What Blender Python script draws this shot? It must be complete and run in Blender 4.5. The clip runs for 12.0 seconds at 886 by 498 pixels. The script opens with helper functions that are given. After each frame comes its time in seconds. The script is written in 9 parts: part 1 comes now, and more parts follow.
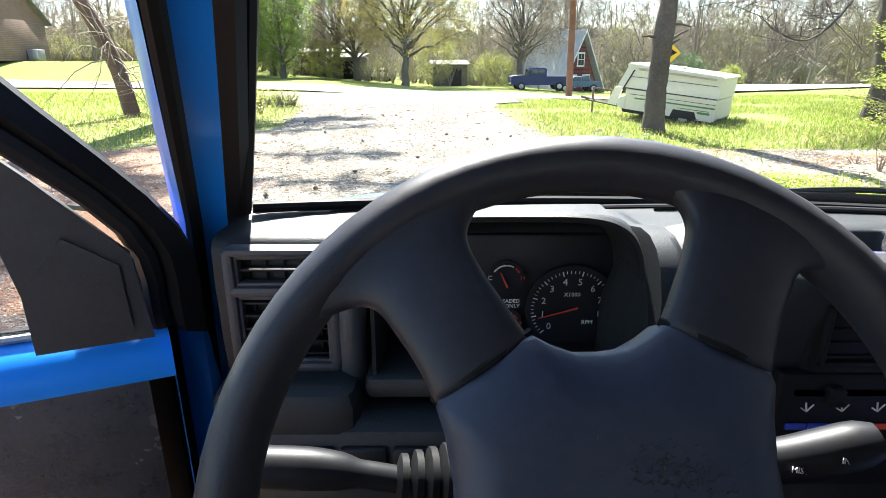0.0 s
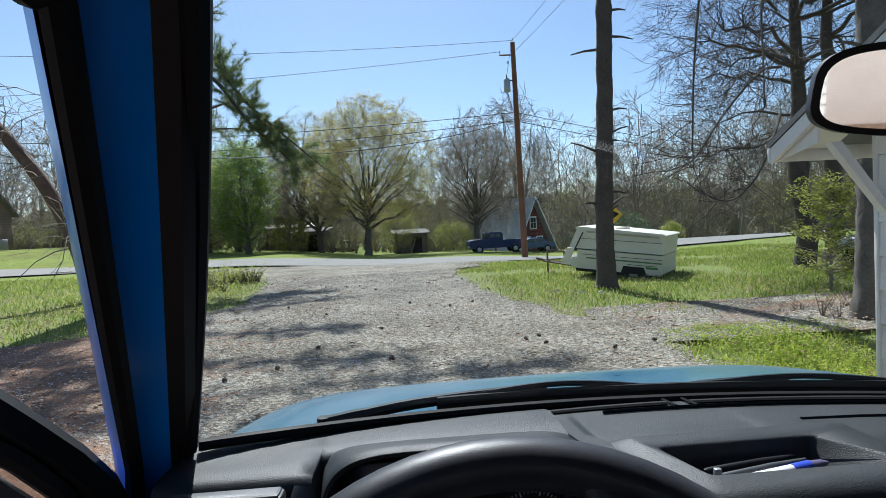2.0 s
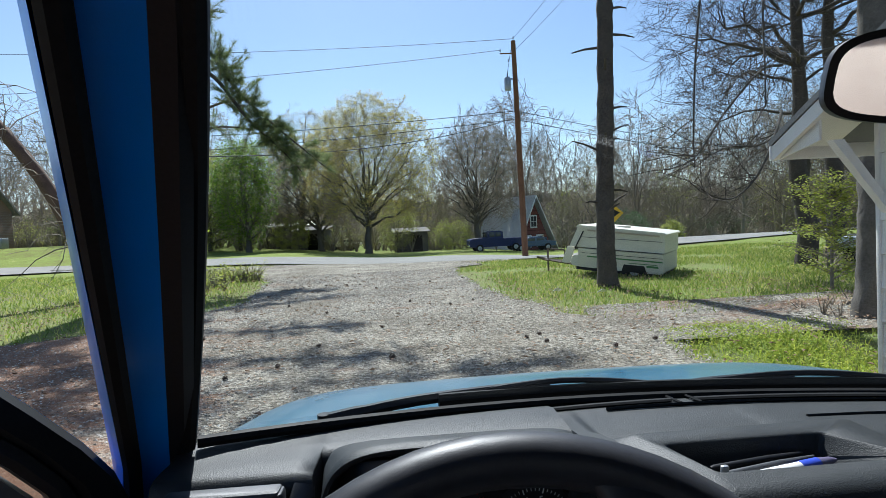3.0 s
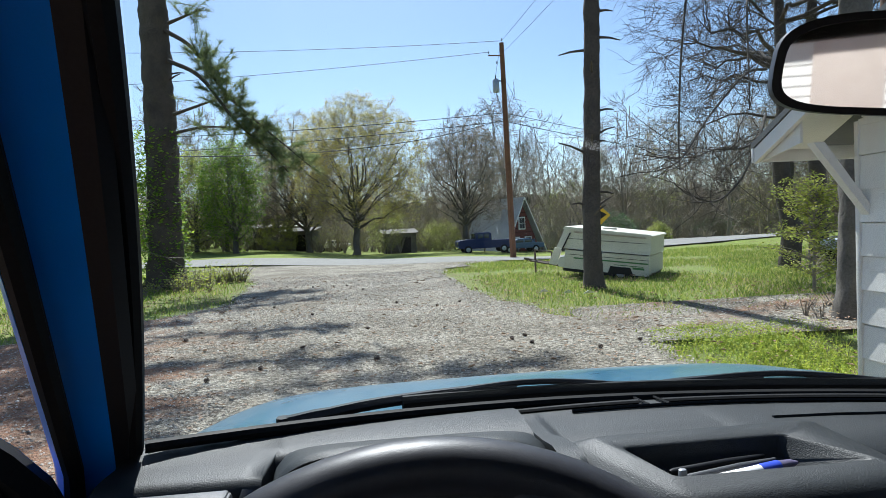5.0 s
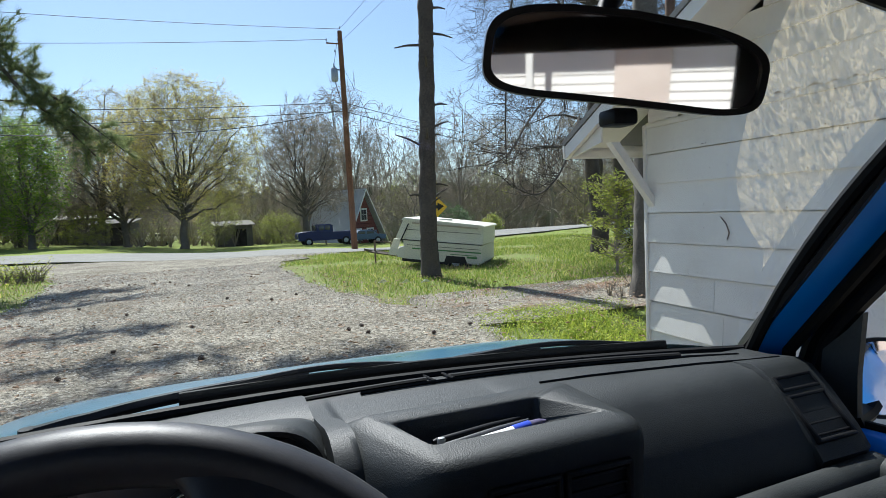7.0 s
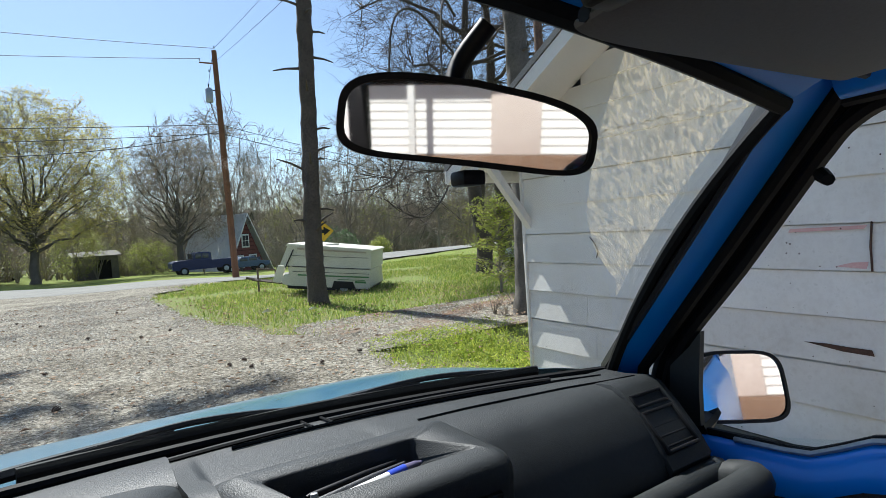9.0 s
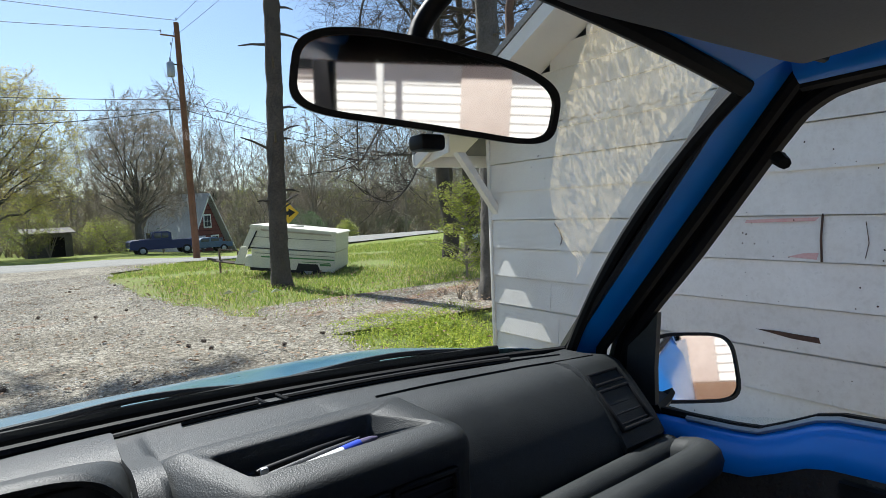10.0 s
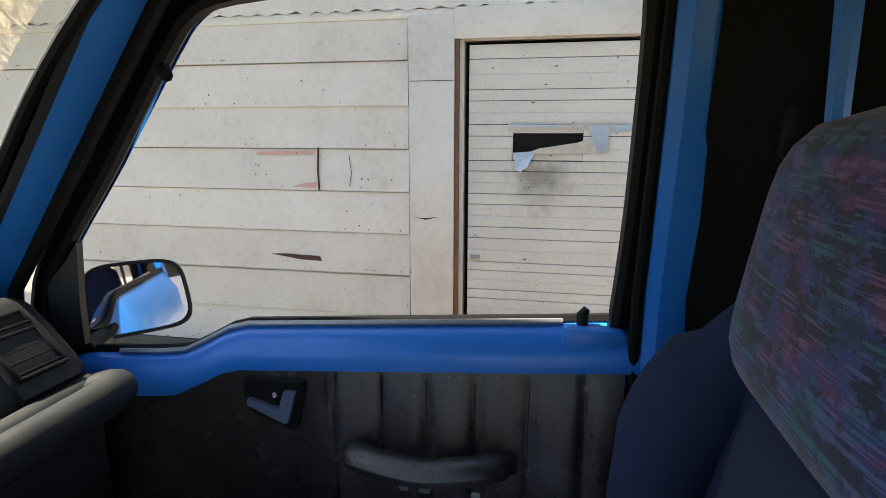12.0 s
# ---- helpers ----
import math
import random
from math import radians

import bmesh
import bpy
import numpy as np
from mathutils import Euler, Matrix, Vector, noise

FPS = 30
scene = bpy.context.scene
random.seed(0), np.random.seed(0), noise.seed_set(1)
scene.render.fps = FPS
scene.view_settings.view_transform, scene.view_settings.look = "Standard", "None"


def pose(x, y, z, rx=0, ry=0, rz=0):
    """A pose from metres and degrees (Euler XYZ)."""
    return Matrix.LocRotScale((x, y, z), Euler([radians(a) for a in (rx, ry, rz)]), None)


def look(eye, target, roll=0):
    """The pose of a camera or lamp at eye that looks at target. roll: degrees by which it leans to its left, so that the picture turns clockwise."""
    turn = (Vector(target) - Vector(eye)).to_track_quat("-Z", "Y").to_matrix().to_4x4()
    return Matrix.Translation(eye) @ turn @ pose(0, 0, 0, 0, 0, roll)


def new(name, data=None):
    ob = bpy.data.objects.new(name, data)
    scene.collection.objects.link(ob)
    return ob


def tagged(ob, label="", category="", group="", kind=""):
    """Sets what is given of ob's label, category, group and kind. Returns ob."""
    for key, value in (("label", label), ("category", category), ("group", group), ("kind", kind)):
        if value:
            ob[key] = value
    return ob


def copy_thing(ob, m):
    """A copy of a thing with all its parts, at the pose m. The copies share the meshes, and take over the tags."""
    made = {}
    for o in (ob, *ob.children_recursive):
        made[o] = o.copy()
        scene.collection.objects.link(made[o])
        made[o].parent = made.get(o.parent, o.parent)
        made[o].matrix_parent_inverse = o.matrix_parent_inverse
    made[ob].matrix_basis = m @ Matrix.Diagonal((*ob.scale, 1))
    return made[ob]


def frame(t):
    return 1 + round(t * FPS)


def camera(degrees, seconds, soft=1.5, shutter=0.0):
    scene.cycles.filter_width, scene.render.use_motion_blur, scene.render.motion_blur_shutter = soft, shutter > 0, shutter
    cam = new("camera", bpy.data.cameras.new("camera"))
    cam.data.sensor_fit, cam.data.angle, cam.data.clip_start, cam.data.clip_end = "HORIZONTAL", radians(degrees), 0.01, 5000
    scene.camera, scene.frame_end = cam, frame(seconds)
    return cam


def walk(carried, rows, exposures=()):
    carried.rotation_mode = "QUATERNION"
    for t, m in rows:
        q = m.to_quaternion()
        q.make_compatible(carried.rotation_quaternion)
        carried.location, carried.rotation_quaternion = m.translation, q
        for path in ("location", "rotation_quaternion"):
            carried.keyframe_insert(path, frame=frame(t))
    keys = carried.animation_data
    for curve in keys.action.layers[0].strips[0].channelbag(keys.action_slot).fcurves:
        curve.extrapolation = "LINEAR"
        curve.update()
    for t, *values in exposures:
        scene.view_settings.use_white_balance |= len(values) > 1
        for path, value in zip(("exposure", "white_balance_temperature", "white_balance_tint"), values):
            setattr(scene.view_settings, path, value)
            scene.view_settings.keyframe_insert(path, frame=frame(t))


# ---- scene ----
cam = camera(76.2, 12.0, 0.7)
PATH = [
    (0, (-0.358, 0.266, 1.264), (-0.358, 2.162, 0.627), -0.1),
    (0.5, (-0.347, 0.272, 1.273), (-0.304, 2.183, 0.684), -0.2),
    (1, (-0.336, 0.261, 1.32), (-0.26, 2.235, 1.008), -1.5),
    (1.5, (-0.331, 0.252, 1.345), (-0.215, 2.246, 1.239), -2.8),
    (2, (-0.331, 0.253, 1.345), (-0.196, 2.247, 1.264), -2.9),
    (2.5, (-0.335, 0.257, 1.341), (-0.2, 2.251, 1.258), -2.9),
    (4.5, (-0.305, 0.278, 1.337), (-0.179, 2.272, 1.248), -2.7),
    (5, (-0.294, 0.28, 1.332), (-0.121, 2.271, 1.25), -2.7),
    (5.5, (-0.291, 0.284, 1.331), (-0.086, 2.272, 1.247), -2.8),
    (6, (-0.26, 0.276, 1.321), (0.063, 2.246, 1.204), -2.9),
    (6.5, (-0.23, 0.275, 1.312), (0.31, 2.195, 1.153), -3.5),
    (7, (-0.213, 0.271, 1.315), (0.494, 2.137, 1.178), -2.6),
    (7.2, (-0.209, 0.265, 1.319), (0.562, 2.106, 1.192), -2.5),
    (8.8, (-0.194, 0.255, 1.343), (0.845, 1.962, 1.267), -4.2),
    (9, (-0.195, 0.254, 1.341), (0.867, 1.947, 1.26), -3.9),
    (9.5, (-0.192, 0.262, 1.333), (0.888, 1.942, 1.235), -3.7),
    (10, (-0.183, 0.26, 1.326), (0.972, 1.886, 1.187), -2.5),
    (10.5, (-0.17, 0.251, 1.318), (1.12, 1.77, 1.153), -1.7),
    (11, (-0.125, 0.219, 1.305), (1.471, 1.401, 1.068), -1.6),
    (11.5, (-0.083, 0.175, 1.298), (1.716, 0.999, 1.004), -1.7),
    (12, (-0.049, 0.118, 1.295), (1.874, 0.498, 0.897), 0.1),
]
walk(cam, [(t, look(eye, target, roll)) for t, eye, target, roll in PATH],
     [(0, 2.62, 6250, 9), (0.6, 2.28, 6150, 9), (1.0, 1.5, 5950, 9), (1.4, 0.80, 5650, 7), (2.0, 0.80, 5650, 7), (4.5, 0.95, 5700, 7), (7.0, 0.97, 5850, 7), (9.5, 1.02, 5950, 8), (10.5, 1.15, 6100, 9), (11.2, 1.48, 6600, 10), (12, 1.93, 7350, 10)])

# ---- daylight ----
SUN_AZ, SUN_EL = radians(-6), radians(52)      # azimuth from straight ahead, to the left
world = bpy.data.worlds.new("sky")
scene.world = world
world.use_nodes = True
wn = world.node_tree.nodes
sky = wn.new("ShaderNodeTexSky")
sky.sky_type, sky.sun_disc, sky.sun_elevation, sky.sun_rotation = "NISHITA", False, SUN_EL, SUN_AZ
sky.air_density, sky.dust_density, sky.ozone_density = 1.0, 0.6, 1.0
world.node_tree.links.new(sky.outputs[0], wn["Background"].inputs[0])
wn["Background"].inputs[1].default_value = 0.075
sun = new("sun", bpy.data.lights.new("sun", "SUN"))
sun.data.energy, sun.data.angle, sun.data.color = 5.0, radians(0.55), (1.0, 0.95, 0.86)
SUN_DIR = Vector((math.sin(SUN_AZ) * math.cos(SUN_EL), math.cos(SUN_AZ) * math.cos(SUN_EL), math.sin(SUN_EL)))
sun.matrix_world = look(SUN_DIR * 60, (0, 0, 0))


# ---- materials ----
def shade(name):
    m = bpy.data.materials.new(name)
    m.use_nodes = True
    nt = m.node_tree
    return m, nt.nodes, nt.links, nt.nodes["Principled BSDF"]


def noise_tex(n, l, scale, detail=4.0, vec=None, rough=0.6):
    t = n.new("ShaderNodeTexNoise")
    t.inputs["Scale"].default_value, t.inputs["Detail"].default_value, t.inputs["Roughness"].default_value = scale, detail, rough
    if vec is not None:
        l.new(vec, t.inputs["Vector"])
    return t


def ramp(n, l, src, stops):
    r = n.new("ShaderNodeValToRGB")
    while len(r.color_ramp.elements) < len(stops):
        r.color_ramp.elements.new(0.5)
    for e, (p, c) in zip(r.color_ramp.elements, stops):
        e.position, e.color = p, (*c, 1) if len(c) == 3 else c
    l.new(src, r.inputs[0])
    return r


def mix(n, l, fac, a, b, kind="MIX"):
    m = n.new("ShaderNodeMix")
    m.data_type, m.blend_type = "RGBA", kind
    for key, v in ((0, fac), (6, a), (7, b)):
        if hasattr(v, "is_linked"):
            l.new(v, m.inputs[key])
        elif key == 0:
            m.inputs[0].default_value = v
        else:
            m.inputs[key].default_value = (*v, 1)
    return m.outputs[2]


def coords(n, kind="Object"):
    return n.new("ShaderNodeTexCoord").outputs[kind]


def surf(name, dark, light, rough=0.6, metal=0.0, coarse=3.0, fine=60.0, bump=0.15, bump_scale=None, spec=0.5, coat=0.0, spread=0.5, rough_var=0.1, per_object=0.0):
    """A surface with variation at a coarse and a fine scale and fine relief."""
    m, n, l, b = shade(name)
    v = coords(n)
    c, f = noise_tex(n, l, coarse, 4, v), noise_tex(n, l, fine, 5, v)
    both = mix(n, l, spread, c.outputs["Fac"], f.outputs["Fac"])
    col = ramp(n, l, both, [(0.3, dark), (0.7, light)]).outputs[0]
    if per_object:
        info = n.new("ShaderNodeObjectInfo")
        hsv = n.new("ShaderNodeHueSaturation")
        mr = n.new("ShaderNodeMapRange")
        mr.inputs[3].default_value, mr.inputs[4].default_value = 1 - per_object, 1 + per_object
        l.new(info.outputs["Random"], mr.inputs[0]), l.new(mr.outputs[0], hsv.inputs["Value"]), l.new(col, hsv.inputs["Color"])
        col = hsv.outputs[0]
    l.new(col, b.inputs["Base Color"])
    b.inputs["Metallic"].default_value = metal
    b.inputs["Specular IOR Level"].default_value = spec
    b.inputs["Coat Weight"].default_value = coat
    b.inputs["Coat Roughness"].default_value = 0.08
    mr = n.new("ShaderNodeMapRange")
    mr.inputs[3].default_value, mr.inputs[4].default_value = max(0.02, rough - rough_var), min(1.0, rough + rough_var)
    l.new(c.outputs["Fac"], mr.inputs[0]), l.new(mr.outputs[0], b.inputs["Roughness"])
    if bump:
        bt = noise_tex(n, l, bump_scale or fine, 5, v)
        bn = n.new("ShaderNodeBump")
        bn.inputs["Strength"].default_value, bn.inputs["Distance"].default_value = bump, 0.3 / (bump_scale or fine)
        l.new(bt.outputs["Fac"], bn.inputs["Height"]), l.new(bn.outputs[0], b.inputs["Normal"])
    return m


def leather(name, dark, light, rough=0.5, scale=420.0, bump=0.5):
    """Moulded plastic or vinyl with a pebbled grain."""
    m, n, l, b = shade(name)
    v = coords(n)
    vor = n.new("ShaderNodeTexVoronoi")
    vor.inputs["Scale"].default_value = scale
    warp = noise_tex(n, l, scale * 0.6, 2, v)
    vv = mix(n, l, 0.004, v, warp.outputs["Color"], "ADD")
    l.new(vv, vor.inputs["Vector"])
    c, f = noise_tex(n, l, 9, 5, v), noise_tex(n, l, 160, 3, v)
    both = mix(n, l, 0.35, c.outputs["Fac"], f.outputs["Fac"])
    l.new(ramp(n, l, both, [(0.32, dark), (0.68, light)]).outputs[0], b.inputs["Base Color"])
    mr = n.new("ShaderNodeMapRange")
    mr.inputs[3].default_value, mr.inputs[4].default_value = rough - 0.1, rough + 0.12
    l.new(c.outputs["Fac"], mr.inputs[0]), l.new(mr.outputs[0], b.inputs["Roughness"])
    bn = n.new("ShaderNodeBump")
    bn.inputs["Strength"].default_value, bn.inputs["Distance"].default_value = bump, 0.0010
    l.new(vor.outputs["Distance"], bn.inputs["Height"]), l.new(bn.outputs[0], b.inputs["Normal"])
    return m


def clear(name, tint=(1, 1, 1), gloss=1.0):
    """Thin window glass: clear, with a mirror's gloss that grows at glancing angles."""
    m, n, l, b = shade(name)
    n.remove(b)
    tr, gl, lw, mx = n.new("ShaderNodeBsdfTransparent"), n.new("ShaderNodeBsdfGlossy"), n.new("ShaderNodeLayerWeight"), n.new("ShaderNodeMixShader")
    tr.inputs[0].default_value, gl.inputs["Roughness"].default_value = (*tint, 1), 0.0
    pw, fr = n.new("ShaderNodeMath"), n.new("ShaderNodeMapRange")
    pw.operation, pw.inputs[1].default_value = "POWER", 5.0
    fr.inputs[3].default_value, fr.inputs[4].default_value = 0.035, 0.9
    l.new(lw.outputs["Facing"], pw.inputs[0]), l.new(pw.outputs[0], fr.inputs[0])
    gl.inputs[0].default_value = (gloss, gloss, gloss, 1)
    l.new(fr.outputs[0], mx.inputs[0]), l.new(tr.outputs[0], mx.inputs[1]), l.new(gl.outputs[0], mx.inputs[2])
    l.new(mx.outputs[0], n["Material Output"].inputs[0])
    return m


def lit(name, color, strength):
    m, n, l, b = shade(name)
    b.inputs["Emission Color"].default_value, b.inputs["Emission Strength"].default_value = (*color, 1), strength
    return m


PAINT = surf("blue_car_paint", (0.010, 0.20, 0.70), (0.016, 0.25, 0.84), 0.36, 0.05, 6, 900, 0.03, 700, 0.4, 0.2, 0.4, 0.06)
PAINT_OLD = surf("faded_blue_hood_paint", (0.02, 0.12, 0.23), (0.06, 0.19, 0.28), 0.30, 0.1, 5, 300, 0.05, 500, 0.5, 0.6, 0.4, 0.1)
DASH = leather("dark_dash_vinyl", (0.010, 0.012, 0.0125), (0.026, 0.029, 0.030), 0.52, 560, 0.34)
DASH_LITE = leather("grey_dash_plastic", (0.026, 0.028, 0.032), (0.048, 0.05, 0.055), 0.5, 520, 0.25)
BLACK = surf("black_plastic", (0.006, 0.006, 0.007), (0.014, 0.014, 0.015), 0.45, 0, 8, 300, 0.08, 500)
# black rubber; also colours the filler that stands for shade in the garage slot
RUBBER_SHADE = surf("black_rubber_and_slot_shade", (0.004, 0.004, 0.004), (0.012, 0.012, 0.012), 0.6, 0, 9, 200, 0.1, 300)
WHEEL_MAT = leather("worn_wheel_rubber", (0.014, 0.015, 0.019), (0.031, 0.032, 0.039), 0.44, 1100, 0.10)
HUB_MAT = leather("hub_pad_vinyl", (0.020, 0.028, 0.048), (0.034, 0.044, 0.070), 0.46, 1100, 0.10)
VINYL = leather("black_door_vinyl", (0.020, 0.020, 0.020), (0.042, 0.042, 0.042), 0.24, 520, 0.4)
for mm_, sp_ in ((HUB_MAT, 0.4), (WHEEL_MAT, 0.36), (DASH, 0.32), (BLACK, 0.22), (RUBBER_SHADE, 0.15), (VINYL, 0.9)):
    mm_.node_tree.nodes["Principled BSDF"].inputs["Specular IOR Level"].default_value = sp_
DOOR_TRIM = leather("dark_grey_door_trim", (0.024, 0.024, 0.024), (0.042, 0.042, 0.041), 0.5, 700, 0.2)
LINER = surf("grey_headliner", (0.10, 0.10, 0.095), (0.15, 0.15, 0.14), 0.9, 0, 4, 240, 0.3, 300)
VISOR = surf("grey_visor_vinyl", (0.14, 0.14, 0.135), (0.18, 0.18, 0.17), 0.7, 0, 5, 300, 0.2, 350)
GLASS = clear("window_glass", (0.94, 0.97, 0.965))
DIAL = surf("dial_face", (0.010, 0.011, 0.014), (0.017, 0.018, 0.022), 0.35, 0, 20, 300, 0.02)
MARK = surf("white_marking", (0.7, 0.7, 0.68), (0.8, 0.8, 0.78), 0.6, 0, 20, 200, 0.02)
RED = surf("red_marking", (0.65, 0.05, 0.03), (0.75, 0.08, 0.04), 0.5, 0, 20, 200, 0.02)
BLUE_MARK = surf("blue_plastic", (0.03, 0.06, 0.45), (0.05, 0.09, 0.55), 0.35, 0, 20, 200, 0.02)
WHITE_PL = surf("white_plastic", (0.72, 0.72, 0.72), (0.82, 0.82, 0.82), 0.35, 0, 20, 200, 0.03)
CHROME = surf("chrome", (0.75, 0.75, 0.75), (0.85, 0.85, 0.85), 0.12, 1, 8, 200, 0.02)
STEEL = surf("galvanised_steel", (0.30, 0.31, 0.32), (0.45, 0.46, 0.47), 0.45, 0.7, 6, 90, 0.15)
MIRROR = surf("mirror_glass", (0.60, 0.565, 0.545), (0.70, 0.665, 0.645), 0.03, 1, 8, 60, 0.0, None, 0.5, 0, 0.5, 0.01)


# ---- mesh building ----
class Mesh:
    """Collects vertices and faces, then makes one mesh object of them."""

    def __init__(self):
        self.v, self.f, self.weld = [], [], False

    def add(self, verts, faces):
        k = len(self.v)
        self.v.extend([tuple(p) for p in verts])
        self.f.extend([tuple(i + k for i in f) for f in faces])
        return self

    def grid(self, rows, close=False):
        """A sheet through rows of points."""
        n = len(rows[0])
        faces = []
        for i in range(len(rows) - 1):
            for j in range(n if close else n - 1):
                a, b = i * n + j, i * n + (j + 1) % n
                faces.append((a, b, b + n, a + n))
        return self.add([p for r in rows for p in r], faces)

    def loft(self, rings, caps=True):
        n = len(rings[0])
        k = len(self.v)
        self.grid(rings, True)
        if caps:
            self.f.append(tuple(k + i for i in reversed(range(n))))
            self.f.append(tuple(k + (len(rings) - 1) * n + i for i in range(n)))
        return self

    def tube(self, path, radii, sides=8, caps=True, flat=1.0):
        """A round bar along a path; flat squeezes it along the second cross axis."""
        path = [Vector(p) for p in path]
        if not hasattr(radii, "__len__"):
            radii = [radii] * len(path)
        rings, up = [], None
        for i, p in enumerate(path):
            d = (path[min(i + 1, len(path) - 1)] - path[max(i - 1, 0)]).normalized()
            if up is None:
                up = Vector((0, 0, 1)) if abs(d.z) < 0.9 else Vector((1, 0, 0))
            s = d.cross(up).normalized()
            up = s.cross(d).normalized()
            rings.append([p + radii[i] * (math.cos(a) * s + flat * math.sin(a) * up) for a in (2 * math.pi * k / sides for k in range(sides))])
        return self.loft(rings, caps)

    def box(self, c, s, bevel=0.0, m=None):
        """A box with rounded edges: centre and full size."""
        hx, hy, hz = s[0] / 2, s[1] / 2, s[2] / 2
        r = min(bevel, hx * 0.98, hy * 0.98, hz * 0.98)
        if r <= 0:
            pts = [(x, y, z) for z in (-hz, hz) for x, y in ((-hx, -hy), (hx, -hy), (hx, hy), (-hx, hy))]
            rings = [pts[:4], pts[4:]]
        else:
            rings = []
            for z, g in ((-hz, r), (-hz + 0.3 * r, 0.3 * r), (-hz + r, 0), (hz - r, 0), (hz - 0.3 * r, 0.3 * r), (hz, r)):
                ring = []
                for cx, cy, a0 in ((1, 1, 0), (-1, 1, 90), (-1, -1, 180), (1, -1, 270)):
                    for da in (0, 45, 90):
                        a = radians(a0 + da)
                        ring.append((cx * (hx - r) + (r - g) * math.cos(a), cy * (hy - r) + (r - g) * math.sin(a), z))
                rings.append(ring)
        t = Matrix.Translation(c) if m is None else m @ Matrix.Translation(c)
        return self.loft([[t @ Vector(p) for p in ring] for ring in rings])

    def prism(self, outline, thick, m=None):
        """A flat plate: outline in x, y, thickness along z, placed by m."""
        m = m or Matrix()
        return self.loft([[m @ Vector((x, y, z)) for x, y in outline] for z in (-thick / 2, thick / 2)])

    def make(self, name, material, parent=None, label="", smooth=None, angle=38):
        me = bpy.data.meshes.new(name)
        me.from_pydata(self.v, [], self.f)
        if material is not None:
            me.materials.append(material)
        ob = new(name, me)
        bm = bmesh.new()
        bm.from_mesh(me)
        if len(bm.faces) < 60000:
            if self.weld:
                bmesh.ops.remove_doubles(bm, verts=bm.verts, dist=1e-5)
            bmesh.ops.recalc_face_normals(bm, faces=bm.faces)
        bm.to_mesh(me)
        bm.free()
        if smooth is not False:
            me.shade_smooth()
            if smooth is None:
                me.set_sharp_from_angle(angle=radians(angle))
        me.update()
        if parent is not None:
            ob.parent = parent
            base = parent.matrix_basis.copy()
            if parent.parent is not None:
                base = Matrix()
            ob.matrix_parent_inverse = base.inverted() if parent.type == "EMPTY" else Matrix()
        if label:
            ob["label"] = label
        return ob


def thing(name, base, label, category, group="", kind=""):
    """An empty at the base of a thing, to carry its parts."""
    ob = new(name)
    ob.empty_display_size = 0.1
    ob.matrix_basis = Matrix.Translation(base)
    return tagged(ob, label, category, group, kind)


def lerp(a, b, t):
    return a + (b - a) * t


def smooth01(a, b, x):
    t = max(0.0, min(1.0, (x - a) / (b - a)))
    return t * t * (3 - 2 * t)


def bez(points, n=12):
    """A smooth curve through points (Catmull-Rom)."""
    P = [Vector(p) for p in points]
    P = [2 * P[0] - P[1]] + P + [2 * P[-1] - P[-2]]
    out = []
    for i in range(1, len(P) - 2):
        a, b, c, d = P[i - 1:i + 3]
        for k in range(n):
            t = k / n
            out.append(0.5 * ((2 * b) + (c - a) * t + (2 * a - 5 * b + 4 * c - d) * t * t + (3 * b - a - 3 * c + d) * t ** 3))
    out.append(P[-2])
    return out


def strokes(text, size, m, name, material, parent, label="", thick=0.0003, align="CENTER"):
    """Lettering in the built-in font, as a mesh, in the x, y plane of m."""
    cu = bpy.data.curves.new(name, "FONT")
    cu.body, cu.size, cu.align_x, cu.align_y, cu.extrude, cu.resolution_u = text, size, align, "CENTER", thick, 2
    tmp = bpy.data.objects.new(name, cu)
    scene.collection.objects.link(tmp)
    me = bpy.data.meshes.new_from_object(tmp.evaluated_get(bpy.context.evaluated_depsgraph_get()))
    bpy.data.objects.remove(tmp)
    me.transform(m)
    me.materials.clear()
    me.materials.append(material)
    ob = new(name, me)
    if parent is not None:
        ob.parent = parent
        ob.matrix_parent_inverse = parent.matrix_basis.inverted() if parent.type == "EMPTY" and parent.parent is None else Matrix()
    if label:
        ob["label"] = label
    return ob

# ================= ground, road, drive =================
def ground_z(x, y):
    """Lie of the land: level by the drive, falling away beyond the road, most to the right."""
    z = -0.17 * smooth01(2.2, 3.2, x) * smooth01(6.0, 4.8, y) * smooth01(-6, -4, y)
    b = x / max(y, 1.0)
    d = y - lerp(15.0, 27.0, smooth01(0.26, 0.42, b))
    z += 1.35 * smooth01(-15, -30, x) * smooth01(37, 46, y)
    if d <= 0:
        return z
    k = lerp(0.006, 0.035, smooth01(-0.30, 0.02, b))
    k = lerp(k, 0.056, smooth01(0.05, 0.32, b))
    d = d * d / 12 if d < 6 else d - 3
    d = d if d < 20 else 20 + (d - 20) * 0.75
    return z - k * d


def wob(x, y, f=0.6, a=1.0, s=0.0):
    return a * noise.noise(Vector((x * f, y * f, s)))


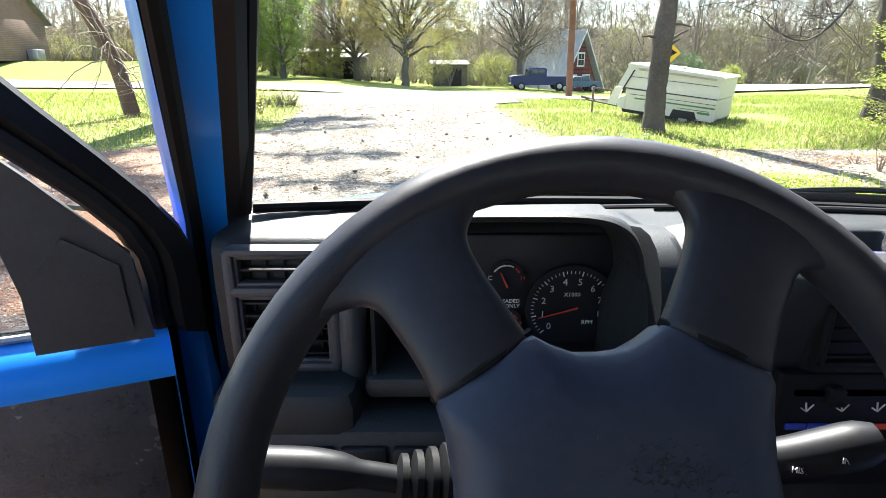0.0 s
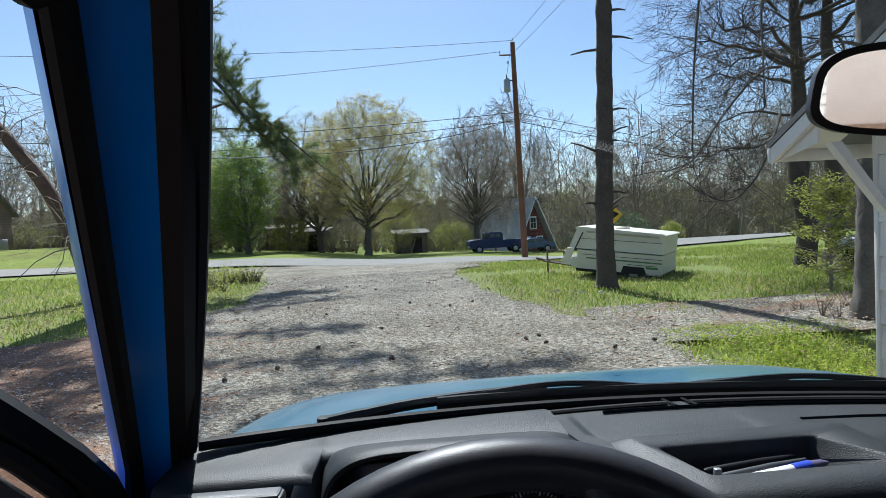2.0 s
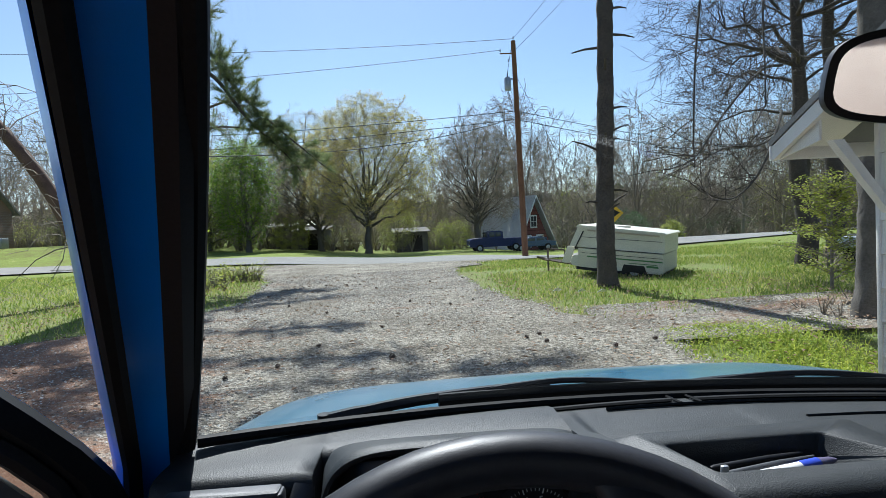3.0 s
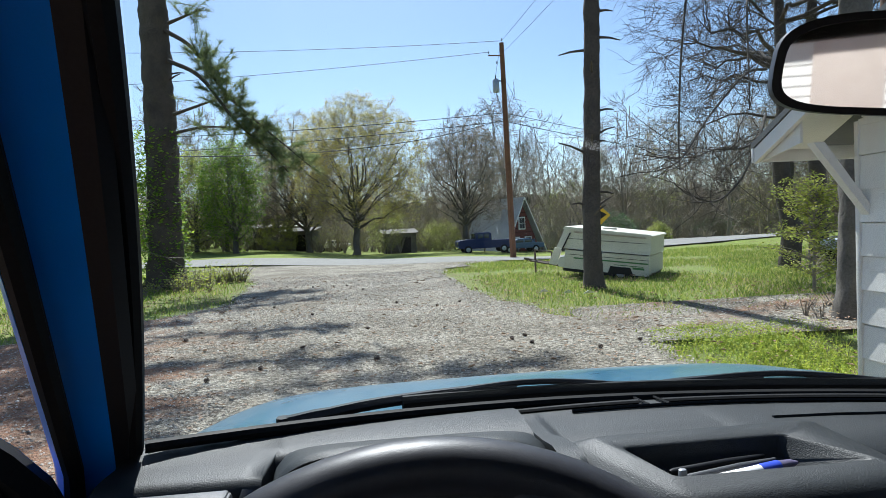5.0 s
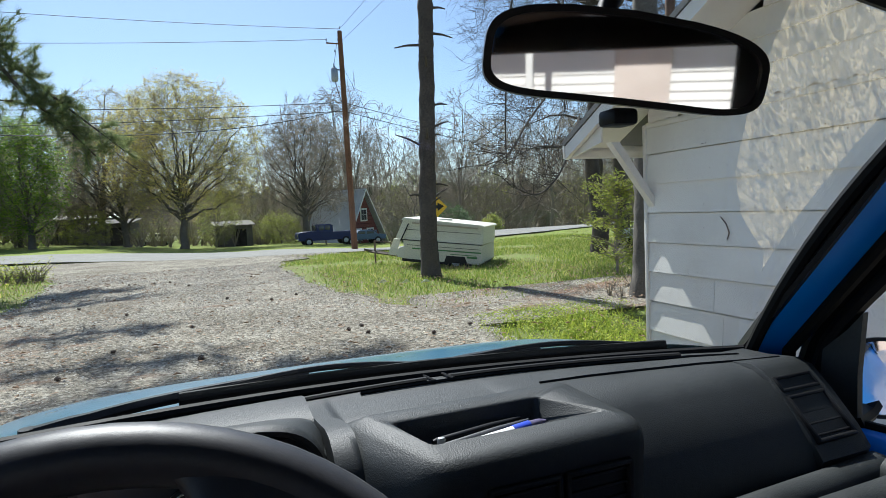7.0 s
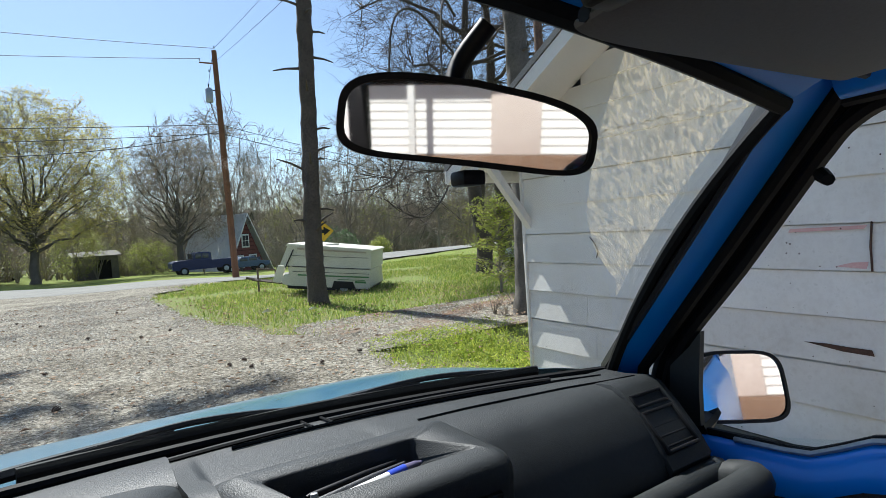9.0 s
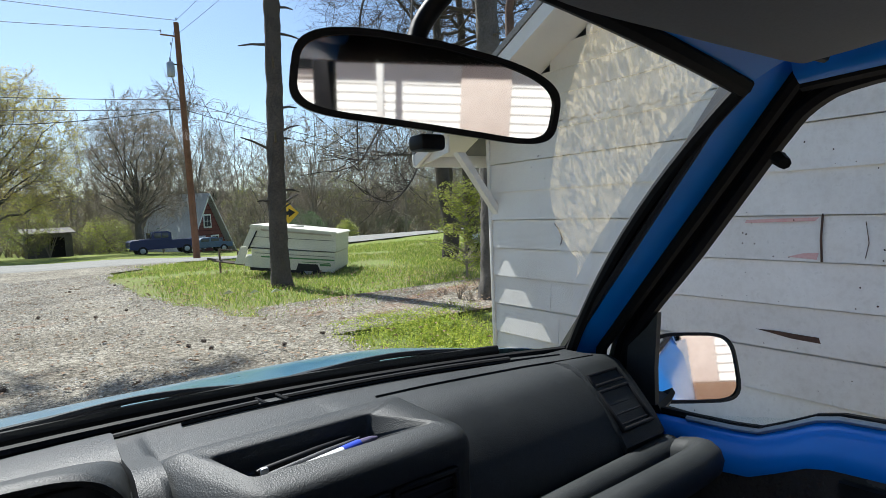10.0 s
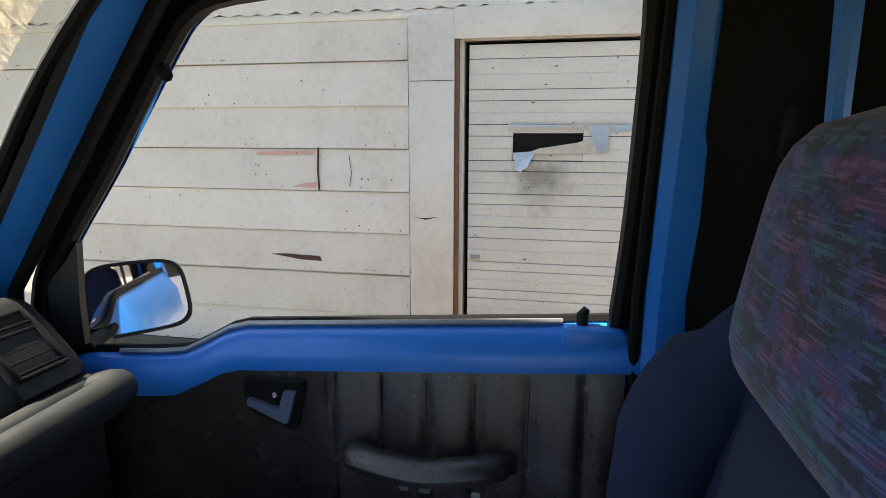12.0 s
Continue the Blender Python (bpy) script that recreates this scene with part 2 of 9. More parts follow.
def ground_mat(name, layers):
    m, n, l, b = shade(name)
    v = coords(n)
    big, midn, fine = noise_tex(n, l, 0.35, 5, v), noise_tex(n, l, 2.2, 5, v), noise_tex(n, l, 45, 4, v)
    a = mix(n, l, 0.5, big.outputs["Fac"], midn.outputs["Fac"])
    a = mix(n, l, 0.35, a, fine.outputs["Fac"])
    sep_, far_ = n.new("ShaderNodeSeparateXYZ"), n.new("ShaderNodeMapRange")
    far_.inputs[1].default_value, far_.inputs[2].default_value = 15.0, 24.0
    l.new(v, sep_.inputs[0]), l.new(sep_.outputs[1], far_.inputs[0])
    soil = ramp(n, l, a, [(0.34, (0.14, 0.105, 0.065)), (0.46, (0.16, 0.16, 0.06)), (0.58, (0.15, 0.20, 0.045)), (0.70, (0.30, 0.28, 0.11))])
    l.new(mix(n, l, far_.outputs[0], soil.outputs[0], ramp(n, l, a, layers).outputs[0]), b.inputs["Base Color"])
    b.inputs["Roughness"].default_value, b.inputs["Specular IOR Level"].default_value = 0.95, 0.15
    bn = n.new("ShaderNodeBump")
    bn.inputs["Strength"].default_value, bn.inputs["Distance"].default_value = 0.7, 0.03
    l.new(fine.outputs["Fac"], bn.inputs["Height"]), l.new(bn.outputs[0], b.inputs["Normal"])
    return m


GRASS_SOIL = ground_mat("spring_lawn", [(0.34, (0.12, 0.09, 0.05)), (0.44, (0.14, 0.15, 0.035)), (0.55, (0.17, 0.22, 0.04)), (0.68, (0.33, 0.31, 0.10))])

# gravel: pale stones over grey grit, with rusty pine needles drifting in from the left
m_, n_, l_, b_ = shade("gravel_drive")
v_ = coords(n_)
vor = n_.new("ShaderNodeTexVoronoi")
vor.inputs["Scale"].default_value = 33
l_.new(v_, vor.inputs["Vector"])
vor2 = n_.new("ShaderNodeTexVoronoi")
vor2.inputs["Scale"].default_value = 100
l_.new(v_, vor2.inputs["Vector"])
sep = n_.new("ShaderNodeSeparateColor")
l_.new(vor.outputs["Color"], sep.inputs[0])
sep2 = n_.new("ShaderNodeSeparateColor")
l_.new(vor2.outputs["Color"], sep2.inputs[0])
g1 = ramp(n_, l_, sep.outputs[0], [(0.0, (0.05, 0.043, 0.034)), (0.40, (0.22, 0.195, 0.155)), (0.75, (0.43, 0.39, 0.325)), (1.0, (0.62, 0.58, 0.50))])
g2 = ramp(n_, l_, sep2.outputs[0], [(0.0, (0.05, 0.042, 0.033)), (1.0, (0.46, 0.415, 0.34))])
gr = mix(n_, l_, 0.45, g1.outputs[0], g2.outputs[0])
sepx = n_.new("ShaderNodeSeparateXYZ")
l_.new(v_, sepx.inputs[0])
side = n_.new("ShaderNodeMapRange")
for k, val in ((1, 0.5), (2, -2.2), (3, -0.07), (4, 0.34)):
    side.inputs[k].default_value = val
slant = n_.new("ShaderNodeMath")
slant.operation, slant.inputs[1].default_value = "MULTIPLY_ADD", 0.35
l_.new(sepx.outputs[1], slant.inputs[0]), l_.new(sepx.outputs[0], slant.inputs[2]), l_.new(slant.outputs[0], side.inputs[0])
mp = n_.new("ShaderNodeMapping")
mp.inputs["Scale"].default_value = (0.5, 1.3, 1)
l_.new(v_, mp.inputs[0])
pn = noise_tex(n_, l_, 1.3, 6, mp.outputs[0], 0.65)
addn = n_.new("ShaderNodeMath")
l_.new(pn.outputs["Fac"], addn.inputs[0]), l_.new(side.outputs[0], addn.inputs[1])
addy = n_.new("ShaderNodeMath")
needles = ramp(n_, l_, addy.outputs[0], [(0.52, (0, 0, 0)), (0.66, (1, 1, 1))])
ndl = noise_tex(n_, l_, 120, 3, v_)
ncol = ramp(n_, l_, ndl.outputs["Fac"], [(0.3, (0.12, 0.060, 0.034)), (0.7, (0.36, 0.20, 0.120))])
sidey = n_.new("ShaderNodeMapRange")
for k, val in ((1, 15.0), (2, 18.5), (3, 0.0), (4, -0.5)):
    sidey.inputs[k].default_value = val
l_.new(sepx.outputs[1], sidey.inputs[0])
l_.new(addn.outputs[0], addy.inputs[0]), l_.new(sidey.outputs[0], addy.inputs[1])
brk = noise_tex(n_, l_, 26, 4, v_)
brk_r = ramp(n_, l_, brk.outputs["Fac"], [(0.36, (0.35, 0.35, 0.35)), (0.56, (1.0, 1.0, 1.0))])
fac = mix(n_, l_, 1.0, needles.outputs[0], brk_r.outputs[0], "MULTIPLY")
big_n = noise_tex(n_, l_, 0.7, 5, v_)
big_r = ramp(n_, l_, big_n.outputs["Fac"], [(0.36, (0.66, 0.62, 0.57)), (0.6, (1.08, 1.06, 1.02))])
gr = mix(n_, l_, 1.0, gr, big_r.outputs[0], "MULTIPLY")
l_.new(mix(n_, l_, fac, gr, ncol.outputs[0]), b_.inputs["Base Color"])
b_.inputs["Roughness"].default_value, b_.inputs["Specular IOR Level"].default_value = 0.9, 0.2
bn = n_.new("ShaderNodeBump")
bn.inputs["Strength"].default_value, bn.inputs["Distance"].default_value = 1.0, 0.035
hh = mix(n_, l_, 0.4, vor.outputs["Distance"], vor2.outputs["Distance"])
l_.new(hh, bn.inputs["Height"]), l_.new(bn.outputs[0], b_.inputs["Normal"])
GRAVEL = m_
ASPHALT = surf("worn_asphalt", (0.175, 0.168, 0.155), (0.27, 0.26, 0.24), 0.95, 0, 0.8, 40, 0.3, 90, 0.06)
DIRT = GRAVEL.copy()
DIRT.name = "leafy_gravel_track"
for nd_ in DIRT.node_tree.nodes:
    if nd_.type == "MAP_RANGE" and abs(nd_.inputs[1].default_value - 0.5) < 0.01:
        for k, val in ((1, 9.0), (2, 2.0), (3, 0.05), (4, -0.02)):
            nd_.inputs[k].default_value = val
STONE, n_, l_, b_ = shade("gravel_stone")
isl_ = n_.new("ShaderNodeNewGeometry")
l_.new(ramp(n_, l_, isl_.outputs["Random Per Island"], [(0.0, (0.07, 0.058, 0.046)), (0.30, (0.22, 0.195, 0.16)), (0.70, (0.40, 0.36, 0.30)), (1.0, (0.60, 0.56, 0.49))]).outputs[0], b_.inputs["Base Color"])
b_.inputs["Roughness"].default_value = 0.85

ax_ = [math.sinh(t * 4.4 / 55) / math.sinh(4.4) * 420 for t in range(-55, 56)]
ay_ = [-60, -40, -25, -16, -12] + [-9 + 0.75 * k for k in range(60)] + [36 + 1.6 * k for k in range(30)] + [86, 92, 100, 115, 140, 180, 240, 330, 460]
m = Mesh()
m.grid([[(x, y, ground_z(x, y) + (wob(x, y, 0.35, 0.05) if y < 60 else 0) * smooth01(3, 7, abs(x) + max(0, y - 8)) - 0.02) for x in ax_] for y in ay_])
ground = tagged(m.make("ground", GRASS_SOIL, smooth=True), "spring lawn of mixed green and straw grass", "lawn", kind="structure")


def strip(name, rows, mat_, lift, label, category):
    """A sheet laid over the ground between a left and a right edge."""
    g = []
    for (xl, xr, y) in rows:
        n = 30
        g.append([(lerp(xl, xr, k / n), y, ground_z(lerp(xl, xr, k / n), y) + lift - (0.05 if k in (0, n) else 0) + wob(lerp(xl, xr, k / n), y, 1.2, 0.012)) for k in range(n + 1)])
    return tagged(Mesh().grid(g).make(name, mat_, smooth=True), label, category, kind="structure")


def table(y, pts):
    for (y0, a), (y1, b) in zip(pts, pts[1:]):
        if y <= y1:
            return lerp(a, b, smooth01(y0, y1, y))
    return pts[-1][1]


def drive_l(y):
    return table(y, [(-12, -9), (2, -8.5), (7.0, -7.5), (8.6, -5.0), (11, -3.6), (15, -3.9), (18.0, -4.8), (22, -7.0), (26, -10)]) + wob(0, y, 0.9, 0.35, 3)


def drive_r(y):
    return table(y, [(-12, 3.2), (4.2, 3.1), (5.2, 2.4), (6.5, 2.5), (8.5, 2.0), (10, 1.45), (14, 1.05), (17.5, 1.2), (20, 2.2), (22.5, 4.0), (26, 6)]) + wob(0, y, 0.9, 0.3, 7)


drive = strip("driveway", [(drive_l(y), drive_r(y), y) for y in [-12 + 0.3 * k for k in range(122)]], GRAVEL, 0.045, "pale gravel drive scattered with rusty pine needles", "gravel drive")
track = strip("dirt_track", [(2.0 + 0.25 * max(0, y - 7.2) + wob(0, y, 1, 0.3, 2), 9.5, y) for y in [5.9 + 0.15 * k for k in range(18)]], DIRT, 0.03, "bare leafy dirt track past the garage", "dirt track")

# public road, edges as plan curves
ROAD_NEAR = [(-60, 36), (-27, 30), (-16, 28.5), (-8, 26.5), (-3, 24.0), (2, 22.6), (6, 22.4), (10, 23.0), (16, 25.5), (26, 31), (45, 45), (80, 72)]
ROAD_FAR = [(-60, 45), (-27, 38.5), (-16, 36.8), (-8, 35.8), (-3, 35.6), (2, 34.5), (6, 32.8), (10, 31.6), (16, 32.0), (26, 36.5), (45, 50), (80, 77)]
ne, fe = bez([(x, y, 0) for x, y in ROAD_NEAR], 8), bez([(x, y, 0) for x, y in ROAD_FAR], 8)
m = Mesh()
m.grid([[(lerp(a.x, b.x, t), lerp(a.y, b.y, t), ground_z(lerp(a.x, b.x, t), lerp(a.y, b.y, t)) + 0.05 + 0.03 * (1 - (2 * t - 1) ** 2)) for t in (0, 0.15, 0.3, 0.5, 0.7, 0.85, 1)] for a, b in zip(ne, fe)])
road = tagged(m.make("road", ASPHALT, smooth=True), "worn pale grey asphalt country road", "road", kind="structure")

# loose stones on the drive, pine cones, dead leaves
rng = random.Random(5)
m = Mesh()
for k in range(36000):
    y = 2.2 + 15 * rng.random() ** 1.4
    x = rng.uniform(max(-6, drive_l(y)), drive_r(y) + (3.0 if 5.9 < y < 8.4 else 0))
    r = rng.uniform(0.006, 0.015) * (1 + 0.03 * y)
    z = ground_z(x, y) + 0.045 + r * 0.25
    a = rng.uniform(0, 6.28)
    c, s_ = math.cos(a) * r, math.sin(a) * r
    m.add([(x + c, y + s_, z - r * 0.3), (x - s_ * 0.8, y + c * 0.8, z - r * 0.2), (x - c, y - s_ * 0.9, z - r * 0.3), (x + s_, y - c * 0.8, z - r * 0.2), (x + c * 0.2, y, z + r * 0.35)], [(0, 1, 4), (1, 2, 4), (2, 3, 4), (3, 0, 4)])
tagged(m.make("gravel_stones", STONE, smooth=False), "loose pale gravel stones on the drive", "gravel", kind="stuff")

LEAF_DEAD = surf("dead_leaf", (0.16, 0.09, 0.05), (0.36, 0.24, 0.15), 0.9, 0, 3, 40, 0.2)
m = Mesh()
for k in range(8500):
    y = rng.uniform(2.5, 17)
    x = rng.choice((rng.uniform(-8, -1.5), rng.uniform(-8, -3), rng.uniform(1.6, 6.5), rng.uniform(-3, 2)))
    r = rng.uniform(0.012, 0.04)
    z = ground_z(x, y) + 0.06
    a = rng.uniform(0, 6.28)
    c, s_ = math.cos(a) * r, math.sin(a) * r
    h = rng.uniform(0.0, 0.02)
    m.add([(x + c, y + s_, z), (x - s_ * 0.5, y + c * 0.5, z + h), (x - c, y - s_, z), (x + s_ * 0.5, y - c * 0.5, z + h)], [(0, 1, 2, 3)])
tagged(m.make("dead_leaves", LEAF_DEAD, smooth=False), "scattered brown dead leaves and needles", "leaf litter", kind="stuff")

CONE = surf("pine_cone_scale", (0.035, 0.022, 0.014), (0.10, 0.06, 0.04), 0.85, 0, 8, 60, 0.4)
proto = Mesh()
for i in range(9):
    t = i / 8
    rr = 0.032 * math.sin(math.pi * (0.12 + 0.8 * t)) + 0.004
    for k in range(8):
        a = 2 * math.pi * (k + 0.5 * (i % 2)) / 8
        c, s_ = math.cos(a), math.sin(a)
        px, pz = 0.085 * t - 0.042, 0.0
        q = Vector((px, rr * c, rr * s_))
        e = Vector((px + 0.012, (rr + 0.011) * c, (rr + 0.011) * s_))
        side_v = Vector((0, -s_, c)) * 0.008
        proto.add([q - side_v, q + side_v, e], [(0, 1, 2)])
proto.tube([(-0.04, 0, 0), (-0.02, 0, 0), (0.02, 0, 0), (0.042, 0, 0)], [0.008, 0.024, 0.022, 0.005], 7)
cone0 = tagged(proto.make("pine_cone", CONE), "dark brown fallen pine cone lying on the gravel", "pine cone", "pine cones on the drive")
spots = [(-0.51, 5.82), (-0.29, 9.93), (0.35, 9.3), (0.75, 9.6), (0.95, 6.35), (-2.0, 5.4), (-1.35, 6.6), (1.7, 5.7), (2.2, 5.9), (-1.6, 9.1), (-2.4, 10.2), (-1.0, 12.4), (0.2, 13.2), (-2.2, 13.5), (-0.9, 4.6)]
for k in range(9):
    y = rng.uniform(5, 16)
    spots.append((rng.uniform(-3.2, 1.2), y))
for k, (x, y) in enumerate(spots):
    M_ = pose(x, y, ground_z(x, y) + 0.066, rng.uniform(-15, 15), 0, rng.uniform(0, 360)) @ Matrix.Scale(0.75, 4)
    if k == 0:
        cone0.matrix_basis = M_
    else:
        copy_thing(cone0, M_)

# ---------------- grass blades ----------------
def grass_mat(name, a, b, c):
    m, n, l, p = shade(name)
    isl = n.new("ShaderNodeNewGeometry")
    l.new(ramp(n, l, isl.outputs["Random Per Island"], [(0.0, a), (0.6, b), (1.0, c)]).outputs[0], p.inputs["Base Color"])
    p.inputs["Roughness"].default_value, p.inputs["Specular IOR Level"].default_value = 0.6, 0.3
    p.inputs["Subsurface Weight"].default_value = 0.0
    tl, mx = n.new("ShaderNodeBsdfTranslucent"), n.new("ShaderNodeMixShader")
    l.new(n["Color Ramp"].outputs[0] if "Color Ramp" in n else p.outputs[0], tl.inputs[0])
    mx.inputs[0].default_value = 0.5
    l.new(p.outputs[0], mx.inputs[1]), l.new(tl.outputs[0], mx.inputs[2]), l.new(mx.outputs[0], n["Material Output"].inputs[0])
    return m


BLADE = grass_mat("grass_blade", (0.12, 0.18, 0.03), (0.24, 0.315, 0.048), (0.53, 0.48, 0.16))
CLOVER = grass_mat("clover_leaf", (0.18, 0.26, 0.03), (0.34, 0.41, 0.05), (0.52, 0.53, 0.09))


def blades(name, n, place, h0, h1, w, mat_, label):
    m = Mesh()
    vs, fs = m.v, m.f
    for k in range(n):
        p = place()
        if p is None:
            continue
        x, y = p
        z = ground_z(x, y) + (wob(x, y, 0.35, 0.05) if abs(x) + max(0, y - 8) > 4 else 0) - 0.03
        h = rng.uniform(h0, h1)
        a, ww = rng.uniform(0, 6.28), w * rng.uniform(0.6, 1.3) * (1 + 0.035 * y)
        bx, by = rng.gauss(0, 0.35) * h, rng.gauss(0, 0.35) * h
        c, s_ = math.cos(a) * ww, math.sin(a) * ww
        i = len(vs)
        vs.extend([(x - c, y - s_, z), (x + c, y + s_, z), (x + bx * 0.5 + c * 0.6, y + by * 0.5 + s_ * 0.6, z + h * 0.65), (x + bx, y + by, z + h)])
        fs.extend([(i, i + 1, i + 2), (i, i + 2, i + 3)])
    return tagged(m.make(name, mat_, smooth=False), label, "grass", kind="stuff")


def right_lawn():
    y = 6.8 + 14.5 * rng.random() ** 1.3
    x = rng.uniform(0.8, 14)
    if x < drive_r(y) + rng.gauss(0.25, 0.5) or (y < 7.9 + 1.1 * noise.noise(Vector((x * 0.7, y * 0.5, 9))) + rng.gauss(0, 0.55) and x < 9.5):
        return None
    if noise.noise(Vector((x * 0.5, y * 0.5, 4))) < -0.25 + rng.gauss(0, 0.15):
        return None
    return x, y


def left_strip():
    y = rng.uniform(8.0, 25)
    x = rng.uniform(-22, -3)
    if x > drive_l(y) - rng.gauss(0.2, 0.3) or y > 22 - 0.35 * (x + 8):
        return None
    return x, y


def garage_patch():
    y = rng.uniform(4.3, 6.5)
    x = rng.gauss(3.35, 0.42)
    return None if x < 2.2 or (x > 3.25 and y < 4.7) else (x, y)


blades("meadow_grass", 95000, right_lawn, 0.03, 0.12, 0.006, BLADE, "long green spring grass beside the drive")
blades("verge_grass", 42000, left_strip, 0.04, 0.14, 0.007, BLADE, "patchy spring grass beside the road")
blades("garage_grass", 5000, garage_patch, 0.03, 0.12, 0.0055, CLOVER, "bright weedy grass at the garage corner")
m = Mesh()
clumps = [q for q in (garage_patch() for k in range(420)) if q]
for cx, cy in clumps:
    ht, wd = rng.uniform(0.03, 0.15), rng.uniform(0.04, 0.11)
    for k in range(34):
        x, y = cx + rng.gauss(0, wd), cy + rng.gauss(0, wd)
        z = ground_z(x, y) + ht * rng.uniform(0.2, 1.0) * math.exp(-((x - cx) ** 2 + (y - cy) ** 2) / (3 * wd * wd))
        a, r, tl_ = rng.uniform(0, 6.28), rng.uniform(0.007, 0.016), rng.uniform(-0.6, 0.6)
        c, s_ = math.cos(a) * r, math.sin(a) * r
        m.add([(x - c, y - s_, z), (x - s_ * 0.6, y + c * 0.6, z + r * tl_), (x + c, y + s_, z + 0.3 * r), (x + s_ * 0.6, y - c * 0.6, z - r * tl_)], [(0, 1, 2, 3)])
tagged(m.make("clover", CLOVER, smooth=False), "low bright clover and weeds at the garage corner", "weeds", kind="stuff")
blades("drive_weeds", 1500, lambda: (lambda q: (rng.gauss(q[0], 0.16), rng.gauss(q[1], 0.14)))(rng.choice([(2.1, 5.2), (1.9, 5.0), (2.4, 5.6), (1.5, 7.7), (1.7, 8.0), (-3.4, 10.4), (1.2, 7.2)])), 0.03, 0.09, 0.005, BLADE, "small weed tufts in the gravel")

# ================= the vehicle =================
def wind_bot(u):
    """Lower edge of the windscreen, u from -1 to 1."""
    return Vector((0.61 * u, 1.0 + 0.13 * (1 - u * u), 1.062 - 0.014 * u + 0.012 * (u * u - 1)))


def wind_top(u):
    return Vector((0.48 * u + 0.05, 0.609 + 0.019 * u + 0.03 * (1 - u * u), 1.490 - 0.026 * u + 0.05 * (1 - u * u)))


def wind(u, w):
    p = wind_bot(u).lerp(wind_top(u), w)
    return p + Vector((0, 0.02, 0.02)) * (4 * w * (1 - w))


def flip(p, s):
    """The same point on the right (1) or on the left (-1) of the car, which leans a little to the right."""
    if s > 0:
        return Vector(p)
    return Vector((-p[0] + 0.2 * max(-0.1, p[2] - 1.06), p[1], p[2] + 0.02))


car_body = thing("car_body", (0, 1.0, 0), "bright blue painted body shell of a small off-road car", "car body", kind="structure")

# pillars beside the windscreen: trim, painted face, door seal, outer face
PB = [(0.616, 1.002, 1.05), (0.640, 0.985, 1.05), (0.667, 0.963, 1.05), (0.680, 0.950, 1.05), (0.694, 0.962, 1.05), (0.71, 0.985, 1.05), (0.68, 1.025, 1.05), (0.64, 1.03, 1.05)]
PT = [(0.536, 0.628, 1.464), (0.560, 0.615, 1.47), (0.590, 0.588, 1.475), (0.607, 0.572, 1.475), (0.616, 0.582, 1.48), (0.635, 0.605, 1.49), (0.61, 0.65, 1.50), (0.575, 0.655, 1.495)]
for s in (-1, 1):
    steps = [-0.9, -0.45, 0.0, 0.25, 0.5, 0.75, 1.0, 1.14]
    rows = []
    for w in steps:
        ring = []
        for q, (b, t) in enumerate(zip(PB, PT)):
            if s > 0 and q == 1:        # the passenger's side shows a broader painted face
                b, t = (0.630, 0.993, 1.05), (0.549, 0.622, 1.467)
            p = Vector(b).lerp(Vector(t), w)
            if w < 0:
                p = Vector((b[0], b[1] - 0.12 * w * (1 if b[1] > 0.95 else 0.2), b[2] + 0.55 * w))
            ring.append(flip(p, s))
        rows.append(ring)
    m = Mesh()
    m.weld = True
    for a in (1, 3, 4, 5, 6):          # painted faces
        b = (a + 1) % 8
        m.grid([[r[a], (r[a] + r[b]) / 2 + Vector((0.006 * s if a == 1 else 0.0, 0, 0)), r[b]] for r in rows])
    m.make("a_pillar", PAINT, car_body, "blue painted windscreen pillar")
    m = Mesh()
    for a, bulge in ((0, 0.006), (7, 0.0)):
        b = (a + 1) % 8
        m.grid([[r[a], (r[a] + r[b]) / 2 + Vector((-bulge * s, -bulge, 0)), r[b]] for r in rows])
    m.make("pillar_trim", BLACK, car_body, "black plastic pillar trim")
    m = Mesh()                          # rubber seal down the door opening
    m.tube([(r[2] + r[3]) / 2 + Vector((-0.003 * s, -0.003, 0)) for r in rows], 0.0105, 8)
    m.make("door_seal", RUBBER_SHADE, car_body, "black rubber door seal")
    m = Mesh()
    m.tube([wind(s * 1.015, k / 12) + Vector((0, -0.010, 0)) for k in range(13)], 0.010, 8)
    m.make("windscreen_seal", RUBBER_SHADE, car_body, "black rubber windscreen seal")

m = Mesh()                              # header rail above the windscreen
m.grid([[wind_top(u) + Vector((0, 0.03, 0.03)), wind_top(u) + Vector((0, -0.012, -0.006)), wind_top(u) + Vector((0, -0.05, 0.012)), wind_top(u) + Vector((0, -0.10, 0.03))] for u in [k / 10 - 1 for k in range(21)]])
m.make("header_rail", PAINT, car_body, "blue painted rail above the windscreen")
m = Mesh()
m.tube([wind_top(k / 10 - 1) + Vector((0, -0.014, -0.004)) for k in range(21)], 0.013, 8)
m.tube([wind_bot(k / 10 - 1) + Vector((0, -0.006, 0.002)) for k in range(21)], 0.008, 8)
m.make("windscreen_seal", RUBBER_SHADE, car_body, "black rubber windscreen seal")
m = Mesh()                              # roof skin and lining
roof = lambda x, y, dz: (x + 0.03, y, 1.50 + 0.06 * (1 - (x / 0.62) ** 2) + 0.02 * smooth01(0.6, -0.4, y) + dz)
m.grid([[roof(0.62 * k / 8 - 0.62, y, 0.05) for k in range(17)] for y in (0.68, 0.5, 0.2, -0.2, -0.8, -1.6)])
m.make("roof", PAINT, car_body, "blue painted steel roof")
m = Mesh()
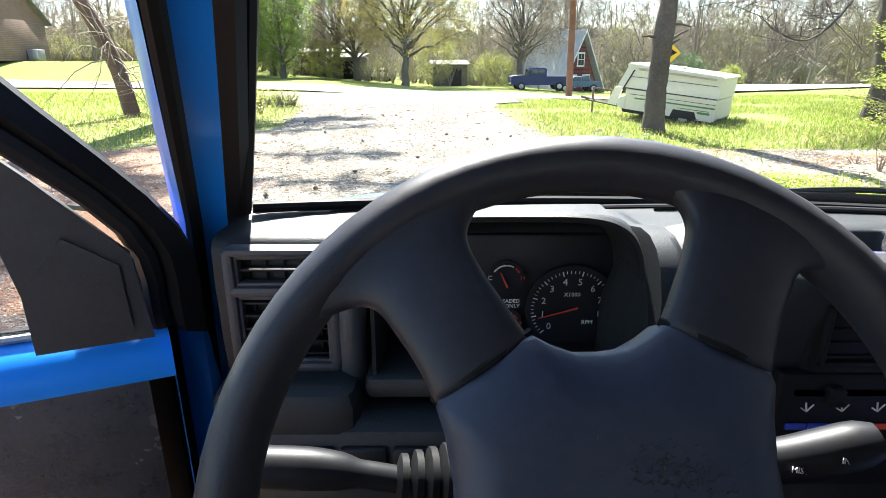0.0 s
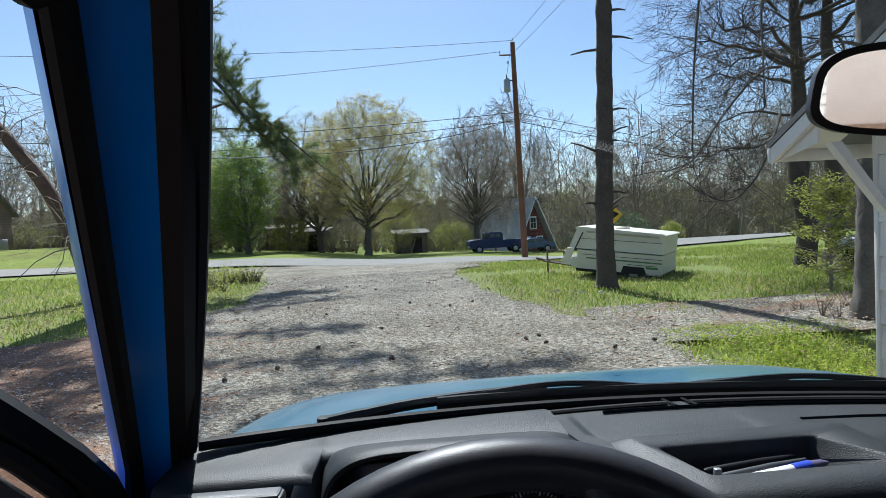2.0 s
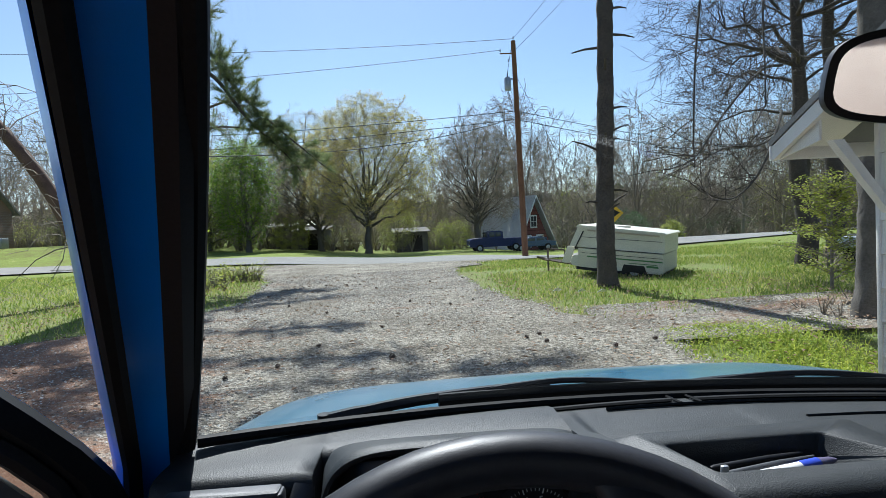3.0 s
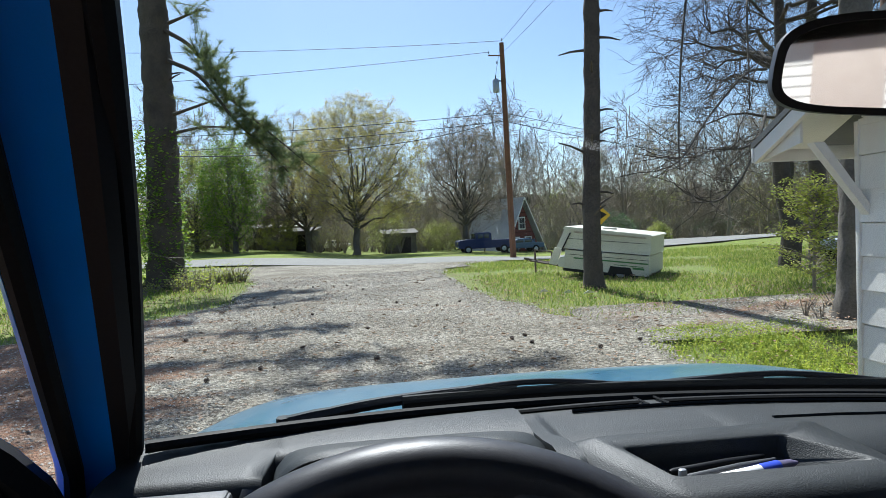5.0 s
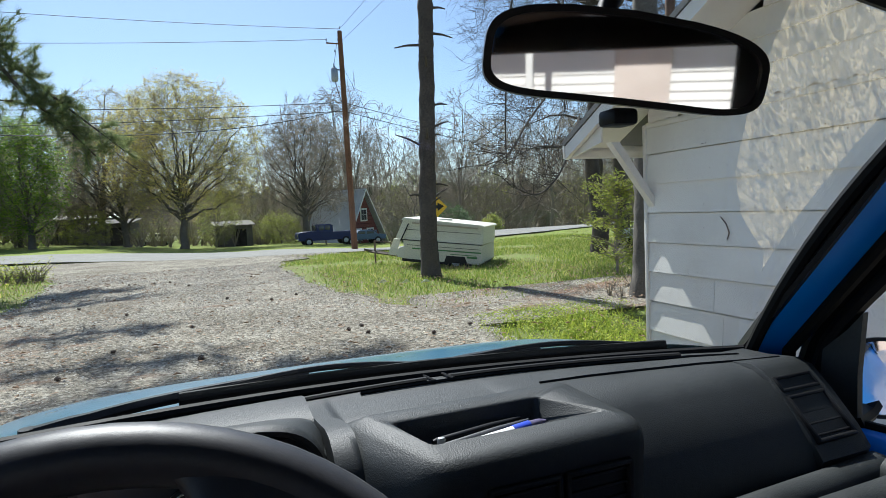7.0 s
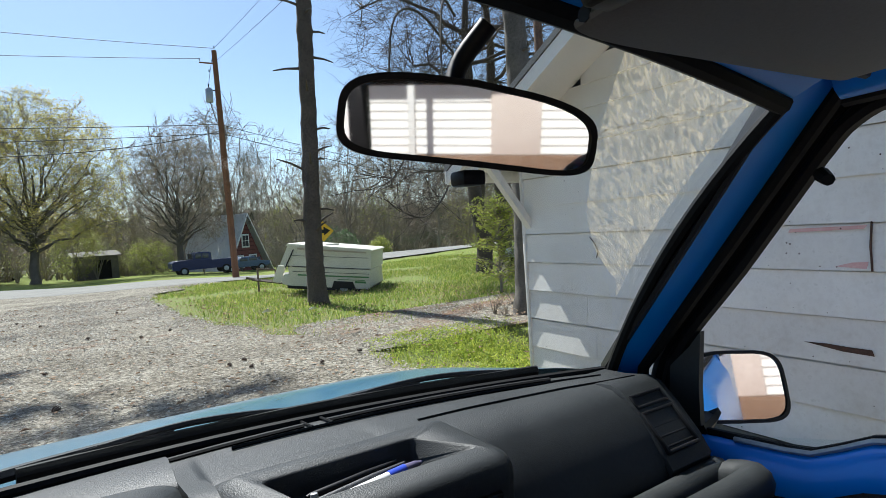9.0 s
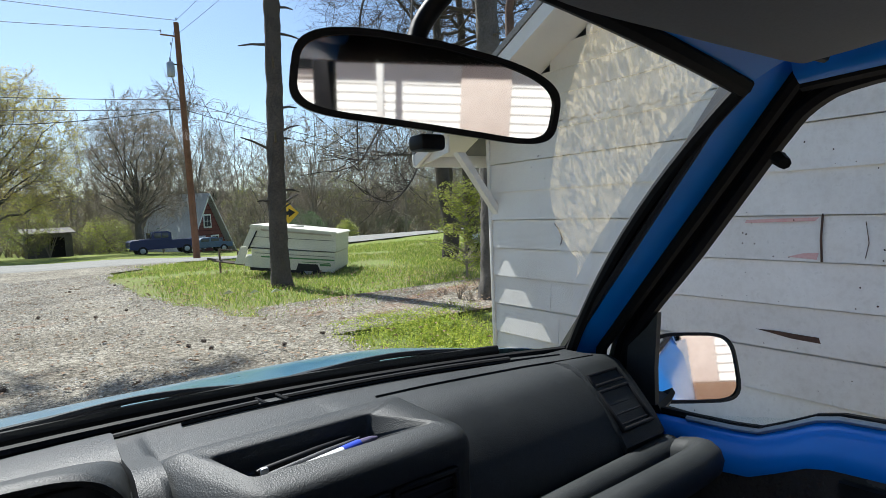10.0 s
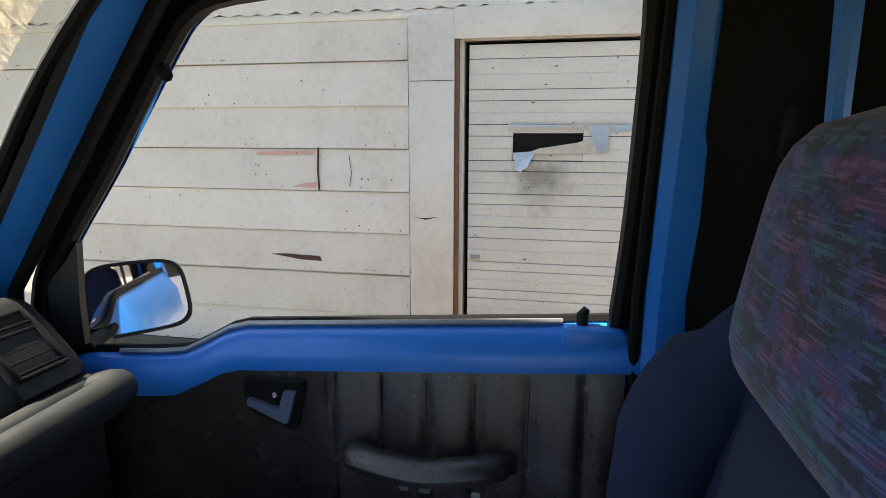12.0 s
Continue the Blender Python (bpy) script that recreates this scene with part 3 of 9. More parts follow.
m.grid([[roof(0.56 * k / 8 - 0.56, y, 0.0) for k in range(17)] for y in (0.54, 0.3, 0.0, -0.5, -1.1, -1.6)])
m.make("headliner", LINER, car_body, "grey cloth roof lining")
for s in (-1, 1):                       # rails along the roof's sides
    m = Mesh()
    m.tube([flip((0.60, 0.58, 1.49), s), flip((0.605, 0.45, 1.50), s), flip((0.61, 0.1, 1.51), s), flip((0.61, -0.6, 1.52), s), flip((0.61, -1.6, 1.52), s)], [0.03, 0.035, 0.04, 0.04, 0.04], 10)
    m.make("roof_rail", PAINT, car_body, "blue painted roof rail")
    m = Mesh()
    m.tube([flip((0.605, 0.58, 1.466), s), flip((0.605, 0.45, 1.472), s), flip((0.605, 0.1, 1.475), s), flip((0.605, -0.06, 1.475), s)], 0.013, 8)
    m.make("door_seal", RUBBER_SHADE, car_body, "black rubber door seal")
    # post behind the front door, with trim and seal
    m = Mesh()
    m.loft([[flip(p, s) for p in ((x0, 0.002, z), (x0 + 0.035, 0.006, z), (x0 + 0.06, -0.02, z), (x0 + 0.04, -0.05, z), (x0 - 0.008, -0.05, z), (x0 - 0.012, -0.040, z), (x0 - 0.012, -0.012, z))] for x0, z in ((0.66, 0.35), (0.67, 0.9), (0.66, 1.1), (0.615, 1.3), (0.585, 1.5))])
    m.make("door_post", PAINT, car_body, "blue painted door post")
    m = Mesh()
    m.tube([flip(p, s) for p in ((0.668, 0.010, 0.4), (0.678, 0.010, 0.9), (0.668, 0.010, 1.1), (0.628, 0.008, 1.3), (0.603, 0.004, 1.47))], 0.008, 8)
    m.make("door_seal", RUBBER_SHADE, car_body, "ribbed black rubber door seal")
    m = Mesh()                          # rear side panel with a window opening
    y0, y1 = -0.2, -1.5
    for za, zb in ((0.3, 1.02), (1.42, 1.52)):
        m.grid([[flip((lerp(0.69, 0.6, smooth01(0.9, 1.5, z)), y, z), s) for z in (za, (za + zb) / 2, zb)] for y in (y0, -0.6, -1.1, y1)])
    m.make("rear_quarter_panel", PAINT, car_body, "blue painted rear side panel")
    m = Mesh()
    m.grid([[flip((0.672, y, z), s) for z in (0.3, 0.7, 1.0)] for y in (-0.2, -0.8, -1.5)])
    if s > 0:
        m.grid([[flip((0.658 - 0.085 * smooth01(1.0, 1.5, z) - 0.05 * smooth01(-0.05, -0.12, y), y, z), s) for z in (0.3, 0.7, 1.0, 1.1, 1.2, 1.3, 1.4, 1.56)] for y in (-0.036, -0.06, -0.08, -0.12, -0.45, -1.2)])
    else:
        m.grid([[flip((0.645 - 0.10 * (z - 1.0) / 0.42, y, z), s) for z in (1.0, 1.2, 1.5)] for y in (-0.105, -0.30)])
    m.make("rear_trim", RUBBER_SHADE, car_body, "black plastic rear side trim")

m = Mesh()
m.tube([(0.520, -0.118, 1.56), (0.530, -0.125, 1.42), (0.536, -0.131, 1.28)], [0.013, 0.012, 0.010], 8)
m.make("rear_post", PAINT, car_body, "narrow blue rear post")

# floor pan, bulkhead, rear door frame
m = Mesh()
m.box((0, -0.35, 0.42), (1.36, 2.7, 0.05), 0.01).box((0, 1.0, 0.62), (1.34, 0.04, 0.8), 0.01)
m.make("floor_pan", BLACK, car_body, "black carpeted floor pan")
for c_, z_ in (((0, -1.55, 0.72), (1.36, 0.06, 0.55)), ((0, -1.55, 1.50), (1.2, 0.06, 0.14)), ((-0.6, -1.55, 1.22), (0.1, 0.06, 0.5)), ((0.6, -1.55, 1.22), (0.1, 0.06, 0.5)), ((0.52, -1.50, 1.2), (0.16, 0.03, 0.62))):
    Mesh().box(c_, z_, 0.02).make("tailgate_frame", BLACK, car_body, "black trimmed tailgate frame")

# bonnet and cowl
def bonnet(u, y):
    z = 1.045 - 0.17 * (y - 1.18) - 0.32 * max(0.0, y - 1.5) ** 2 - 0.9 * max(0.0, y - 2.05) ** 2
    e = abs(u) ** 8
    return Vector((u * (0.705 - 0.03 * (y - 1.2)), y, z - 0.014 * u * u - 0.045 * e))


rear = lambda u: wind_bot(u).y + 0.062
m = Mesh()
m.grid([[bonnet(-1 + k / 20, lerp(rear(-1 + k / 20), 2.27, j / 26)) for k in range(41)] for j in range(27)])
for s2 in (-1, 1):
    m.grid([[bonnet(s2, y), bonnet(s2, y) + Vector((0.025 * s2, 0, -0.05)), bonnet(s2, y) + Vector((0.05 * s2, 0, -0.5))] for y in (1.06, 1.3, 1.6, 1.9, 2.27)])
m.make("bonnet", PAINT_OLD, car_body, "sun-faded blue bonnet")
m = Mesh()
m.grid([[wind_bot(u) + Vector((0, 0.0, -0.006)), wind_bot(u) + Vector((0, 0.03, -0.014)), wind_bot(u) + Vector((0, 0.055, -0.016)), wind_bot(u) + Vector((0, 0.075, -0.06))] for u in [k / 12 - 1 for k in range(25)]])
m.make("cowl", BLACK, car_body, "black cowl below the windscreen")
m = Mesh()
for k in range(46):
    u = -0.35 + k * 0.027
    p = wind_bot(u) + Vector((0, 0.05, -0.012))
    m.box(p, (0.007, 0.02, 0.006), 0.002)
m.make("cowl_vent", STEEL, car_body, "row of small bright cowl slots")

windscreen = Mesh().grid([[wind(-1 + k / 12, w / 8) for k in range(25)] for w in range(9)]).make("windscreen", GLASS, None, smooth=True)
windscreen.visible_shadow = False
tagged(windscreen, "clear curved windscreen, dusty outside the wiped arc", "windscreen", kind="structure")

# dried dirt that the wiper never reaches
m_, n_, l_, b_ = shade("dried_screen_dirt")
n_.remove(b_)
v_ = coords(n_)
cmb = n_.new("ShaderNodeCombineXYZ")
for k, way in enumerate(((26.0, 11.5, -13.0), (72.0, -64.0, 72.0))):      # along and across the smears
    dt = n_.new("ShaderNodeVectorMath")
    dt.operation, dt.inputs[1].default_value = "DOT_PRODUCT", way
    l_.new(v_, dt.inputs[0]), l_.new(dt.outputs["Value"], cmb.inputs[k])
w1 = noise_tex(n_, l_, 1.0, 3, cmb.outputs[0], 0.55)
w1.inputs["Distortion"].default_value = 1.1
w2 = noise_tex(n_, l_, 7.0, 3, v_)
both = mix(n_, l_, 0.25, w1.outputs["Fac"], w2.outputs["Fac"])
cov = ramp(n_, l_, both, [(0.36, (0.02, 0.02, 0.02)), (0.44, (0.07, 0.07, 0.07)), (0.49, (0.17, 0.17, 0.17)), (0.52, (0.05, 0.05, 0.05)), (0.56, (0.30, 0.30, 0.30)), (0.64, (0.06, 0.06, 0.06))])
tr_, df_, mx_ = n_.new("ShaderNodeBsdfTransparent"), n_.new("ShaderNodeBsdfTranslucent"), n_.new("ShaderNodeMixShader")
df_.inputs[0].default_value = (0.46, 0.38, 0.26, 1)
l_.new(cov.outputs[0], mx_.inputs[0]), l_.new(tr_.outputs[0], mx_.inputs[1]), l_.new(df_.outputs[0], mx_.inputs[2])
l_.new(mx_.outputs[0], n_["Material Output"].inputs[0])
SCREEN_DIRT = m_


DIRT_L = [(0.30, 0.565), (0.38, 0.540), (0.50, 0.462), (0.62, 0.405), (0.75, 0.362), (0.86, 0.330), (0.99, 0.295)]


def dirt_edge(w):
    """Where the wiped arc ends, as x, at each height of the screen."""
    for (w0, a), (w1, b) in zip(DIRT_L, DIRT_L[1:]):
        if w <= w1:
            return lerp(a, b, (w - w0) / (w1 - w0))
    return DIRT_L[-1][1]


m = Mesh()
rows = []
for k in range(25):
    w = lerp(0.31, 0.985, k / 24)
    c0, c1 = lerp(0.0, 0.05, w), lerp(0.61, 0.48, w)
    u0, u1 = (dirt_edge(w) - c0) / c1, 0.955
    rows.append([wind(lerp(u0, u1, j / 10), w) + Vector((0, 0.004, 0.003)) for j in range(11)])
m.grid(rows)
dirt = m.make("dirt_film", SCREEN_DIRT, windscreen, "streaky dried dirt film", smooth=True)
dirt.visible_shadow = False


# wipers
def wiper(pivot, tip_u, arm_u, lift):
    t = thing("windscreen_wiper", pivot, "black windscreen wiper parked along the cowl", "wiper", "windscreen wipers")
    P = Vector(pivot)
    mid = wind(arm_u, 0.0) + Vector((0, 0.045, 0.016 + lift))
    Mesh().tube(bez([P, P.lerp(mid, 0.4) + Vector((0, 0.0, 0.008)), mid], 6), [0.011] * 3 + [0.009] * 10, 6).make("arm", BLACK, t)
    Mesh().tube([P + Vector((0, 0, -0.02)), P + Vector((0, 0, 0.010))], 0.010, 10).make("pivot_cap", BLACK, t)
    a, b = arm_u - 0.30, tip_u
    Mesh().tube([wind(lerp(a, b, k / 10), 0.0) + Vector((0, 0.035, 0.006 + lift * 0.6)) for k in range(11)], 0.007, 6, flat=1.6).make("blade", RUBBER_SHADE, t)
    Mesh().tube(bez([wind(lerp(a, b, f), 0.0) + Vector((0, 0.040, h + lift)) for f, h in ((0.12, 0.010), (0.3, 0.018), (0.5, 0.022), (0.7, 0.018), (0.88, 0.010))], 4), 0.005, 6).make("bridge", BLACK, t)
    return t


wiper((-0.47, 1.125, 1.05), 0.18, -0.18, 0.0)
wiper((0.05, 1.18, 1.035), 0.84, 0.48, 0.0)

# ---------------- dashboard ----------------
dash = thing("dashboard", (0, 0.9, 0.7), "dark grey textured vinyl dashboard with a pen tray on its centre", "dashboard", kind="structure")


def dash_profile(x):
    """Section of the pad, from the glass back over its edge and down."""
    u = x / 0.61
    f = wind_bot(max(-1.0, min(1.0, u)))
    right = smooth01(0.16, 0.30, x)
    z0 = 1.052
    if x < -0.127:                      # driver's side: shallow shelf, open behind the instruments
        back = 0.905 if x < -0.452 else 0.968
        y0 = max(f.y - 0.005, back + 0.05)
        pts = [(max(y0, f.y + 0.008), f.z - 0.006), (lerp(y0, back, 0.3), 1.062), (lerp(y0, back, 0.6), 1.063), (back + 0.016, 1.062), (back + 0.006, 1.058), (back, 1.046), (back - 0.002, 1.0), (back, 0.97), (back, 0.93), (back + 0.01, 0.86)]
        return [Vector((x, y, z)) for y, z in pts]
    if x <= -0.098:                     # raised roll between the instruments and the pod
        pts = [(f.y - 0.005, z0 - 0.004), (f.y - 0.05, z0), (0.985, 1.057), (0.94, 1.068), (0.90, 1.077), (0.87, 1.077), (0.846, 1.068), (0.828, 1.05), (0.815, 1.02), (0.81, 0.94)]
        return [Vector((x, y, z)) for y, z in pts]
    back, zb = lerp(0.80, 0.775, smooth01(-0.124, -0.02, x)), 1.04
    pts = [(f.y - 0.005, z0 - 0.004), (f.y - 0.05, z0), (0.985, z0 + 0.003), (0.925, 1.055), (0.905, 1.04)]      # the pod stands behind this
    if x < 0.13:
        pts += [(back + 0.03, zb - 0.012), (back + 0.008, zb - 0.034), (back, 0.98), (back + 0.01, 0.88), (back + 0.05, 0.83)]
    else:                               # passenger's side: a broad rolled edge
        pts = pts[:3] + [(0.925, 1.057), (0.888, 1.055), (0.862, 1.043), (0.825, 1.008), (0.795, 0.968), (0.785, 0.93), (0.80, 0.86)]
    return [Vector((x, y, z)) for y, z in pts]


m = Mesh()
xs = sorted(set([-0.635, -0.62] + [round(-0.60 + k * 0.04, 3) for k in range(31)] + [0.129, 0.131, 0.16, 0.18, 0.22, 0.26, -0.453, -0.451, -0.128, -0.1265, -0.115, -0.107, -0.099, -0.097, -0.09]))
m.grid([dash_profile(x) for x in xs])
for x in (xs[0], xs[-1]):
    p = dash_profile(x)
    m.add(p + [Vector((x, 1.0, 0.83))], [tuple(range(len(p) + 1))])
m.make("dash_pad", DASH, dash, "dark textured dash pad", angle=50)
m = Mesh()                              # seam and defroster slots along the top
m.tube([Vector((wind_bot(u).x, wind_bot(u).y - 0.06, 1.0555)) for u in [k / 14 - 0.08 for k in range(15)]], 0.0028, 5)
m.make("seam", RUBBER_SHADE, dash, "thin black seam")
m = Mesh()
m.tube([(0.20, 0.986, 1.0555), (0.28, 0.978, 1.0560), (0.36, 0.964, 1.0565), (0.46, 0.945, 1.0570), (0.54, 0.922, 1.0575), (0.585, 0.905, 1.0605)], 0.0026, 5)
m.make("seam", RUBBER_SHADE, dash, "thin black seam")
for u0, u1 in ((-0.72, -0.60), (-0.28, 0.10), (0.16, 0.80)):
    m = Mesh()
    m.tube([Vector((wind_bot(lerp(u0, u1, k / 8)).x, wind_bot(lerp(u0, u1, k / 8)).y - 0.034, 1.0535)) for k in range(9)], 0.0058, 6, flat=0.5)
    m.make("defroster_slot", RUBBER_SHADE, dash, "black defroster slot")
m = Mesh()
for u in (-0.66, -0.55, 0.105, 0.155):
    p = wind_bot(u)
    m.tube([(p.x, p.y - 0.012, 1.0525), (p.x + 0.004, p.y - 0.056, 1.0555)], 0.0022, 5)
m.make("panel_joint", RUBBER_SHADE, dash, "short joint lines across the pad")

# lower driver's panel, knee panel with switches
m = Mesh()
m.box((-0.545, 0.885, 0.862), (0.175, 0.12, 0.075), 0.022).box((-0.33, 0.875, 0.79), (0.60, 0.11, 0.13), 0.02)
m.make("knee_panel", DASH, dash, "dark lower panel below the wheel")
m = Mesh()
for k in range(4):
    Mesh().box((-0.575 + 0.062 * k, 0.818, 0.815), (0.055, 0.012, 0.04), 0.004).make("blank_switch", BLACK, dash, "blank switch cover")


# air vents: frame, dark throat, slats
def vent(cx, cz, w, h, m4, cols=4, rows=3, name="air_vent", shell=None):
    fr = Mesh()
    t = 0.006
    for x, z, sx, sz in ((0, h / 2, w, t), (0, -h / 2, w, t), (-w / 2, 0, t, h), (w / 2, 0, t, h)):
        fr.box((cx + x, 0, cz + z), (sx + (t if sz == t else 0), 0.016, sz + (0 if sz == t else t)), 0.003, m4)
    f = fr.make(name, shell or DASH_LITE, dash, "dark plastic air vent")
    Mesh().box((cx, 0.03, cz), (w, 0.03, h), 0, m4).make("throat", RUBBER_SHADE, f, "dark vent throat")
    for k in range(rows):
        Mesh().box((cx, 0.004, cz - h / 2 + h * (k + 0.5) / rows), (w - 0.004, 0.016, 0.003), 0.001, m4).make("slat", BLACK, f)
    for k in range(cols):
        Mesh().box((cx - w / 2 + w * (k + 0.5) / cols, 0.012, cz), (0.002, 0.01, h - 0.004), 0.0008, m4).make("vane", BLACK, f)
    return f


bez_l = Mesh()
for x, z, sx_, sz_ in ((-0.548, 1.053, 0.128, 0.010), (-0.548, 1.004, 0.128, 0.014), (-0.548, 0.904, 0.128, 0.014), (-0.608, 0.978, 0.014, 0.155), (-0.488, 0.978, 0.014, 0.155)):
    bez_l.box((x, 0.890, z), (sx_, 0.026, sz_), 0.005)
bez_l.make("vent_bezel", DASH_LITE, dash, "grey moulded vent bezel")
vent(0, 0, 0.105, 0.034, Matrix.Translation((-0.548, 0.891, 1.029)), 5, 1)
vent(0, 0, 0.105, 0.084, Matrix.Translation((-0.548, 0.891, 0.953)), 4, 5)
Mesh().tube([(-0.575, 0.878, 0.935), (-0.575, 0.872, 0.935)], 0.008, 12).make("thumb_wheel", BLACK, dash, "round vent thumb wheel")
m = Mesh()                              # upright moulding beside the instruments and the roll below the vents
m.tube([(-0.468, 0.905, 0.80), (-0.470, 0.893, 0.84), (-0.470, 0.890, 0.95), (-0.468, 0.893, 1.02), (-0.462, 0.91, 1.05)], [0.016, 0.018, 0.018, 0.018, 0.012], 10)
m.make("upright_moulding", DASH_LITE, dash, "grey upright moulding")
m = Mesh()
m.tube([(-0.625, 0.895, 0.852), (-0.56, 0.890, 0.850), (-0.488, 0.890, 0.850)], 0.030, 12, flat=1.15)
m.make("padded_roll", DASH, dash, "padded dark roll below the vents")
# vent on the passenger's end of the dash
mv = Matrix.Translation((0.556, 0.828, 1.015)) @ Matrix.Rotation(radians(-46), 4, "X") @ Matrix.Translation((0, 0.006, 0))
vent(0, 0.036, 0.072, 0.020, mv, 1, 1, shell=BLACK)
vent(0, -0.018, 0.072, 0.066, mv, 3, 4, shell=BLACK)
m = Mesh()
prof = [(0.94, 1.056), (0.895, 1.062), (0.872, 1.056), (0.840, 1.026), (0.800, 0.982), (0.782, 0.955), (0.792, 0.925), (0.93, 0.925)]
m.loft([[Vector((x, lerp(0.88, y, k), lerp(0.985, z, k))) for y, z in prof] for x, k in ((0.508, 0.9), (0.512, 1.0), (0.600, 1.0), (0.614, 0.96), (0.622, 0.85), (0.625, 0.6))])
m.make("end_cap", DASH, dash, "rounded dark end cap of the dash", angle=50)

# grab handle and shelf before the passenger
m = Mesh()
m.tube(bez([(0.20, 0.73, 0.925), (0.27, 0.695, 0.945), (0.42, 0.682, 0.955), (0.54, 0.684, 0.956), (0.575, 0.70, 0.952), (0.585, 0.735, 0.94)], 6), 0.026, 12)
m.make("grab_handle", DASH, dash, "padded dark grab handle")
m = Mesh()
m.tube(bez([(0.20, 0.772, 0.918), (0.40, 0.766, 0.926), (0.585, 0.772, 0.928), (0.615, 0.785, 0.925)], 6), [0.024] * 17 + [0.022, 0.014], 12)
m.make("shelf_roll", DASH, dash, "padded roll behind the handle")
m = Mesh()
m.box((0.41, 0.79, 0.80), (0.40, 0.08, 0.22), 0.02)
m.make("glove_box", DASH, dash, "dark glove box below the shelf")

# centre console: raised pod with an open tray
cons = Mesh()
X0, X1, Y0, Y1, ZT = -0.105, 0.200, 0.744, 0.915, 1.085
tx0, tx1, ty0, ty1, td = -0.070, 0.118, 0.790, 0.862, 0.030
ztop = lambda y: ZT - 0.006 * smooth01(0.80, 0.74, y) - 0.01 * (0.9 - y)


def pod_ring(inset, z_top):
    pts = []
    r = 0.03
    for cx, cy, a0 in ((X1 - r, Y1 - r, 0), (X0 + r, Y1 - r, 90), (X0 + r, Y0 + r, 180), (X1 - r, Y0 + r, 270)):
        for da in (0, 30, 60, 90):
            a = radians(a0 + da)
            x, y = cx + (r - inset) * math.cos(a), cy + (r - inset) * math.sin(a)
            x += 0.33 * (0.9 - y) * (X1 - x) / (X1 - X0)
            e = smooth01(0.020, 0.0, inset)
            left, rear = smooth01(X0 + 0.06, X0 + 0.01, x), smooth01(Y1 - 0.05, Y1 - 0.01, y)
            x, y = x - 0.034 * e * left, y + 0.030 * e * rear
            z_off = z_top - 0.024 * e * max(left, rear)
            pts.append(Vector((x, y, ztop(y) + z_off - 0.016 * smooth01(-0.02, -0.11, x) * smooth01(0.8, 0.74, y))))
    return pts


def tray_ring(grow, z_off):
    pts = []
    r = 0.006
    for cx, cy, a0 in ((tx1 - r, ty1 - r, 0), (tx0 + r, ty1 - r, 90), (tx0 + r, ty0 + r, 180), (tx1 - r, ty0 + r, 270)):
        for da in (0, 30, 60, 90):
            a = radians(a0 + da)
            x, y = cx + (r + grow) * math.cos(a), cy + (r + grow) * math.sin(a)
            x += 0.33 * (0.9 - y) * (X1 - x) / (X1 - X0)
            if x > 0.03:                # the right-hand wall slopes
                x += max(0.0, 0.55 * (ty1 - y)) * smooth01(-0.9 * td, 0.0, z_off)
            pts.append(Vector((x, y, ztop(y) + z_off)))
    return pts


low = [Vector((p.x + (0.016 if p.x > 0.1 else -0.030 if p.x < 0 else 0), p.y + (0.045 if p.y < 0.8 else 0), 0.70)) for p in pod_ring(0, 0)]
mid = [Vector((p.x + (0.008 if p.x > 0.1 else -0.022 if p.x < 0 else 0), p.y + (0.012 if p.y < 0.8 else 0), 0.98)) for p in pod_ring(0, 0)]
knee = [Vector((p.x + (0.002 if p.x > 0.1 else -0.008 if p.x < 0 else 0), p.y + (0.004 if p.y < 0.8 else 0), p.z - 0.034)) for p in pod_ring(0, 0)]
cons.loft([low, mid, knee, pod_ring(0, -0.022), pod_ring(0.002, -0.013), pod_ring(0.006, -0.006), pod_ring(0.012, -0.0015), pod_ring(0.020, 0), tray_ring(0.003, 0), tray_ring(0.0, -0.003), tray_ring(0, -td * 0.85), tray_ring(-0.004, -td)])
cons.make("centre_console", DASH, dash, "dark centre console with an open pen tray", angle=50)
Mesh().box((0.085, 0.758, 0.985), (0.185, 0.020, 0.145), 0.012).make("fascia", BLACK, dash, "black moulded console fascia")
for vx in (0.042, 0.128):
    vent(vx, 1.015, 0.076, 0.058, Matrix.Translation((0, 0.749, 0)), 3, 4, shell=BLACK)
panel = Mesh().box((0.075, 0.7540, 0.938), (0.21, 0.02, 0.075), 0.006).make("heater_panel", BLACK, dash, "black heater control panel")
Mesh().box((0.07, 0.7430, 0.955), (0.17, 0.004, 0.005), 0).box((0.07, 0.7430, 0.955), (0.17, 0.004, 0.005), 0).make("slider_track", RUBBER_SHADE, panel)
for kx, kz in ((0.02, 0.955), (0.11, 0.955), (0.10, 0.955)):
    Mesh().box((kx, 0.7380, kz), (0.016, 0.014, 0.02), 0.003).make("slider_knob", BLACK, panel, "black slider knob")
for i in range(8):
    x = -0.008 + i * 0.022
    Mesh().box((x, 0.7425, 0.917), (0.020, 0.002, 0.006), 0).make("temperature_bar", RED if i > 3 else BLUE_MARK, panel, "red stripe" if i > 3 else "blue stripe")
for i in range(4):
    x = 0.0 + 0.035 * i
    Mesh().tube([(x - 0.006, 0.7430, 0.938), (x, 0.7430, 0.934), (x + 0.006, 0.7430, 0.942)], 0.001, 4).tube([(x, 0.7430, 0.934), (x - 0.002, 0.7430, 0.944)], 0.001, 4).make("air_symbol", MARK, panel)
m = Mesh()
m.box((0.078, 0.7560, 0.87), (0.19, 0.02, 0.06), 0.006).box((0.078, 0.7440, 0.885), (0.15, 0.006, 0.012), 0.001)
m.make("radio", BLACK, dash, "black radio panel")

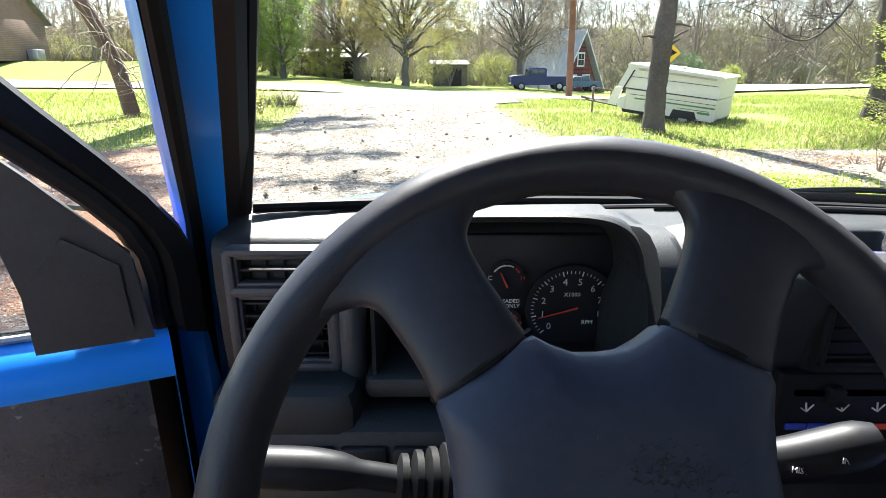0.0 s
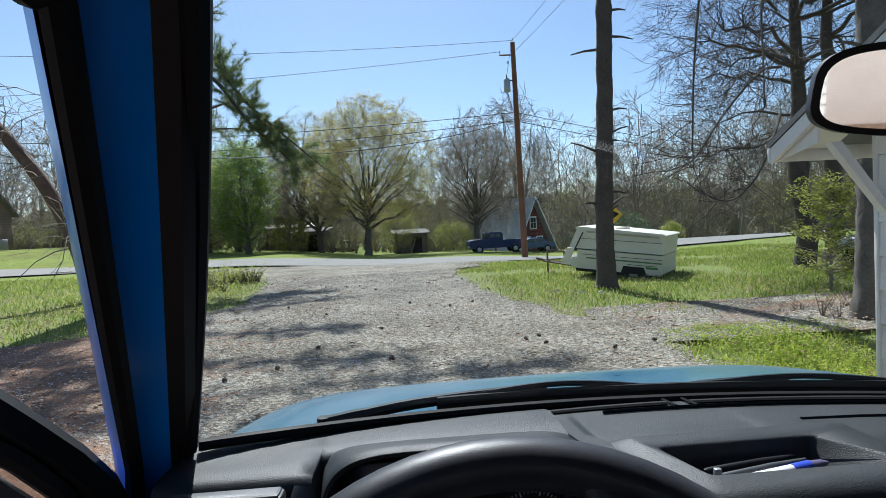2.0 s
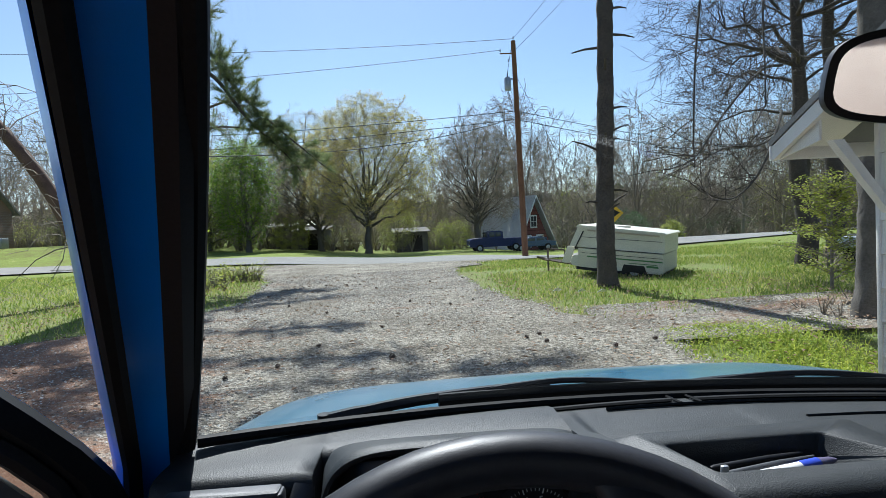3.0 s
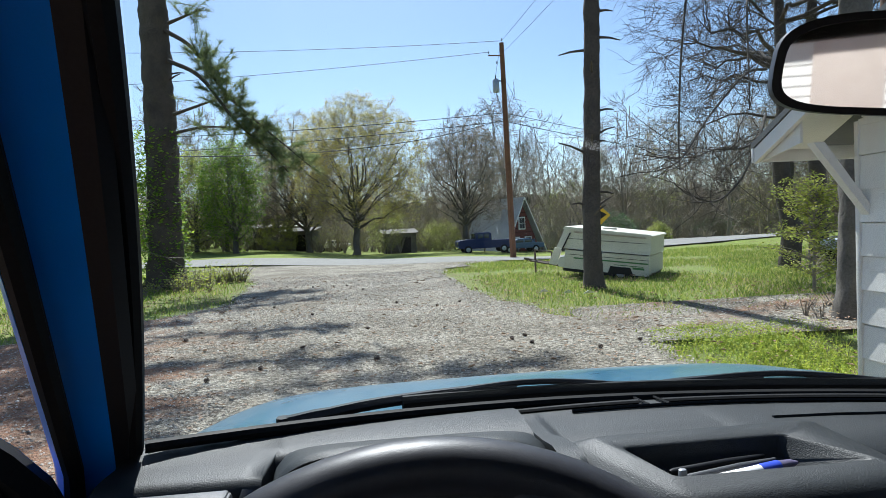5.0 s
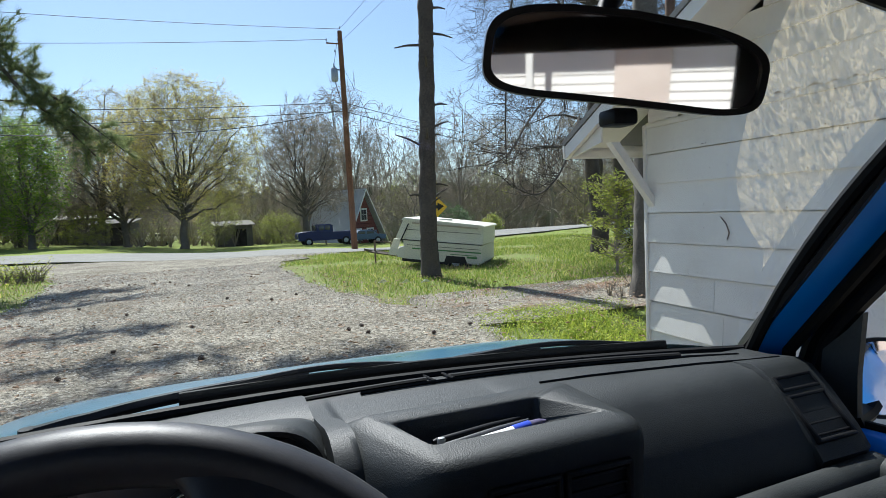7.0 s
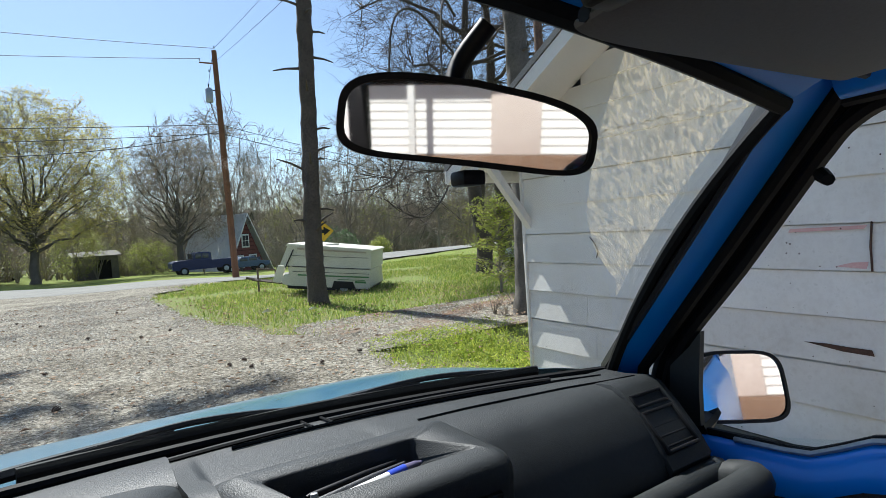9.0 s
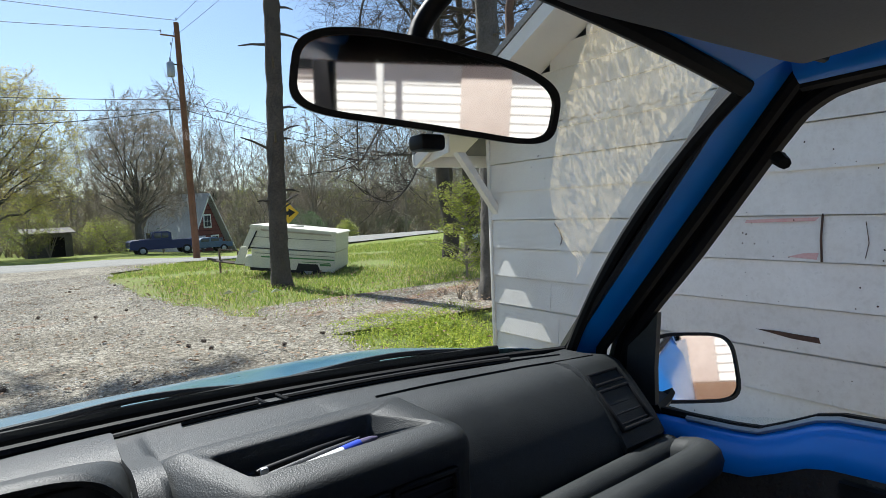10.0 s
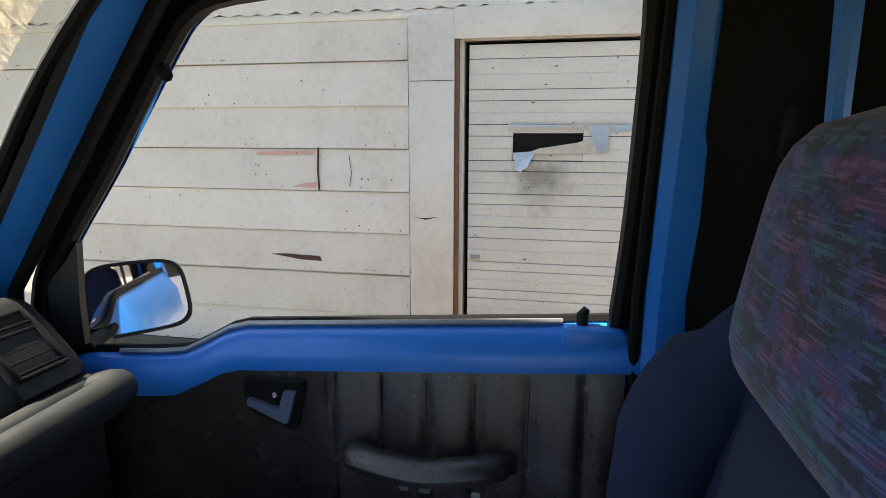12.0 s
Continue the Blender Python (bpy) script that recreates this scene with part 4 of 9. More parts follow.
# ---------------- instruments ----------------
HX = -0.284
hood = Mesh()
rows = []
for y, top, w, base in ((1.020, 1.050, 0.140, 1.043), (0.995, 1.060, 0.152, 1.040), (0.960, 1.077, 0.157, 1.03), (0.920, 1.091, 0.159, 1.00), (0.888, 1.1000, 0.1600, 0.90), (0.875, 1.1020, 0.1605, 0.88), (0.868, 1.099, 0.159, 0.88), (0.869, 1.094, 0.155, 0.885), (0.885, 1.088, 0.152, 0.885), (0.958, 1.078, 0.150, 0.885)):
    row = []
    for k in range(41):
        a = math.pi * k / 40
        c, s_ = math.cos(a), math.sin(a)
        row.append((HX - w * math.copysign(abs(c) ** 0.40, c), y, base + (top - base) * abs(s_) ** 0.30))
    rows.append(row)
hood.grid(rows)
binnacle = hood.make("instrument_hood", DASH, dash, "rounded dark instrument hood", angle=60)
m = Mesh()
m.box((HX, 0.972, 0.965), (0.31, 0.02, 0.17), 0.004)
m.make("instrument_panel", DIAL, dash, "black instrument panel")
m = Mesh()
m.box((HX, 0.91, 0.885), (0.34, 0.10, 0.03), 0.010)
m.make("instrument_surround", DASH, dash, "dark instrument surround")
known = set(bpy.data.objects)
DY = 0.8185                              # plane of the dials


def dial(cx, cz, r, a0, a1, ticks, major, labels, size, name, label):
    d = Mesh().prism([(r * 1.12 * math.cos(2 * math.pi * k / 40), r * 1.12 * math.sin(2 * math.pi * k / 40)) for k in range(40)], 0.003, Matrix.Translation((cx, DY + 0.001, cz)) @ Matrix.Rotation(radians(90), 4, "X")).make(name, DIAL, dash, label)
    m = Mesh()
    for k in range(ticks + 1):
        a = radians(lerp(a0, a1, k / ticks))
        big = k % major == 0
        r0 = r * (0.88 if big else 0.93)
        m.tube([(cx + r0 * math.cos(a), DY - 0.002, cz + r0 * math.sin(a)), (cx + r * math.cos(a), DY - 0.002, cz + r * math.sin(a))], 0.0007 if big else 0.0004, 4)
    m.make("tick_marks", MARK, d, "white tick marks")
    for i, s_ in enumerate(labels):
        a = radians(lerp(a0, a1, i / max(1, len(labels) - 1)))
        strokes(s_, size, Matrix.Translation((cx + r * 0.72 * math.cos(a), DY - 0.002, cz + r * 0.72 * math.sin(a))) @ Matrix.Rotation(radians(90), 4, "X"), "dial_number", MARK, d)
    return d


def needle(d, cx, cz, r, a):
    a = radians(a)
    Mesh().tube([(cx - 0.15 * r * math.cos(a), DY - 0.005, cz - 0.15 * r * math.sin(a)), (cx + 0.85 * r * math.cos(a), DY - 0.005, cz + 0.85 * r * math.sin(a))], [0.0012, 0.0005], 5).make("needle", RED, d, "thin red needle")


TX, TZ = -0.222, 1.012
tach = dial(TX, TZ, 0.043, 222, -12, 40, 5, list("012345678"), 0.0105, "tachometer", "black rev counter with white numbers")
needle(tach, TX, TZ, 0.043, 196)
face = lambda x, z: Matrix.Translation((x, DY - 0.002, z)) @ Matrix.Rotation(radians(90), 4, "X")
strokes("X1000", 0.0065, face(TX, TZ + 0.016), "dial_lettering", MARK, tach)
strokes("RPM", 0.0065, face(TX + 0.018, TZ - 0.016), "dial_lettering", MARK, tach)
Mesh().tube([(TX + 0.0425 * math.cos(radians(a)), DY - 0.002, TZ + 0.0425 * math.sin(radians(a))) for a in range(-12, 40, 6)], 0.0012, 4).make("red_zone", RED, tach, "red zone of the rev counter")
speed = dial(-0.372, TZ, 0.043, 222, -42, 44, 4, ["0", "15", "25", "35", "45", "55", "65", "75", "85", "95"], 0.0085, "speedometer", "black speedometer with white numbers")
needle(speed, -0.372, TZ, 0.043, 222)
for gx, gz, letters, na in ((-0.292, 1.046, "CH", 115), (-0.292, 0.993, "EF", 150)):
    g = Mesh().prism([(0.019 * math.cos(2 * math.pi * k / 30), 0.019 * math.sin(2 * math.pi * k / 30)) for k in range(30)], 0.003, Matrix.Translation((gx, DY + 0.001, gz)) @ Matrix.Rotation(radians(90), 4, "X")).make("small_gauge", DIAL, dash, "small black gauge with a white arc")
    Mesh().tube([(gx + 0.015 * math.cos(radians(a)), DY - 0.002, gz + 0.015 * math.sin(radians(a))) for a in range(60, 150, 8)], 0.0009, 4).make("arc", MARK, g, "white arc")
    Mesh().tube([(gx + 0.015 * math.cos(radians(a)), DY - 0.002, gz + 0.015 * math.sin(radians(a))) for a in range(28, 60, 8)], 0.0009, 4).make("arc", RED, g, "red arc")
    strokes(letters[0], 0.007, face(gx - 0.017, gz + 0.001), "dial_lettering", MARK, g)
    strokes(letters[1], 0.007, face(gx + 0.017, gz + 0.001), "dial_lettering", RED, g)
    needle(g, gx, gz - 0.006, 0.018, na)
strokes("UNLEADED\nFUEL ONLY", 0.0058, face(-0.292, 1.018), "dial_lettering", MARK, dash, "small white lettering")

# the dials sit deep in the binnacle, at full size
GAUGE_CENTRE = Vector((-0.359, 0.272, 1.263))
deep = Matrix.Translation(GAUGE_CENTRE) @ Matrix.Scale(1.248, 4) @ Matrix.Translation(-GAUGE_CENTRE)
for ob in set(bpy.data.objects) - known:
    if ob.type == "MESH":
        ob.data.transform(deep)

# ---------------- steering wheel ----------------
WC, WR, WT = Vector((-0.2845, 0.4766, 1.055)), 0.1913, radians(27.3)
WU, WRt = Vector((0, math.sin(WT), math.cos(WT))), Vector((1, 0, 0))
WN = WU.cross(WRt).normalized()
if WN.y > 0:
    WN = -WN                            # towards the driver
wheel = thing("steering_wheel", WC, "worn black four-spoke steering wheel with a dark blue-grey hub pad", "steering wheel")
P2 = lambda a, b, c=0.0: WC + WRt * a + WU * b + WN * c
rings = []
for k in range(72):
    a = 2 * math.pi * k / 72
    o = WRt * math.cos(a) + WU * math.sin(a)
    rings.append([WC + o * (WR - 0.0145 + 0.0145 * math.cos(t)) + WN * (0.0175 * math.sin(t)) for t in (2 * math.pi * j / 14 for j in range(14))])
m = Mesh()
m.grid(rings + [rings[0]], True)
m.make("rim", WHEEL_MAT, wheel, "worn black rim, shiny on top", smooth=True)


TURN = radians(4.5)                     # the wheel stands a little to the left of straight
PT_ = lambda a, b, c=0.0: P2(0.004 + a * math.cos(TURN) - b * math.sin(TURN), 0.005 + a * math.sin(TURN) + b * math.cos(TURN), c)


def spoke(inner, outer, sx, bulge, lift0=0.015, lift1=0.004):
    """A broad moulded spoke between two edge curves that flare into the rim."""
    e1, e2 = bez([(x * sx, y, 0) for x, y in inner], 4), bez([(x * sx, y, 0) for x, y in outer], 4)
    n = len(e1) - 1
    rows = []
    for k in range(n + 1):
        t = k / n
        lift, th = lerp(lift0, lift1, smooth01(0.0, 0.9, t)), lerp(0.011, 0.0105, t)
        ring = []
        for j in range(22):
            g = 2 * math.pi * j / 22
            f = 0.5 + 0.5 * math.copysign(abs(math.cos(g)) ** 0.75, math.cos(g))
            p = e1[k].lerp(e2[k], f)
            p = p * (1 + 0.05 * t * t)
            p = p + p.normalized() * bulge * t * t * 4 * f * (1 - f)
            crest = 0.0015 * math.sin(math.pi * f) * (1 - t)
            ring.append(PT_(p.x, p.y, lift + crest + th * math.copysign(abs(math.sin(g)) ** 0.5, math.sin(g))))
        rows.append(ring)
    return Mesh().loft(rows)


for sx in (1, -1):
    spoke([(0.031, 0.086), (0.040, 0.102), (0.050, 0.121), (0.054, 0.134), (0.049, 0.144), (0.036, 0.157)], [(0.077, 0.060), (0.0835, 0.076), (0.092, 0.091), (0.101, 0.103), (0.113, 0.103), (0.130, 0.094)], sx, 0.016).make("spoke", WHEEL_MAT, wheel, "broad black moulded spoke", smooth=True)
    spoke([(0.030, -0.090), (0.040, -0.100), (0.050, -0.113), (0.054, -0.126), (0.049, -0.138), (0.036, -0.154)], [(0.074, -0.055), (0.080, -0.066), (0.090, -0.080), (0.100, -0.092), (0.112, -0.096), (0.130, -0.090)], sx, 0.016).make("spoke", WHEEL_MAT, wheel, "broad black moulded spoke", smooth=True)
    Mesh().tube([PT_(sx * lerp(0.030, 0.0775, k / 6), lerp(0.0885, 0.0612, k / 6), 0.0265 - 0.009 * abs(k / 3 - 1) ** 2) for k in range(7)], 0.0022, 6).make("pad_joint", RUBBER_SHADE, wheel, "dark joint between pad and spoke")
# hub pad: scooped top edge, raised shoulders, softly dished face
half = [(0.0, 0.0770), (0.012, 0.0778), (0.022, 0.0822), (0.030, 0.0872), (0.036, 0.0858), (0.055, 0.0752), (0.0755, 0.0625), (0.0765, 0.058), (0.0735, 0.045), (0.0715, 0.024), (0.0725, 0.0), (0.076, -0.028), (0.0745, -0.052), (0.055, -0.072), (0.032, -0.090), (0.0, -0.094)]
outline = half + [(-x, y) for x, y in half[-2:0:-1]]
rows = []
for sc, c, k in ((0.99, 0.004, 0), (1.0, 0.017, 0), (0.995, 0.0225, 0), (0.975, 0.0265, 0), (0.93, 0.0305, 0.12), (0.87, 0.0338, 0.28), (0.81, 0.0360, 0.45), (0.77, 0.0368, 0.58), (0.72, 0.0372, 0.70), (0.55, 0.0372, 0.85), (0.35, 0.0370, 0.9), (0.15, 0.0369, 1.0)):
    ring = []
    for x, y in outline:
        a = math.atan2(y + 0.005, x)
        ex, ey = 0.072 * math.cos(a), 0.078 * math.sin(a) - 0.005
        ring.append(PT_(lerp(x, ex, k) * sc, (lerp(y, ey, k) + 0.005) * sc - 0.005, c))
    rows.append(ring)
Mesh().loft(rows).make("hub_pad", HUB_MAT, wheel, "scuffed dark hub pad", angle=70)
m = Mesh()
RS = random.Random(31)
for k in range(150):
    a, b = RS.gauss(0.024, 0.012), RS.gauss(0.026, 0.0055)
    b -= (a - 0.024) * 0.25
    q = 0.0378
    da, db = RS.uniform(-0.004, 0.004), RS.uniform(-0.002, 0.002)
    m.tube([PT_(a, b, q), PT_(a + da * 0.5, b + db + 0.0006, q), PT_(a + da, b + db, q)], 0.00028, 3)
tagged(m.make("scuff", DASH_LITE, wheel, "pale scuff marks"), kind="stuff")
m = Mesh()
m.tube([P2(0, -0.01, 0.0), WC + Vector((0, 0.14, -0.09)), WC + Vector((0, 0.34, -0.19))], [0.04, 0.045, 0.05], 16)
m.make("steering_column", BLACK, wheel, "black steering column shroud")


sr = bez([(-0.20, 0.620, 0.966), (-0.150, 0.612, 0.977), (-0.100, 0.604, 0.992), (-0.054, 0.597, 1.012)], 5)
t_ = thing("control_stalk", sr[0], "black wiper stalk with white wash symbols", "control stalk", "steering column stalks")
lev = Mesh().tube(sr, [0.009] * 5 + [0.012, 0.014, 0.0155, 0.016, 0.016, 0.0165, 0.017, 0.017, 0.017, 0.016, 0.012], 14).make("lever", BLACK, t_)
for txt, f in (("PULL", 7), ("MIST", 9), ("INT", 12)):
    q = sr[f]
    strokes(txt, 0.006, Matrix.Translation(q + Vector((0, -0.0163, 0.0035))) @ Matrix.Rotation(radians(10), 4, "Y") @ Matrix.Rotation(radians(72), 4, "X"), "stalk_lettering", MARK, t_)
sl = bez([(-0.385, 0.610, 0.966), (-0.42, 0.604, 0.978), (-0.455, 0.60, 0.986), (-0.505, 0.595, 0.992)], 5)
t_ = thing("control_stalk", sl[0], "smooth black indicator stalk with a ribbed rubber boot", "control stalk", "steering column stalks")
Mesh().tube(sl, [0.010] * 6 + [0.012, 0.0135, 0.014, 0.0145, 0.015, 0.015, 0.015, 0.015, 0.0145, 0.012], 14).make("lever", BLACK, t_)
for k in range(4):
    x = -0.352 - 0.0105 * k
    Mesh().tube([(x, 0.612, 0.966), (x - 0.002, 0.612, 0.966), (x - 0.007, 0.611, 0.967), (x - 0.009, 0.611, 0.967)], [0.018 - 0.002 * k, 0.026 - 0.0025 * k, 0.026 - 0.0025 * k, 0.018 - 0.002 * k], 14).make("boot_ring", RUBBER_SHADE, t_, "black rubber boot ring")

# pens in the tray
def pen(a, b, r, material, label, cap=None):
    t = thing("pen", a, label, "pen", "pens in the tray")
    A, B = Vector(a), Vector(b)
    Mesh().tube([A, A.lerp(B, 0.04), A.lerp(B, 0.62)], [r * 0.7, r, r], 10).make("barrel", material, t)
    if cap:
        Mesh().tube([A.lerp(B, 0.62), A.lerp(B, 0.80)], [r * 1.1, r * 1.1], 10).make("cap", cap, t, "blue pen cap")
        Mesh().tube([A.lerp(B, 0.80), A.lerp(B, 0.93), B], [r, r * 0.75, r * 0.25], 10).make("tip", surf("pen_tip", (0.10, 0.09, 0.16), (0.15, 0.13, 0.2), 0.4), t, "dark pen tip")
    else:
        Mesh().tube([A.lerp(B, 0.62), B], [r, r * 0.5], 10).make("tip", material, t)


zt = ZT - td + 0.005
pen((-0.012, 0.800, zt + 0.007), (0.116, 0.829, zt + 0.007), 0.0060, WHITE_PL, "white ballpoint pen with a blue cap in the tray", BLUE_MARK)
pen((-0.020, 0.815, zt + 0.006), (0.10, 0.842, zt + 0.006), 0.0042, DASH_LITE, "grey ballpoint pen in the tray")
pen((-0.022, 0.832, zt + 0.006), (0.095, 0.853, zt + 0.006), 0.0042, BLACK, "black ballpoint pen in the tray")
t_ = thing("pen_clip", (-0.02, 0.80, zt), "small silver pen clip standing in the tray", "clip")
Mesh().box((-0.022, 0.805, zt + 0.012), (0.008, 0.006, 0.02), 0.002).make("clip", STEEL, t_)

# ---------------- rear-view mirror ----------------
mirror = thing("rear_view_mirror", (0.07, 0.66, 1.42), "black rear-view mirror on a stalk above the windscreen", "rear-view mirror")
mc = Vector((0.064, 0.612, 1.412))
face_n = (Vector((-0.28, 0.27, 1.32)) - mc).normalized().lerp(Vector((0.09, -1.0, -0.045)), 0.5).normalized()
mx_ax = Vector((0, 0, 1)).cross(face_n).normalized()
if mx_ax.x < 0:
    mx_ax = -mx_ax
mz_ax = face_n.cross(mx_ax).normalized()
if mz_ax.z < 0:
    mz_ax = -mz_ax
roll = radians(-9)
mx_ax, mz_ax = mx_ax * math.cos(roll) + mz_ax * math.sin(roll), mz_ax * math.cos(roll) - mx_ax * math.sin(roll)


def mirror_ring(w, h, d):
    pts = []
    for k in range(48):
        a = 2 * math.pi * k / 48
        c, s_ = math.cos(a), math.sin(a)
        x = w * math.copysign(abs(c) ** 0.42, c)
        z = h * math.copysign(abs(s_) ** 0.55, s_) * (1 - 0.10 * (x / w if x > 0 else 0))
        pts.append(mc + mx_ax * x + mz_ax * (z + 0.006 * (1 - (x / w) ** 2)) + face_n * d)
    return pts


Mesh().loft([mirror_ring(0.065, 0.016, -0.034), mirror_ring(0.094, 0.026, -0.022), mirror_ring(0.104, 0.0325, -0.006), mirror_ring(0.104, 0.0325, 0.004), mirror_ring(0.0985, 0.0278, 0.0045), mirror_ring(0.0985, 0.0278, 0.0015)]).make("housing", BLACK, mirror, "black plastic housing", angle=60)
Mesh().add(mirror_ring(0.0985, 0.0278, 0.002), [tuple(range(48))]).make("mirror_glass", MIRROR, mirror, "dusty mirror glass", smooth=False)
Mesh().tube(bez([mc - face_n * 0.03, mc + Vector((0.0, 0.025, 0.025)), mc + Vector((0.012, 0.03, 0.06)), mc + Vector((0.03, 0.01, 0.09))], 5), 0.0085, 10).make("stalk", BLACK, mirror)
Mesh().box(mc - mz_ax * 0.036 + face_n * 0.002, (0.022, 0.02, 0.012), 0.003).make("dip_tab", BLACK, mirror, "black dip tab")

# sun visors
for s in (1, -1):
    t_ = thing("sun_visor", (0.30 * s, 0.52, 1.48), "grey vinyl sun visor folded up against the roof", "sun visor", "sun visors")
    m = Mesh()
    rows = []
    for y, zc, th in ((0.545, 1.478, 0.010), (0.50, 1.484, 0.014), (0.44, 1.490, 0.014), (0.385, 1.492, 0.009)):
        row = []
        for k in range(28):
            a = 2 * math.pi * k / 28
            c, q = math.cos(a), math.sin(a)
            row.append(flip((0.325 + 0.215 * math.copysign(abs(c) ** 0.3, c), y, zc + th * math.copysign(abs(q) ** 0.8, q)), s))
        rows.append(row)
    m.loft(rows).make("pad", VISOR, t_)
    Mesh().box(flip((0.10, 0.50, 1.485), s), (0.03, 0.035, 0.02), 0.006).make("clip", BLACK, t_, "black visor clip")
    Mesh().tube([flip((0.11, 0.535, 1.482), s), flip((0.55, 0.535, 1.478), s)], 0.006, 8).make("rod", BLACK, t_)


# ---------------- doors ----------------
def sill_z(y):
    """Height of the door's painted waist: low before the mirror, stepping up."""
    return 1.040 - 0.075 * (y - 0.08) - 0.045 * smooth01(0.57, 0.70, y)


def build_door(name, label, M, s, seat_side):
    """A front door in the right-hand door's coordinates, moved by M."""
    d = thing(name, (0, 0, 0), label, "car door", kind="structure")
    d.matrix_basis = Matrix()
    T = lambda p: M @ flip(p, s)
    ys = [0.93, 0.88, 0.80, 0.72, 0.68, 0.64, 0.60, 0.57, 0.50, 0.40, 0.25, 0.10, 0.0]
    m = Mesh()                          # painted waist rail, outer skin
    rows = []
    for y in ys:
        z = sill_z(y)
        rows.append([T(p) for p in ((0.715, y, z + 0.002), (0.702, y, z + 0.004), (0.690, y, z - 0.002), (0.679, y, z - 0.012), (0.670, y, z - 0.026), (0.664, y, z - 0.044), (0.667, y, z - 0.054))])
    m.grid(rows)
    m.make("waist_rail", PAINT, d, "bright blue painted waist rail", angle=60)
    m = Mesh()
    m.grid([[T(p) for p in ((0.722, y, sill_z(y)), (0.755, y, sill_z(y) - 0.06), (0.775, y, 0.8), (0.765, y, 0.45))] for y in ys])
    m.grid([[T(p) for p in ((0.665, 0.93, z), (0.77, 0.93, z))] for z in (0.45, 0.7, sill_z(0.93))])
    m.make("outer_skin", PAINT, d, "blue painted door skin")
    m = Mesh()                          # window channel, rubber lips
    m.tube([T((0.716, y, sill_z(y) + 0.006)) for y in ys], 0.008, 6)
    m.make("window_lip", RUBBER_SHADE, d, "black rubber window lip")
    Mesh().tube([T((0.701, y, sill_z(y) + 0.008)) for y in ys[2:-1]], 0.0045, 6).make("bright_lip", STEEL, d, "dull bright strip along the window")
    frame_pts = [(0.700, 0.925, sill_z(0.9)), (0.697, 0.905, 1.07), (0.667, 0.755, 1.245), (0.642, 0.625, 1.40), (0.634, 0.580, 1.443), (0.628, 0.51, 1.464), (0.62, 0.30, 1.472), (0.62, 0.05, 1.475), (0.622, 0.022, 1.46), (0.66, 0.022, 1.22), (0.70, 0.030, 1.04)]
    sm = bez(frame_pts[:4], 4)[:-1] + bez(frame_pts[3:], 4)
    m = Mesh()
    m.tube([T(p) for p in sm], 0.013, 8)
    m.make("window_frame", BLACK, d, "black window frame")
    out = [Vector((0, p.y - 0.38, p.z - 1.20)).normalized() for p in sm]
    m = Mesh()
    m.grid([[T(p + Vector((0.006, 0, 0))), T(p + o * 0.028 + Vector((-0.008, 0, 0))), T(p + o * (0.049 if s > 0 else 0.056) + Vector((0.004, 0, 0))), T(p + o * (0.051 if s > 0 else 0.058) + Vector((0.03, 0, 0)))] for p, o in zip(sm, out)])
    m.make("frame_trim", RUBBER_SHADE, d, "black rubber-lined door frame")
    m = Mesh()
    m.grid([[T(p + Vector((0.03, 0, 0))), T(p + o * 0.03 + Vector((0.036, 0, 0))), T(p + o * 0.058 + Vector((0.031, 0, 0)))] for p, o in zip(sm, out)])
    m.make("outer_frame", PAINT, d, "blue outer window frame")
    # triangle panel before the glass
    m = Mesh()
    PM = M @ Matrix(((0, 0, s, 0.690 * s), (1, 0, 0, 0), (0, 1, 0, 0), (0, 0, 0, 1)))
    m.prism([(0.915, 0.955), (0.800, 0.962), (0.800, 1.03), (0.77, 1.215), (0.83, 1.15), (0.905, 1.06)] if s < 0 else [(0.915, 0.955), (0.850, 0.962), (0.850, 1.03), (0.842, 1.13), (0.865, 1.10), (0.905, 1.06)], 0.012, PM)
    if s < 0:
        m.prism([(0.895, 0.975), (0.815, 0.980), (0.808, 1.045), (0.845, 1.088), (0.868, 1.07), (0.892, 1.05)], 0.020, PM)
    m.make("mirror_patch", DOOR_TRIM, d, "black triangular mirror panel")
    # glass wound down into the door, its top edge just showing
    gl = Mesh()
    gl.grid([[T((0.7085, y, sill_z(y) - 0.02)), T((0.7085, y, sill_z(y) + 0.006))] for y in (0.84, 0.6, 0.4, 0.2, 0.04)])
    g = gl.make("door_glass", GLASS, d, "edge of the wound-down window glass", smooth=False)
    g.visible_shadow = False
    # inner panel: padded vinyl with upright pleats
    m = Mesh()
    rows = []
    for i in range(161):
        y = lerp(0.90, 0.02, i / 160)
        z1 = sill_z(y) - 0.050
        pl = 0.0
        if y < 0.43:
            ph = ((0.423 - y) / 0.0712) % 1.0
            pl = 0.011 * (1 - abs(2 * ph - 1) ** 5) * (1 + 0.35 * math.sin(31 * y)) + 0.006
        rows.append([T((0.668 - pl * smooth01(0, 0.06, z1 - z) * smooth01(0.55, 0.66, z) - 0.006 * math.sin(9 * y) * smooth01(0.9, 0.8, z), y, z)) for z in [lerp(z1, 0.42, k / 16) for k in range(17)]])
    m.grid(rows)
    m.make("door_card", VINYL, d, "black pleated vinyl door card", angle=60)
    for k in range(6):
        y = 0.423 - 0.0712 * k
        Mesh().tube([T((x - 0.004, y + 0.006 * math.sin(5 * z + k), z)) for x, z in ((0.666, 0.962), (0.664, 0.94), (0.662, 0.9), (0.662, 0.8), (0.662, 0.7), (0.664, 0.6))], 0.0020, 6).make("pleat_seam", VINYL, d, "raised seam between pleats")
    bz = Mesh()
